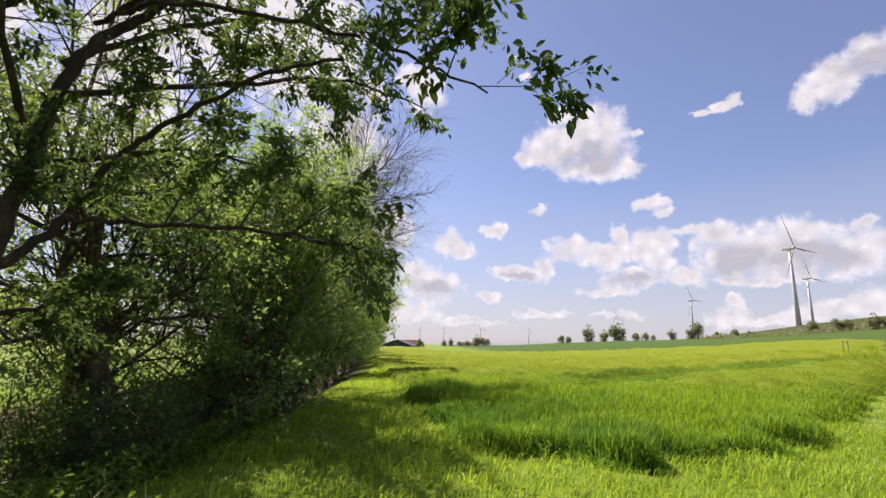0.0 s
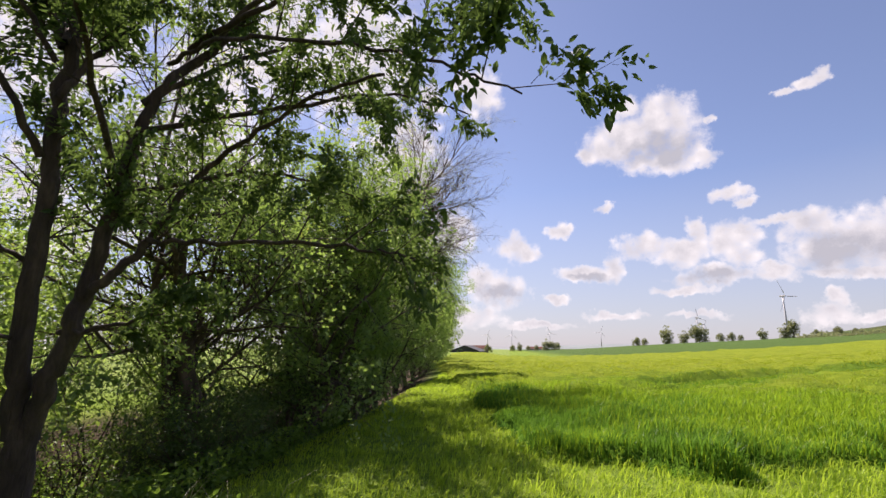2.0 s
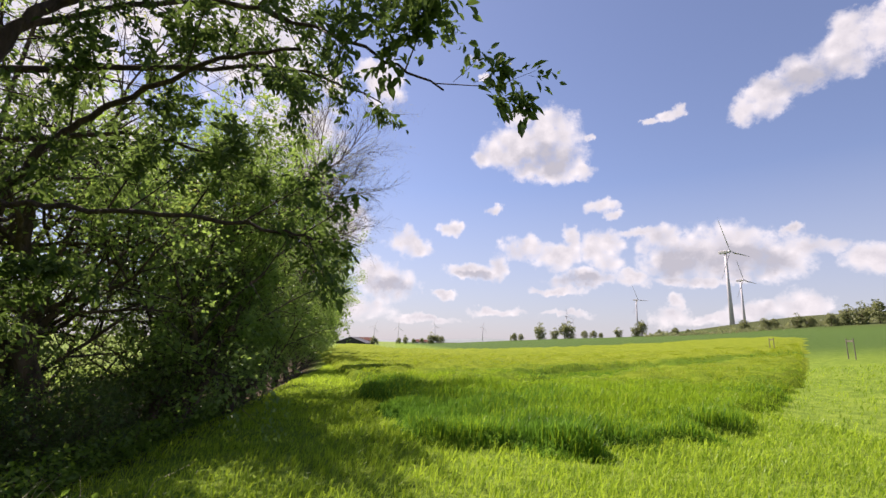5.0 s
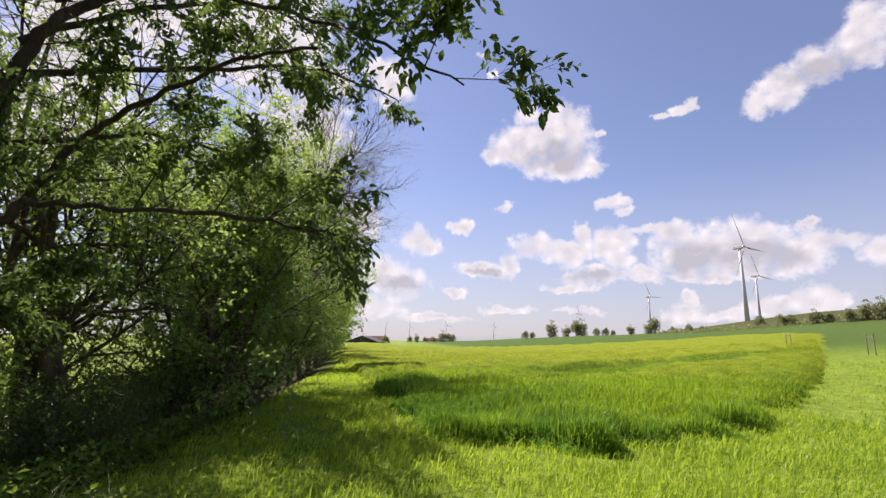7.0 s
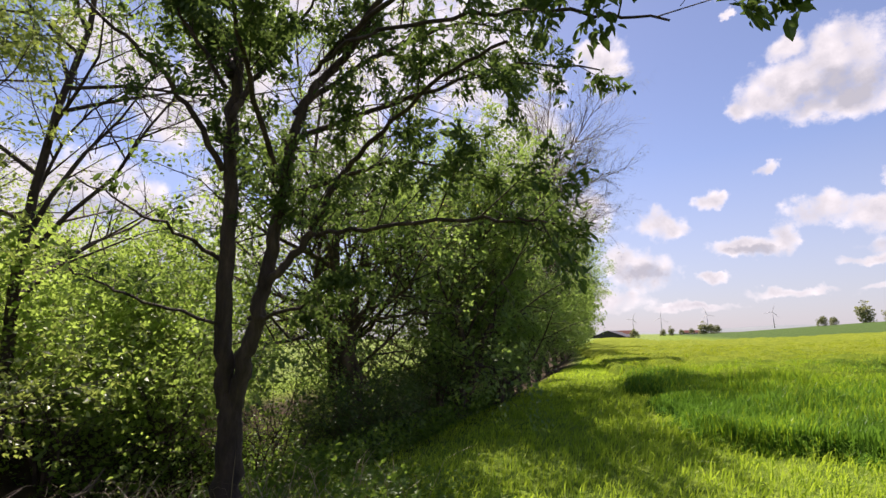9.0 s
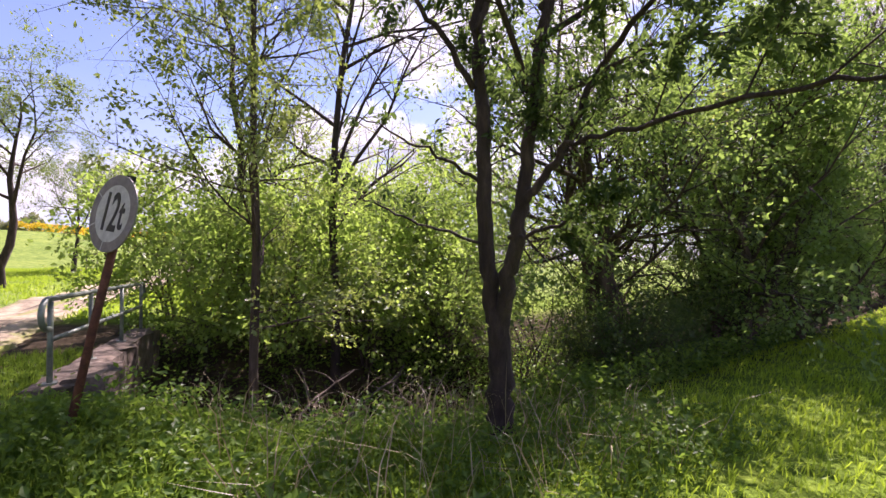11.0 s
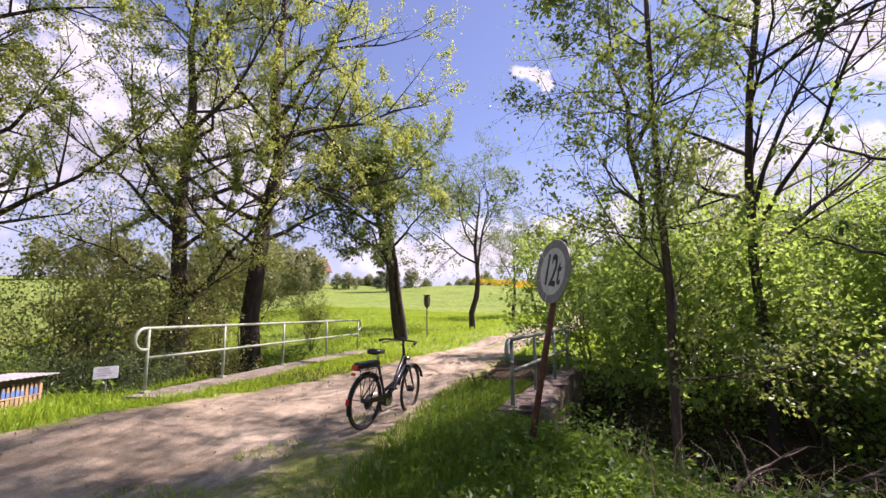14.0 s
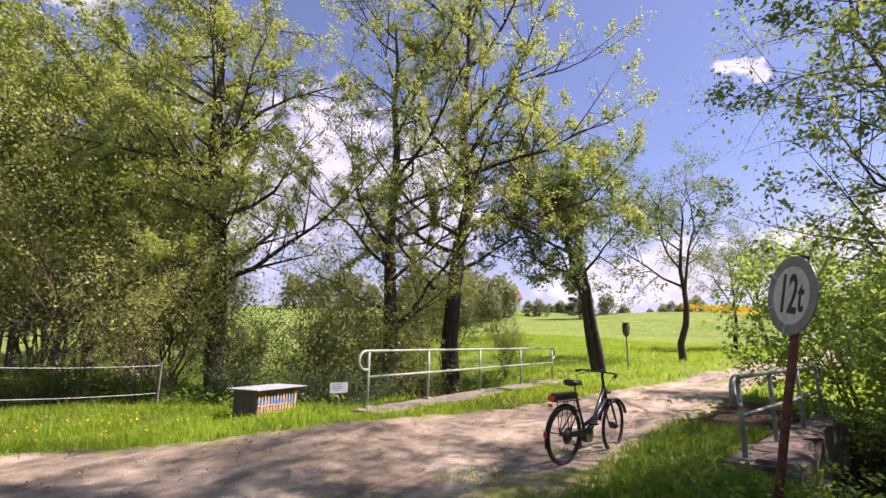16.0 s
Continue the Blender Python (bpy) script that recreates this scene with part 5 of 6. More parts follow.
    tagged(new("nettles", mesh_np("nettles", v, f, NETTLE_SHADED)), "leafy nettles and herbs on the creek bank", "herbs", kind="stuff")
    x, y = scatter(rng, 9000, -6.6, -3.2, -1.5, 1.8, lambda x, y: rng.random(len(x)) < np.exp(-((x + 4.8) ** 2 / 1.6 + (y - 0.25) ** 2 / 1.2)))
    P = on_land(x, y, 0) + np.stack([0 * x, 0 * x, 0.04 + 0.26 * rng.random(len(x)) * (0.6 + 0.4 * np.sin(4.1 * x) * np.sin(3.7 * y))], 1)
    v, f = leaves_at(rng, P, rng.normal(size=(len(P), 3)) * np.array([1, 1, 0.2]), 0.06, 0.15, 0.62)
    tagged(new("nettles", mesh_np("nettles", v, f, NETTLE_SHADED)), "broad-leaved nettles crowding the mound round the road sign", "herbs", kind="stuff")
    x, y = scatter(rng, 44000, -9.5, -2.6, 4.4, 14, lambda x, y: (creek_distance(x, y) > 0.8) & (x < -2.9 - 0.1 * y))
    P = on_land(x, y, 0) + np.stack([0 * x, 0 * x, 0.5 * rng.random(len(x)) ** 1.3], 1)
    v, f = leaves_at(rng, P, rng.normal(size=(len(P), 3)) * np.array([1, 1, 0.2]), 0.07, 0.1, 0.55)
    tagged(new("undergrowth", mesh_np("undergrowth", v, f, NETTLE_SHADED)), "low leafy undergrowth beneath the hedge trees", "undergrowth", kind="stuff")
    x, y = scatter(rng, 60000, -16, 4, -22, -7.4, lambda x, y: ((q(x, y) < -0.75) | (x < -7.2)) & (creek_distance(x, y) < 7.5) & (np.hypot(x + 6.6, y + 8.4) > 0.9) & (rng.random(len(x)) < 0.35 + 0.65 * S(np.sin(1.3 * x) * np.sin(1.1 * y) + 0.5)))
    P = on_land(x, y, 0) + np.stack([0 * x, 0 * x, 0.42 * rng.random(len(x)) ** 1.3], 1)
    v, f = leaves_at(rng, P, rng.normal(size=(len(P), 3)) * np.array([1, 1, 0.2]), 0.09, 0.1, 0.6)
    tagged(new("undergrowth", mesh_np("undergrowth", v, f, NETTLE_SHADED)), "low dark undergrowth beneath the tall creek trees", "undergrowth", kind="stuff")
    x, y = scatter(rng, 30000, -13, -4.6, 0.2, 8.5, lambda x, y: (creek_distance(x, y) < 2.8) & (rng.random(len(x)) < 0.25 + 0.75 * S(np.sin(2.1 * x) * np.sin(1.7 * y) + 0.4)))
    P = on_land(x, y, 0) + np.stack([0 * x, 0 * x, 0.5 * rng.random(len(x)) ** 1.4], 1)
    v, f = leaves_at(rng, P, rng.normal(size=(len(P), 3)) * np.array([1, 1, 0.2]), 0.075, 0.1, 0.6)
    tagged(new("undergrowth", mesh_np("undergrowth", v, f, NETTLE_SHADED)), "shaded leafy undergrowth in the creek hollow", "undergrowth", kind="stuff")
    x, y = scatter(rng, 700, -7.0, -2.2, 0.6, 4.2)
    blades("dry_stalks", "dry pale stalks of last year's weeds", on_land(x, y), np.full(len(x), 0.6), 0.004, DRY, rng, 0.6, (0.1, 0.0), "dry weeds")


build_grass()


def rape_field():
    """Yellow flower heads of the rape field that shows along the crest of the western hill."""
    rng = np.random.default_rng(23)
    n = 9000
    az, d = np.radians(82 + 16 * rng.random(n)), 100 + 34 * rng.random(n) ** 1.5
    x, y = -np.sin(az) * d, np.cos(az) * d
    P = np.stack([x, y, dry_land(x, y) + 0.5 + 0.75 * rng.random(n)], 1)
    v, f = leaves_at(rng, P, rng.normal(size=(n, 3)), 0.34, 0.0, 0.8)
    tagged(new("rape_field", mesh_np("rape_field", v, f, DANDELION)), "yellow flowering rape field along the hill crest", "crop field", kind="stuff")


rape_field()


# ---------------------------------------------------------------- wind turbines, barn and far things
WHITE_STEEL = surface("white_steel", [(0.3, (0.5, 0.5, 0.51)), (0.7, (0.62, 0.61, 0.61))], 0.05, 0.5, 0, 0.0)
ROOF_DARK = surface("dark_roof", [(0.3, (0.02, 0.022, 0.026)), (0.7, (0.05, 0.052, 0.056))], 0.3, 0.7)
ROOF_RED = surface("red_tiles", [(0.3, (0.18, 0.06, 0.04)), (0.7, (0.28, 0.1, 0.06))], 0.3, 0.8)
PLASTER = surface("pale_plaster", [(0.3, (0.5, 0.48, 0.44)), (0.7, (0.65, 0.63, 0.6))], 0.3, 0.9)


def turbine(az, dist, hub, blade, spin, facing, label="white wind turbine standing beyond the fields"):
    a = radians(az)
    x, y = -math.sin(a) * dist, math.cos(a) * dist
    z = 24 * (1 - math.exp(-max(0.0, x - 18) * 0.08 / 24)) - 1
    ob = thing("wind_turbine", label, "wind turbine", "wind turbines", (x, y, z), az + facing)
    w = hub / 26
    part("tower", bm_tube([(0, 0, 0), (0, 0, hub * 0.5), (0, 0, hub)], [w * 0.78, w * 0.52, w * 0.34], 20), WHITE_STEEL, ob, smooth=True)
    part("nacelle", bm_box(-w * 0.5, -w * 1.0, hub - w * 0.2, w * 0.5, w * 1.9, hub + w * 0.8, w * 0.2), WHITE_STEEL, ob)
    part("hub", bm_tube([(0, -w * 1.0, hub + w * 0.3), (0, -w * 1.5, hub + w * 0.3), (0, -w * 1.9, hub + w * 0.3)], [w * 0.5, w * 0.45, w * 0.12], 12), WHITE_STEEL, ob, smooth=True)
    for k in range(3):
        t = radians(spin + 120 * k)
        bm = bmesh.new()
        rings = []
        for r, c in ((0.02, 0.035), (0.1, 0.04), (0.2, 0.085), (0.5, 0.055), (0.85, 0.028), (1.0, 0.008)):
            c *= blade * 0.7
            th = c * 0.22
            ring = []
            for u, q in ((-0.35, 0), (0.0, th), (0.65, 0), (0.0, -th)):
                p = Vector((u * c, q - w * 1.5, r * blade))
                ring.append(bm.verts.new(Matrix.Translation((0, 0, hub + w * 0.3)) @ Matrix.Rotation(t, 4, "Y") @ p))
            rings.append(ring)
        for a_, b_ in zip(rings[:-1], rings[1:]):
            for i in range(4):
                bm.faces.new((a_[i], a_[(i + 1) % 4], b_[(i + 1) % 4], b_[i]))
        bm.faces.new(rings[-1])
        part("blade", bm, WHITE_STEEL, ob, smooth=True)
    return ob


for args in ((-37.6, 445, 68, 30, -28, 62), (-38.7, 690, 70, 30, -24, 60), (-28.4, 905, 68, 30, -30, 55), (-20.6, 1500, 72, 32, -15, 50), (-21.2, 1900, 70, 32, 30, 50),
             (-10.6, 2500, 70, 36, 20, 0), (-4.8, 2400, 72, 36, -15, 0), (-0.3, 2300, 72, 36, 5, 0), (2.6, 2400, 74, 36, 25, 0), (7.2, 2400, 70, 36, -20, 0), (8.4, 2700, 72, 36, 12, 0), (9.3, 3000, 70, 36, 40, 0)):
    turbine(*args)


# ---------------------------------------------------------------- barn, roofs, far trees and hills
HAZE_HILL = surface("distant_hill", [(0.3, (0.16, 0.2, 0.2)), (0.7, (0.22, 0.26, 0.25))], 0.004, 1.0, 0, 0.0, fine=0.05)


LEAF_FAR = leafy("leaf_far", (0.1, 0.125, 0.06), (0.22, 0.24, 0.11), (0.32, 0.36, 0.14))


def gabled(name, label, az, dist, length, width, eaves, ridge, roof, turn=0.0, dz=0.0, wall=PLASTER):
    a = radians(az)
    x, y = -math.sin(a) * dist, math.cos(a) * dist
    ob = thing(name, label, "building", "", (x, y, float(dry_land(x, y)) + dz), az + turn)
    bm = bmesh.new()
    outline = [(-width / 2, -0.5), (width / 2, -0.5), (width / 2, eaves), (0, ridge - 0.05), (-width / 2, eaves)]
    ends = [[bm.verts.new((u, p, q)) for p, q in outline] for u in (-length / 2, length / 2)]
    for i in range(5):
        bm.faces.new((ends[0][i], ends[0][(i + 1) % 5], ends[1][(i + 1) % 5], ends[1][i]))
    bm.faces.new(ends[0][::-1])
    bm.faces.new(ends[1])
    part("wall", bm, wall, ob)
    bm = bmesh.new()
    o, t = 0.5, 0.25
    prof = [(-width / 2 - o, eaves - 0.2), (0, ridge), (width / 2 + o, eaves - 0.2), (width / 2 + o, eaves - 0.2 + t), (0, ridge + t), (-width / 2 - o, eaves - 0.2 + t)]
    A = [bm.verts.new((-length / 2 - o, p, q)) for p, q in prof]
    B = [bm.verts.new((length / 2 + o, p, q)) for p, q in prof]
    for i in range(6):
        bm.faces.new((A[i], A[(i + 1) % 6], B[(i + 1) % 6], B[i]))
    for r in (A[::-1], B):
        bm.faces.new((r[0], r[1], r[4], r[5]))
        bm.faces.new((r[1], r[2], r[3], r[4]))
    part("roof", bm, roof, ob)
    for k in range(3):
        u = (k - 1) * length / 3
        part("window", bm_box(u - 0.9, -width / 2 - 0.06, eaves * 0.35, u + 0.9, -width / 2 + 0.04, eaves * 0.7), ROOF_DARK, ob)
    return ob


gabled("barn", "long barn with dark low-pitched roof at the field's end", 4.9, 246, 20, 15, 1.4, 4.2, ROOF_DARK, 78, -0.9, ROOF_DARK)
for az, d in ((3.3, 640), (3.9, 660), (-2.6, 900), (-3.6, 950)):
    gabled("farmhouse", "distant farmhouse with red tiled roof", az, d, 14, 9, 3.5, 7.5, ROOF_RED, 20, -1)
gabled("farmhouse", "red-roofed farmhouse on the hill behind the trees", 119.6, 128, 16, 9, 3.0, 6.8, ROOF_RED, 15, -0.5)


def far_trees():
    """Small trees, shrubs and copses far away on the ridge and behind the meadow."""
    rng = np.random.default_rng(200)

    def proto(kind):
        """A small far-off tree about its foot: trunk, a few limbs and a lumpy round crown, one metre high."""
        ob = thing("distant_tree", ("distant broadleaf tree in young leaf", "distant rounded bush on the green ridge", "distant tall tree with an open spring crown")[kind], "tree", "distant trees")
        low, wide = ((0.12, 0.4), (0.02, 0.66), (0.16, 0.34))[kind]
        wood = [(np.array([(0, 0, -0.04), (0.01, 0, 0.35), (0.02, 0.01, 0.8)]), np.array([0.03, 0.022, 0.006]), 0)]
        for k in range(9):
            a, z = k * 2.4, low + 0.08 + 0.05 * k
            wood.append((np.array([(0.01, 0, z), (math.cos(a) * wide * 0.35, math.sin(a) * wide * 0.35, z + 0.12), (math.cos(a) * wide * 0.7, math.sin(a) * wide * 0.7, z + 0.2)]), np.array([0.014, 0.009, 0.003]), 1))
        child(new("trunk", wood_mesh("trunk", wood, (0,), BARK, rng)), ob)
        tagged(child(new("branchwork", wood_mesh("branchwork", wood, (1,), BARK, rng)), ob), kind="stuff")
        lumps, n = (16, 22, 20)[kind], (900, 1500, 800)[kind]
        t = rng.random(lumps)
        prof = wide * np.sqrt(np.clip(1 - (2 * t - 0.85) ** 2, 0.05, 1)) * 0.72
        a = rng.random(lumps) * 6.283
        c = np.stack([prof * np.cos(a) * rng.random(lumps) ** 0.5, prof * np.sin(a) * rng.random(lumps) ** 0.5, low + (0.9 - low) * t], 1)
        pick = rng.integers(0, lumps, n)
        d = rng.normal(size=(n, 3))
        d /= np.linalg.norm(d, axis=1)[:, None]
        P = c[pick] + d * (0.16 * rng.random((n, 1)) ** 0.4)
        v, f = leaves_at(rng, P, d, 0.075, 0.1, 0.8)
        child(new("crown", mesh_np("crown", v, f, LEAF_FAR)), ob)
        return ob
    made = {}

    def put(kind, az, dist, height, dz=0.0, turn=0.0):
        a = radians(az)
        x, y = -math.sin(a) * dist, math.cos(a) * dist
        place = pose(x, y, float(dry_land(x, y)) + dz, 0, 0, turn)
        if kind in made:
            return copy_thing(made[kind], place @ Matrix.Scale(height / made[kind].scale.z, 4))
        made[kind] = proto(kind)
        made[kind].matrix_basis = place @ Matrix.Scale(height, 4)
    for az, d, h, k in ((-14.4, 330, 7, 1), (-15.2, 335, 6, 1), (-17.5, 360, 13, 0), (-19.2, 360, 9, 0), (-20.3, 365, 12, 2), (-20.9, 365, 13, 0), (-22.6, 350, 7, 1), (-23.6, 350, 7, 1), (-24.4, 350, 5, 1),
                        (-26.3, 380, 8, 0), (-28.2, 380, 10, 0), (-28.8, 380, 12, 2), (-30.6, 360, 6, 1), (-32.2, 360, 7, 1), (-33.4, 360, 5, 1), (-38.6, 350, 9, 1), (-40.4, 340, 9, 1), (-41.2, 340, 8, 1), (-43.0, 330, 9, 0), (-44.0, 330, 8, 1),
                        (-45.6, 320, 9, 1), (-46.8, 320, 11, 0), (-47.8, 315, 12, 0), (-49, 310, 12, 2), (-51, 310, 11, 0), (-53, 300, 12, 0),
                        (8.6, 300, 12, 0), (8.0, 310, 11, 1), (7.4, 300, 9, 1), (9.4, 320, 12, 2), (2.6, 240, 5.5, 1), (-0.4, 420, 7, 1), (-1.2, 430, 8, 0), (-4.3, 400, 10, 0), (-5.0, 400, 9, 1), (-5.6, 405, 8, 1), (-2.2, 700, 9, 1), (-3.2, 700, 10, 1)):
        put(k, az, d, h * (0.8 if k == 1 else 1.0), -0.5, az * 77)
    rng = np.random.default_rng(4)
    for i in range(14):
        az = 113 + 55 * rng.random()
        put(int(rng.integers(0, 3)), az, 95 + 55 * rng.random() + (25 if az < 100 else 0), 5 + 8 * rng.random(), -0.4, rng.random() * 360)
    for i in range(30):
        az = 42 + 44 * rng.random()
        put(int(rng.integers(0, 3)), az, 55 + 80 * rng.random(), 4 + 6 * rng.random(), -0.4, rng.random() * 360)
    for i in range(26):
        put(1, 93 + 20 * rng.random(), 100 + 30 * rng.random(), 1.8 + 2.2 * rng.random() ** 2, -0.9, rng.random() * 360)
    for i in range(12):
        put(1 if i % 3 else 2, 117 + 12 * rng.random(), 78 + 30 * rng.random(), 4.5 + 3.5 * rng.random(), -0.4, rng.random() * 360)
    for az, d, h, k in ((108.2, 96, 5, 0), (113.3, 90, 3.4, 1), (114.6, 92, 3, 1), (117.6, 84, 8, 0), (118.5, 88, 7, 1), (105.6, 92, 4, 1), (119, 75, 5, 1), (123, 66, 6, 1), (126, 70, 6, 1), (130, 72, 7, 0), (62, 26, 6, 2), (58, 28, 6.5, 0), (70, 24, 5, 2), (66, 30, 7, 1)):
        put(k, az, d, h, -0.3, az * 31)


far_trees()


def ridge_hedge():
    """A long low hedge with bushes along the ridge of the hill."""
    rng = np.random.default_rng(17)
    n = 6000
    az = np.radians(-54 + 25 * rng.random(n))
    d = 340 + 8 * rng.normal(size=n)
    x, y = -np.sin(az) * d, np.cos(az) * d
    top = 0.4 + 2.2 * np.abs(np.sin(az * 61) * np.sin(az * 143 + 1)) + 1.2 * np.sin(az * 300) ** 2
    P = np.stack([x, y, dry_land(x, y) + top * rng.random(n)], 1)
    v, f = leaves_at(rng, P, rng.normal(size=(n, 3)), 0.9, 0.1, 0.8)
    tagged(new("ridge_hedge", mesh_np("ridge_hedge", v, f, LEAF_FAR)), "low hedge along the crest of the hill", "hedge", kind="stuff")


ridge_hedge()


def far_hills():
    n = 400
    a = np.linspace(0, 2 * np.pi, n, endpoint=False)
    h = 26 + 16 * np.sin(a * 5 + 1) + 13 * np.sin(a * 11 + 0.4) + 8 * np.sin(a * 23) + 4 * np.sin(a * 47)
    r = 4200
    rings = [np.stack([np.cos(a) * q, np.sin(a) * q, z], 1) for q, z in ((r - 500, 0 * h - 5), (r - 220, h * 0.6), (r, h), (r + 60, h * 0.9))]
    V = np.concatenate(rings)
    f = np.concatenate([np.stack([np.arange(n) + k * n, (np.arange(n) + 1) % n + k * n, (np.arange(n) + 1) % n + (k + 1) * n, np.arange(n) + (k + 1) * n], 1) for k in range(3)])
    tagged(new("backdrop", mesh_np("backdrop", V, f, HAZE_HILL, True)), "low blue-green hills along the horizon", "hills", kind="structure")


far_hills()


# ---------------------------------------------------------------- bridge, railings and road sign
CONCRETE = surface("concrete", [(0.28, (0.09, 0.074, 0.054)), (0.52, (0.22, 0.188, 0.142)), (0.8, (0.34, 0.3, 0.24))], 5, 0.9, 0, 0.7, 0.02, 40)
STAINED = surface("stained_concrete", [(0.28, (0.045, 0.033, 0.024)), (0.52, (0.14, 0.108, 0.08)), (0.8, (0.26, 0.21, 0.16))], 6, 0.95, 0, 0.8, 0.02, 40)
RAIL_PAINT = surface("rail_paint", [(0.3, (0.17, 0.2, 0.135)), (0.5, (0.28, 0.33, 0.23)), (0.75, (0.38, 0.43, 0.31))], 9, 0.5, 0.1, 0.25, 0.004, 60)
RAIL_WORN = surface("rail_worn", [(0.3, (0.1, 0.12, 0.1)), (0.55, (0.2, 0.24, 0.2)), (0.8, (0.3, 0.34, 0.3))], 9, 0.5, 0.2, 0.3, 0.004, 60)
RUST = surface("rust", [(0.3, (0.06, 0.025, 0.016)), (0.55, (0.15, 0.055, 0.035)), (0.8, (0.28, 0.12, 0.08))], 14, 0.85, 0.2, 0.6, 0.006, 70)
SIGN_FACE = surface("sign_face", [(0.3, (0.45, 0.45, 0.44)), (0.6, (0.64, 0.64, 0.62)), (0.8, (0.7, 0.7, 0.68))], 12, 0.5, 0, 0.1, 0.003, 90)
SIGN_RIM = surface("sign_rim", [(0.3, (0.17, 0.15, 0.15)), (0.6, (0.27, 0.24, 0.24)), (0.8, (0.34, 0.31, 0.31))], 10, 0.55, 0, 0.1, 0.003, 90)
SIGN_BACK = surface("sign_back", [(0.3, (0.2, 0.2, 0.2)), (0.7, (0.35, 0.35, 0.35))], 12, 0.5, 0.6)
BLACK = surface("black_paint", [(0.3, (0.008, 0.008, 0.009)), (0.7, (0.022, 0.022, 0.024))], 10, 0.4, 0, 0.0)


def rough_slab(name, outline, z0, z1, seed, chip=0.03, cell=0.3, mat=None):
    """A concrete strip along an outline's long axis, with chipped, uneven edges."""
    rng = np.random.default_rng(seed)
    (ax, ay), (bx, by), w = outline
    a, b = np.array([ax, ay]), np.array([bx, by])
    L = np.linalg.norm(b - a)
    u = (b - a) / L
    s = np.array([-u[1], u[0]])
    n = max(3, int(L / cell))
    vs = []
    for i in range(n + 1):
        p = a + u * L * i / n
        o = rng.normal(size=4) * chip
        for sx, z, e in ((-w / 2, z0, 0), (-w / 2, z1 - 0.03, o[0]), (-w / 2 + 0.04, z1, o[1]), (w / 2 - 0.04, z1, o[2]), (w / 2, z1 - 0.03, o[3]), (w / 2, z0, 0)):
            q = p + s * (sx + e)
            vs.append((q[0], q[1], z + (rng.normal() * chip * 0.3 if z > z0 else 0)))
    f = [(i * 6 + j, i * 6 + (j + 1) % 6, (i + 1) * 6 + (j + 1) % 6, (i + 1) * 6 + j) for i in range(n) for j in range(6)]
    caps = [tuple(range(6))[::-1], tuple(n * 6 + j for j in range(6))]
    me = bpy.data.meshes.new(name)
    me.from_pydata(vs, [], f + caps)
    me.materials.append(mat or CONCRETE)
    return new(name, me)


def bridge():
    ob = thing("bridge", "low concrete bridge carrying the gravel track over the creek", "bridge", kind="structure")
    child(rough_slab("deck", ((-7.6, -2.95), (-12.5, -2.6), 5.4), -0.35, 0.22, 1, 0.0, 1.0), ob)
    child(rough_slab("kerb", ((-6.15, -5.78), (-15.2, -5.78), 0.62), -1.6, 0.40, 2, 0.012), ob)
    child(rough_slab("kerb", ((-6.1, -0.42), (-10.4, 0.52), 0.42), -1.7, 0.42, 3, 0.03, 0.3, STAINED), ob)
    child(rough_slab("abutment", ((-6.15, -0.14), (-7.0, 0.05), 0.34), -0.9, 0.46, 4, 0.02, 0.3, STAINED), ob)
    child(rough_slab("abutment", ((-6.6, -5.9), (-8.2, -5.95), 0.4), -1.2, 0.2, 5, 0.02), ob)


bridge()


def railing(label, posts, mat, top, mid, r=0.027):
    """A tubular railing: posts, a handrail that curls round at its ends, and a middle rail."""
    ob = thing("railing", label, "railing", "railings of the bridge")
    P = [Vector(p) for p in posts]
    for p in P:
        part("post", bm_tube([p - Vector((0, 0, 0.15)), p + Vector((0, 0, top * 0.5)), p + Vector((0, 0, top))], r * 0.92, 10), mat, ob, smooth=True)
        part("base_plate", bm_box(p.x - 0.06, p.y - 0.06, p.z - 0.02, p.x + 0.06, p.y + 0.06, p.z + 0.012, 0.004), mat, ob)
    line = [p + Vector((0, 0, top)) for p in P]

    def curl(p, way):
        w = way.normalized()
        out = []
        rad = (top - mid) * 0.36
        for k in range(9):
            t = radians(90 - 180 * k / 8)
            out.append(p + w * (0.08 + rad * math.cos(t)) + Vector((0, 0, top - rad + rad * math.sin(t))))
        out.append(p + Vector((0, 0, top - 2 * rad)))
        return out
    a = curl(P[0], P[0] - P[1])
    b = curl(P[-1], P[-1] - P[-2])
    part("handrail", bm_tube([*a[::-1], *line, *b], r, 10), mat, ob, smooth=True)
    part("middle_rail", bm_tube([p + Vector((0, 0, mid)) for p in P], r * 0.9, 10), mat, ob, smooth=True)
    return ob


railing("pale green painted tubular railing along the far kerb", [(-6.45, -5.97, 0.42), (-8.2, -5.95, 0.42), (-10.3, -5.95, 0.42), (-12.55, -5.95, 0.42), (-14.8, -5.93, 0.42)], RAIL_PAINT, 0.95, 0.5)
railing("weathered grey-green tubular railing beside the road sign", [(-6.28, -0.40, 0.42), (-7.5, -0.13, 0.42), (-8.9, 0.19, 0.42), (-10.2, 0.48, 0.42)], RAIL_WORN, 0.82, 0.42)


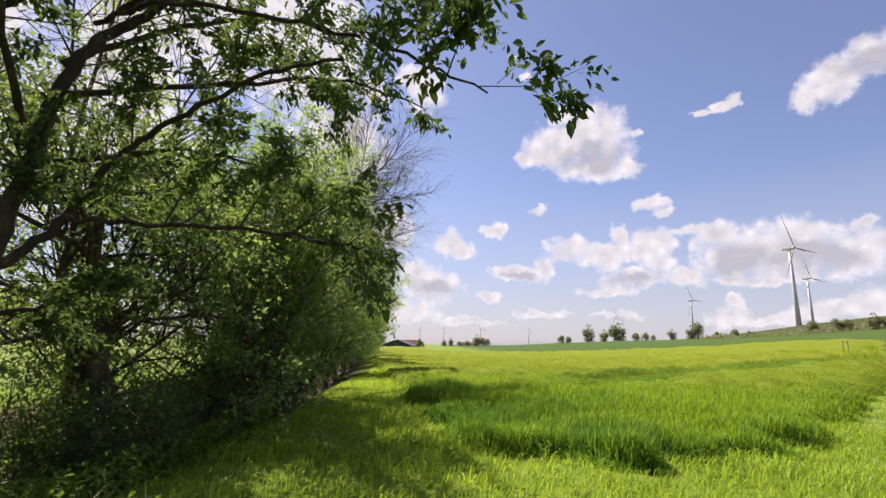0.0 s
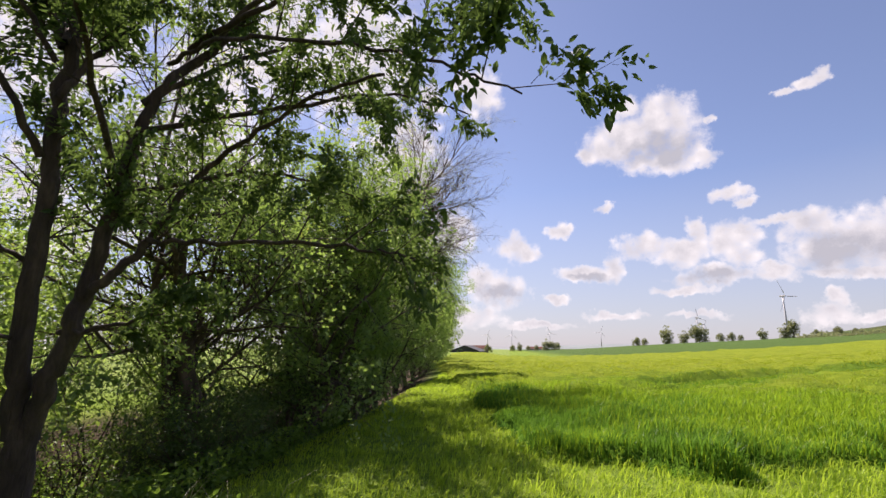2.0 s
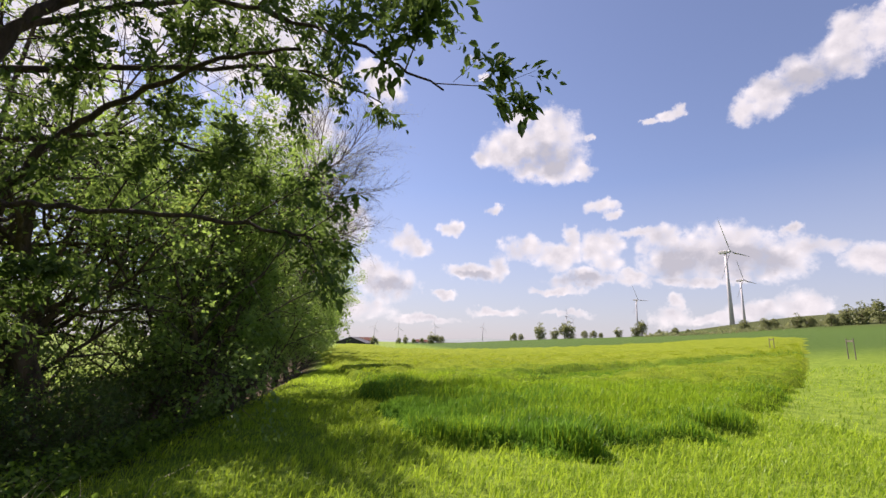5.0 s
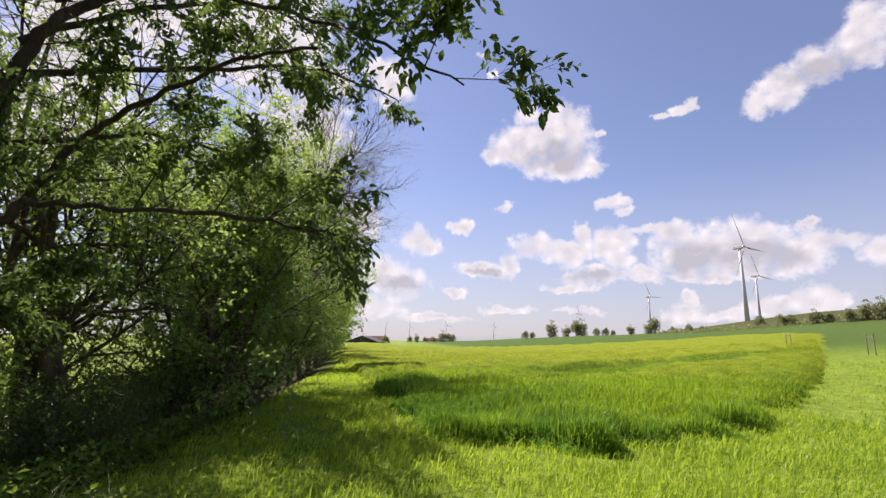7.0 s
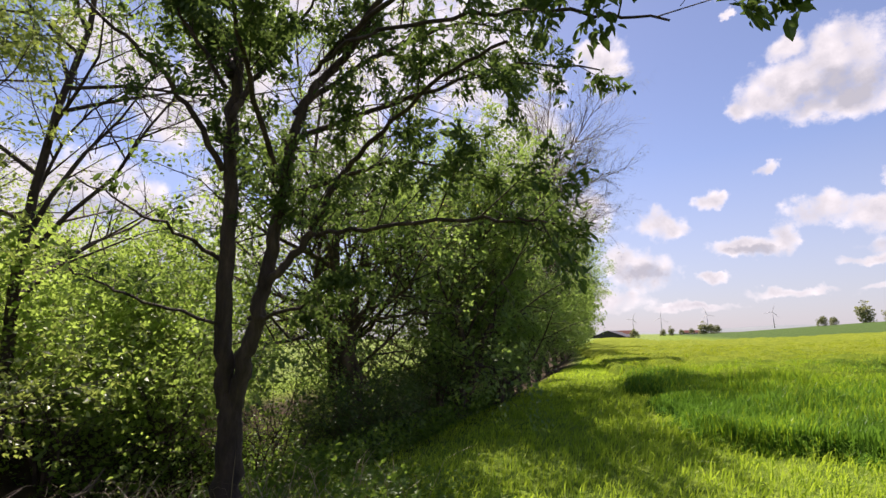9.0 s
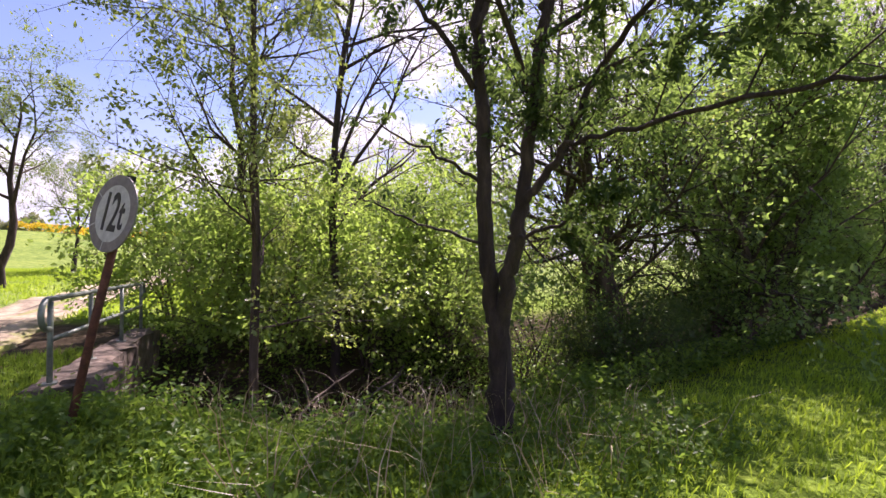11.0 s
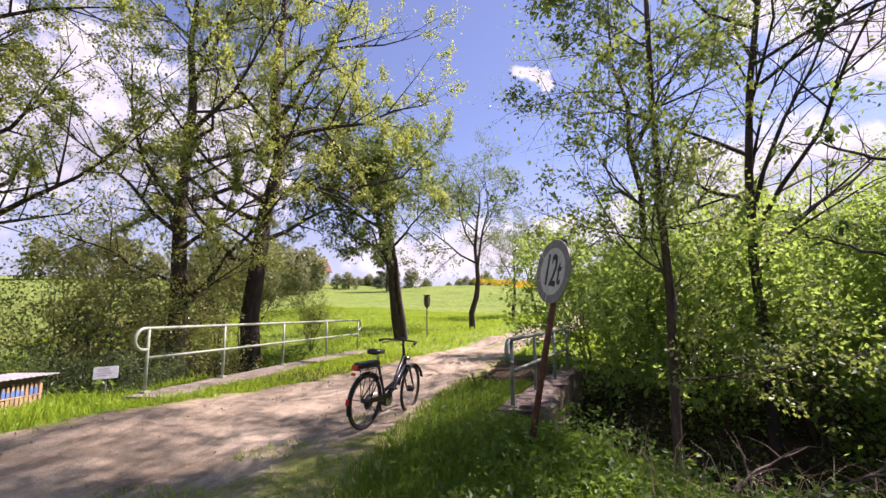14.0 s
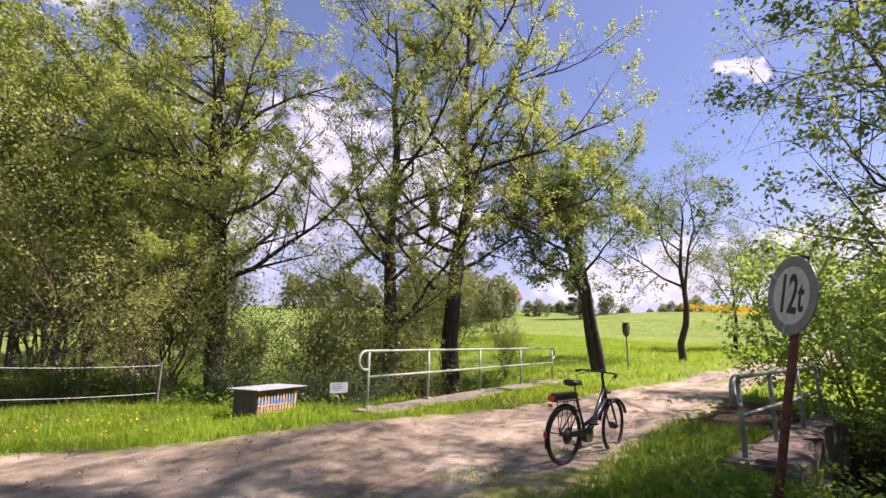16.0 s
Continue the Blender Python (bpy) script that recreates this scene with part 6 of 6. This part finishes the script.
def text_mesh(body, size, mat, depth=0.002, squeeze=0.62):
    cu = bpy.data.curves.new("lettering", "FONT")
    cu.body, cu.size, cu.extrude, cu.align_x, cu.align_y, cu.resolution_u = body, size, depth, "CENTER", "CENTER", 4
    cu.offset = 0.006
    tmp = bpy.data.objects.new("lettering", cu)
    scene.collection.objects.link(tmp)
    bpy.context.view_layer.update()
    me = bpy.data.meshes.new_from_object(tmp.evaluated_get(bpy.context.evaluated_depsgraph_get()))
    bpy.data.objects.remove(tmp)
    me.transform(Matrix.Diagonal((squeeze, 1, 1, 1)))
    me.materials.clear()
    me.materials.append(mat)
    return me


def disc_bm(r0, r1, z0, z1, k=48):
    """A flat ring or disc about z."""
    bm = bmesh.new()
    rings = []
    for r, z in ((r1, z0), (r1, z1), (max(r0, 1e-4), z1), (max(r0, 1e-4), z0)):
        rings.append([bm.verts.new((r * math.cos(2 * math.pi * i / k), r * math.sin(2 * math.pi * i / k), z)) for i in range(k)])
    for q in range(4):
        A, B = rings[q], rings[(q + 1) % 4]
        for i in range(k):
            bm.faces.new((A[i], A[(i + 1) % k], B[(i + 1) % k], B[i]))
    return bm


def road_sign():
    foot_, c = Vector((-4.88, -0.225, 0.05)), Vector((-4.70, 0.13, 1.946))
    ob = thing("road_sign", "leaning round weight-limit sign, weathered grey rim, on a rusty pole", "road sign", "", tuple(foot_))
    axis = Vector((-4.72, 0.213, 2.25)) - foot_
    axis = axis.normalized()
    nrm = Vector((0.46, -0.89, 0.0))
    nrm = (nrm - axis * nrm.dot(axis)).normalized()
    part("pole", bm_tube([(0, 0, -0.1), tuple(axis * 1.1), tuple(axis * 2.22)], 0.03, 14), RUST, ob, smooth=True)
    face = Matrix((axis.cross(nrm), axis, nrm)).transposed().to_4x4()
    face.translation = c - foot_ + nrm * 0.035
    bm = disc_bm(0, 0.3, -0.004, 0.004)
    plate = part("plate", bm, SIGN_BACK, ob, "grey metal sign plate")
    plate.matrix_basis = face
    for nm, r0, r1, m_, lab in (("rim", 0.222, 0.3, SIGN_RIM, "faded greyish red rim"), ("face", 0, 0.224, SIGN_FACE, "dirty white sign face")):
        part(nm, disc_bm(r0, r1, 0.0045, 0.0075 if nm == "rim" else 0.0065), m_, plate, lab)
    for ch, x, sz in (("12", -0.03, 0.42), ("t", 0.125, 0.34)):
        t = new("lettering", text_mesh(ch, sz, BLACK, 0.002, 0.56))
        t.parent = plate
        t.matrix_basis = pose(x, -0.005, 0.0085)
        t["label"] = "black lettering " + ch
    for a_ in (150, 205, 262):
        q = radians(a_)
        bm = bm_box(0.222, -0.004, 0.0072, 0.298, 0.004, 0.0085)
        o = part("scratch", bm, SIGN_FACE, plate)
        o.matrix_basis = pose(0, 0, 0, 0, 0, a_)
    for s_ in (-0.12, 0.14):
        o = part("clamp", bm_tube([(0, s_ - 0.02, -0.036), (0, s_ + 0.02, -0.036)], 0.036, 12), SIGN_BACK, plate)
    part("cap", bm_tube([tuple(axis * 2.21), tuple(axis * 2.25)], 0.034, 12), BLACK, ob)


road_sign()


# ---------------------------------------------------------------- bicycle
RUBBER = surface("rubber", [(0.3, (0.012, 0.011, 0.011)), (0.7, (0.035, 0.032, 0.03))], 20, 0.85)
ALU = surface("aluminium", [(0.3, (0.35, 0.35, 0.36)), (0.7, (0.5, 0.5, 0.51))], 20, 0.35, 0.9, 0.0)
FRAME_PAINT = surface("frame_paint", [(0.3, (0.02, 0.022, 0.026)), (0.7, (0.045, 0.048, 0.055))], 6, 0.3, 0.3, 0.0)
SILVER_PAINT = surface("silver_paint", [(0.3, (0.06, 0.066, 0.075)), (0.7, (0.11, 0.12, 0.13))], 6, 0.3, 0.5, 0.0)
RED_LENS = surface("red_lens", [(0.3, (0.5, 0.02, 0.015)), (0.7, (0.7, 0.04, 0.03))], 20, 0.2, 0, 0.0)


def ring_bm(R, r, k=40, j=8, squash=1.0):
    bm = bmesh.new()
    v = [[bm.verts.new(((R + r * math.cos(2 * math.pi * b / j)) * math.cos(2 * math.pi * a_ / k), r * squash * math.sin(2 * math.pi * b / j), (R + r * math.cos(2 * math.pi * b / j)) * math.sin(2 * math.pi * a_ / k))) for b in range(j)] for a_ in range(k)]
    for a_ in range(k):
        for b in range(j):
            bm.faces.new((v[a_][b], v[a_][(b + 1) % j], v[(a_ + 1) % k][(b + 1) % j], v[(a_ + 1) % k][b]))
    return bm


def wheel(parent, at, rear, turn=0.0):
    w = child(new("wheel"), parent)
    w.matrix_basis = pose(*at, 0, 0, turn)
    part("tyre", ring_bm(0.33, 0.021), RUBBER, w, "black rubber tyre", True)
    part("rim", ring_bm(0.303, 0.011, 40, 6, 1.3), BLACK, w, "black rim", True)
    hub_r = 0.1 if rear else 0.03
    part("hub", bm_tube([(0, -0.055, 0), (0, 0.055, 0)], 0.03, 14), BLACK, w, smooth=True)
    if rear:
        part("cassette", bm_tube([(0, -0.085, 0), (0, -0.05, 0)], [0.05, hub_r], 20), BLACK, w, "black gear cassette")
    else:
        part("hub_dynamo", bm_tube([(0, -0.04, 0), (0, 0.04, 0)], 0.045, 16), BLACK, w)
    n = 24
    for k in range(n):
        t, t2 = 2 * math.pi * k / n, 2 * math.pi * (k + (1.6 if k % 2 else -1.6)) / n
        s = 0.03 if k % 4 < 2 else -0.03
        part("spoke", bm_tube([(0.028 * math.cos(t2), s, 0.028 * math.sin(t2)), (0.298 * math.cos(t), 0, 0.298 * math.sin(t))], 0.0013, 4), ALU, w)
    return w


def arc(cx, cz, R, a0, a1, n=18):
    return [(cx + R * math.cos(radians(a0 + (a1 - a0) * i / n)), 0, cz + R * math.sin(radians(a0 + (a1 - a0) * i / n))) for i in range(n + 1)]


def mudguard_bm(cx, cz, R, a0, a1, half=0.026):
    bm = bmesh.new()
    rows = []
    for x, _, z in arc(cx, cz, R, a0, a1, 22):
        d = Vector((x - cx, 0, z - cz)).normalized()
        rows.append([bm.verts.new((x + d.x * o, y, z + d.z * o)) for y, o in ((-half, -0.012), (-half * 0.5, 0), (half * 0.5, 0), (half, -0.012))])
    for A, B in zip(rows[:-1], rows[1:]):
        for i in range(3):
            bm.faces.new((A[i], A[i + 1], B[i + 1], B[i]))
    bmesh.ops.solidify(bm, geom=bm.faces[:], thickness=0.003)
    return bm


def bicycle(at, heading, lean, size):
    """A step-through electric bicycle on its kickstand; x ahead, z up, the rear tyre's foot at the origin."""
    ob = new("bicycle")
    tagged(ob, "black step-through electric bicycle parked on its kickstand", "bicycle")
    ob.matrix_basis = pose(*at, 0, 0, heading) @ pose(0, 0, 0, lean, 0, 0) @ Matrix.Scale(size, 4)
    R = 0.351
    ax, wb = Vector((0, 0, R)), 1.13
    bb, seat, head_lo, head_hi = Vector((0.46, 0, 0.30)), Vector((0.24, 0, 0.78)), Vector((0.93, 0, 0.72)), Vector((0.88, 0, 0.88))
    wheel(ob, ax, True)
    wheel(ob, (wb, 0, R), False, 8)
    part("down_tube", bm_tube([head_lo, head_lo + (bb - head_lo) * 0.5 + Vector((-0.03, 0, -0.06)), bb], [0.03, 0.036, 0.038], 12), SILVER_PAINT, ob, "silver-grey down tube", True)
    part("top_tube", bm_tube([head_hi - Vector((0, 0, 0.03)), Vector((0.66, 0, 0.50)), bb + Vector((-0.04, 0, 0.12))], 0.024, 10), FRAME_PAINT, ob, smooth=True)
    part("seat_tube", bm_tube([bb, seat], 0.019, 12), FRAME_PAINT, ob, smooth=True)
    part("head_tube", bm_tube([head_lo, head_hi], 0.026, 12), FRAME_PAINT, ob, smooth=True)
    part("seat_post", bm_tube([seat, seat + Vector((-0.05, 0, 0.16))], 0.014, 10), ALU, ob, smooth=True)
    for s in (-1, 1):
        y = 0.062 * s
        part("chain_stay", bm_tube([bb + Vector((-0.03, y * 0.6, 0)), ax + Vector((0, y, 0))], 0.011, 8), FRAME_PAINT, ob, smooth=True)
        part("seat_stay", bm_tube([Vector((0.27, y * 0.4, 0.66)), ax + Vector((0, y, 0))], 0.009, 8), FRAME_PAINT, ob, smooth=True)
        part("fork_leg", bm_tube([head_lo + Vector((0.02, y, -0.02)), Vector((wb - 0.06, y, R + 0.12)), Vector((wb, y, R))], [0.017, 0.015, 0.01], 8), FRAME_PAINT, ob, smooth=True)
        part("rack_strut", bm_tube([ax + Vector((0, y * 1.1, 0)), Vector((-0.06, y * 1.2, 0.76))], 0.006, 6), BLACK, ob)
        part("rack_strut", bm_tube([ax + Vector((0, y * 1.1, 0)), Vector((0.1, y * 1.2, 0.76))], 0.006, 6), BLACK, ob)
        part("rack_rail", bm_tube([(0.22, y * 1.2, 0.765), (-0.24, y * 1.2, 0.765), (-0.27, 0, 0.765)], 0.007, 6), BLACK, ob)
        part("mudguard_stay", bm_tube([ax + Vector((0, y, 0)), (-0.34, y * 0.4, 0.42)], 0.003, 5), BLACK, ob)
        part("grip", bm_tube([(0.74, 0.27 * s, 1.068), (0.655, 0.291 * s, 1.054)], 0.017, 10), RUBBER, ob, smooth=True)
        part("brake_lever", bm_tube([(0.81, 0.21 * s, 1.06), (0.77, 0.245 * s, 1.025), (0.69, 0.265 * s, 1.018)], 0.006, 6), BLACK, ob)
        part("crank", bm_tube([bb + Vector((0, 0.07 * s, 0)), bb + Vector((0.03 * s, 0.085 * s, -0.165 * s))], 0.011, 8), BLACK, ob)
        p = bb + Vector((0.03 * s, 0.13 * s, -0.165 * s))
        part("pedal", bm_box(p.x - 0.045, p.y - 0.045, p.z - 0.012, p.x + 0.045, p.y + 0.045, p.z + 0.012, 0.004), BLACK, ob)
    part("fork_crown", bm_box(0.905, -0.075, 0.685, 0.985, 0.075, 0.725, 0.012), FRAME_PAINT, ob)
    part("stem", bm_tube([head_hi, head_hi + Vector((-0.04, 0, 0.14)), Vector((0.85, 0, 1.06))], [0.02, 0.018, 0.02], 10), BLACK, ob, smooth=True)
    part("handlebar", bm_tube(smooth_line([(0.66, 0.29, 1.055), (0.76, 0.265, 1.07), (0.84, 0.15, 1.07), (0.86, 0, 1.065), (0.84, -0.15, 1.07), (0.76, -0.265, 1.07), (0.66, -0.29, 1.055)], 4).tolist(), 0.011, 10), BLACK, ob, smooth=True)
    part("display", bm_box(0.80, -0.04, 1.085, 0.86, 0.04, 1.105, 0.006), BLACK, ob)
    # saddle: wide at the rear, narrow nose
    bm = bmesh.new()
    rows = []
    for x, w, z in ((-0.13, 0.05, 0.985), (-0.1, 0.095, 1.0), (-0.02, 0.09, 0.995), (0.06, 0.045, 0.985), (0.14, 0.024, 0.98), (0.165, 0.012, 0.975)):
        rows.append([bm.verts.new((0.19 + x, w * u, z - d)) for u, d in ((-1, 0.055), (-1, 0.02), (-0.5, 0), (0.5, 0), (1, 0.02), (1, 0.055))])
    for A, B in zip(rows[:-1], rows[1:]):
        for i in range(6):
            bm.faces.new((A[i], A[(i + 1) % 6], B[(i + 1) % 6], B[i]))
    bm.faces.new(rows[0][::-1])
    bm.faces.new(rows[-1])
    part("saddle", bm, BLACK, ob, "black padded saddle", True)
    part("rack_plate", bm_box(-0.25, -0.06, 0.772, 0.2, 0.06, 0.784, 0.004), BLACK, ob)
    part("battery", bm_box(-0.235, -0.05, 0.787, 0.2, 0.05, 0.85, 0.015), BLACK, ob, "black battery in the luggage rack")
    part("tail_light", bm_box(-0.285, -0.045, 0.765, -0.25, 0.045, 0.825, 0.01), RED_LENS, ob, "red tail light")
    part("reflector", bm_box(-0.30, -0.03, 0.70, -0.285, 0.03, 0.735, 0.004), RED_LENS, ob, "red reflector")
    part("reflector", bm_box(-0.385, -0.02, 0.36, -0.37, 0.02, 0.43, 0.004), RED_LENS, ob, "red reflector on the mudguard")
    part("rear_mudguard", mudguard_bm(0, R, 0.368, 40, 200), BLACK, ob)
    part("front_mudguard", mudguard_bm(wb, R, 0.368, 20, 165), BLACK, ob)
    part("motor", bm_tube([bb + Vector((0, -0.05, 0)), bb + Vector((0, 0.05, 0))], 0.085, 20), BLACK, ob, "black mid motor housing", True)
    part("chain_guard", bm_box(0.05, -0.085, 0.335, 0.5, -0.07, 0.4, 0.006), BLACK, ob)
    part("chainring", bm_tube([bb + Vector((0, -0.068, 0)), bb + Vector((0, -0.062, 0))], 0.08, 24), ALU, ob)
    part("kickstand", bm_tube([(0.42, 0.05, 0.27), (0.44, 0.16, 0.01)], 0.009, 8), BLACK, ob)
    part("front_light", bm_tube([(0.97, 0, 0.80), (1.02, 0, 0.80)], [0.02, 0.03], 12), ALU, ob)
    part("light_bracket", bm_tube([(0.94, 0, 0.73), (0.97, 0, 0.80)], 0.006, 6), BLACK, ob)
    for s in (-1, 1):
        part("cable", bm_tube(smooth_line([(0.79, 0.2 * s, 1.06), (0.93, 0.12 * s, 1.02), (0.95, 0.03 * s, 0.9), (0.92, 0.03 * s, 0.78)], 5).tolist(), 0.004, 5), BLACK, ob)
    return ob


bicycle((-5.78, -2.17, float(dry_land(-5.78, -2.17)) + 0.03), 165.5, 4, 0.955)


# ---------------------------------------------------------------- slatted hut, notice, fence, stakes
SHED_WOOD = surface("shed_wood", [(0.3, (0.05, 0.036, 0.026)), (0.7, (0.13, 0.095, 0.07))], 4, 0.9, 0, 0.4, 0.006, 50, (1, 1, 0.2))
ROOF_SHEET = surface("roof_sheet", [(0.3, (0.42, 0.42, 0.42)), (0.7, (0.62, 0.62, 0.61))], 5, 0.5, 0.3)
SLAT_TAN = surface("slat_tan", [(0.3, (0.34, 0.22, 0.12)), (0.7, (0.5, 0.35, 0.2))], 10, 0.8, 0, 0.3, 0.004, 50, (1, 1, 0.2), 0.3)
SLAT_BLUE = surface("slat_blue", [(0.3, (0.09, 0.2, 0.45)), (0.7, (0.16, 0.3, 0.58))], 10, 0.7, 0, 0.3, 0.004, 50, None, 0.2)
POST_WOOD = surface("post_wood", [(0.3, (0.12, 0.1, 0.08)), (0.7, (0.28, 0.24, 0.2))], 8, 0.9, 0, 0.4, 0.006, 50, (1, 1, 0.2))
BOARD = surface("notice_board", [(0.3, (0.5, 0.5, 0.5)), (0.7, (0.66, 0.66, 0.64))], 20, 0.5)
ROPE = surface("fence_tape", [(0.3, (0.55, 0.55, 0.52)), (0.7, (0.7, 0.7, 0.68))], 20, 0.8)


def hut():
    x, y = -5.98, -7.88
    ob = thing("insect_hotel", "low wooden box with painted slats and a pale sheet roof", "wooden box", "", (x, y, float(land(x, y)) - 0.01), 95)
    ob.scale = (0.88, 0.88, 0.88)
    # local: y runs along the front, +x faces the track
    part("body", bm_box(-0.74, -0.52, -0.05, 0, 0.52, 0.52, 0.008), SHED_WOOD, ob, "dark stained wooden box")
    bm = bmesh.new()
    n = 48
    rows = []
    for i in range(n + 1):
        yy = -0.62 + 1.36 * i / n
        w = 0.006 * math.sin(i * math.pi / 2)
        rows.append([bm.verts.new((px, yy, pz + w)) for px, pz in ((-0.86, 0.53), (0.13, 0.548), (0.13, 0.565), (-0.86, 0.547))])
    for A, B in zip(rows[:-1], rows[1:]):
        for k in range(4):
            bm.faces.new((A[k], A[(k + 1) % 4], B[(k + 1) % 4], B[k]))
    bm.faces.new(rows[0])
    bm.faces.new(rows[-1][::-1])
    part("roof", bm, ROOF_SHEET, ob, "pale corrugated sheet roof")
    rng = random.Random(3)
    for row, (z0, z1) in enumerate(((0.235, 0.43), (0.03, 0.205))):
        for k in range(12):
            y0 = -0.5 + k * 0.08
            t = rng.uniform(-0.02, 0.02)
            bm = bm_box(0.003, y0, z0 + min(t, 0), 0.03, y0 + 0.06, z1 + t, 0.006)
            if row == 0:
                for v in bm.verts:
                    if v.co.z > z1 + t - 0.008:
                        v.co.y = y0 + 0.03 + (v.co.y - y0 - 0.03) * 0.55
            slat = part("slat", bm, SLAT_TAN, ob)
            if row == 0 and k not in (1, 3, 9):
                top = z0 + rng.uniform(0.07, 0.15)
                part("paint_patch", bm_box(0.0305, y0 + 0.002, z0 + 0.004, 0.0325, y0 + 0.058, top, 0.0), SLAT_BLUE, slat, "smeared blue paint")
    part("corner_post", bm_box(-0.03, 0.47, 0.0, 0.034, 0.525, 0.47, 0.006), SLAT_TAN, ob, "pale wooden corner post")
    part("header", bm_box(0.002, -0.52, 0.452, 0.028, 0.52, 0.53, 0.004), SHED_WOOD, ob)
    part("crossbar", bm_box(0.003, -0.51, 0.209, 0.036, 0.465, 0.231, 0.004), SLAT_TAN, ob)


hut()


def notice():
    x, y = -6.75, -7.02
    ob = thing("notice_board", "small tilted white notice on a thin stake", "notice", "", (x, y, 0.1), 36)
    part("stake", bm_tube([(0, 0, -0.75), (0, 0, 0.52)], 0.012, 8), POST_WOOD, ob)
    b = part("board", bm_box(-0.008, -0.17, -0.1, 0.008, 0.17, 0.1, 0.003), BOARD, ob, "whitish weathered board")
    b.matrix_basis = pose(0.03, 0, 0.55, 3, -18, 0)
    for k in range(4):
        part("print_line", bm_box(0.0085, -0.12, 0.055 - k * 0.035, 0.0095, 0.05 + 0.02 * (k % 3), 0.063 - k * 0.035), SIGN_RIM, b)


notice()


def tape_fence():
    ob = thing("tape_fence", "white electric fence tape on short wooden stakes", "fence")
    pts = [(2.2, -13.6), (-0.2, -13.0), (-2.75, -12.35), (-5.45, -11.45)]
    tops = []
    for x, y in pts:
        z = float(land(x, y))
        part("stake", bm_tube([(x, y, z - 0.2), (x, y, z + 1.0)], 0.022, 8), POST_WOOD, ob)
        tops.append(Vector((x, y, z + 0.93)))
    for dz in (0, -0.6):
        line = []
        for A, B in zip(tops[(2 if dz else 0):-1], tops[(3 if dz else 1):]):
            for k in range(8):
                t = k / 8
                line.append(A + (B - A) * t + Vector((0, 0, dz - 0.1 * t * (1 - t) * (B - A).length * 0.4)))
        line.append(tops[-1] + Vector((0, 0, dz)))
        part("tape", bm_tube(line, 0.006, 6), ROPE, ob, "white fence tape")


tape_fence()


def post_box():
    x, y = -20.6, -5.0
    ob = thing("nest_box", "dark nest box on a thin pole beside the track", "nest box", "", foot(x, y))
    part("pole", bm_tube([(0, 0, -0.2), (0, 0, 1.5)], 0.03, 8), POST_WOOD, ob)
    part("box", bm_tube([(0, 0, 1.28), (0, 0, 1.42), (0, 0, 1.72), (0, 0, 1.86)], [0.04, 0.13, 0.16, 0.1], 6), SHED_WOOD, ob)
    part("lid", bm_box(-0.15, -0.15, 1.85, 0.15, 0.15, 1.88, 0.01), SHED_WOOD, ob)


post_box()


def tree_guard(x, y):
    ob = thing("stake_frame", "pale wooden stakes guarding a young tree", "stakes", "", foot(x, y))
    for dx in (-0.28, 0.28):
        part("stake", bm_tube([(0, dx, -0.2), (0, dx, 1.5)], 0.035, 8), POST_WOOD, ob)
    part("crossbar", bm_box(-0.02, -0.3, 1.25, 0.02, 0.3, 1.35, 0.004), POST_WOOD, ob)


tree_guard(-37.5, -1.2)
tree_guard(38, 44)
tree_guard(33, 31)
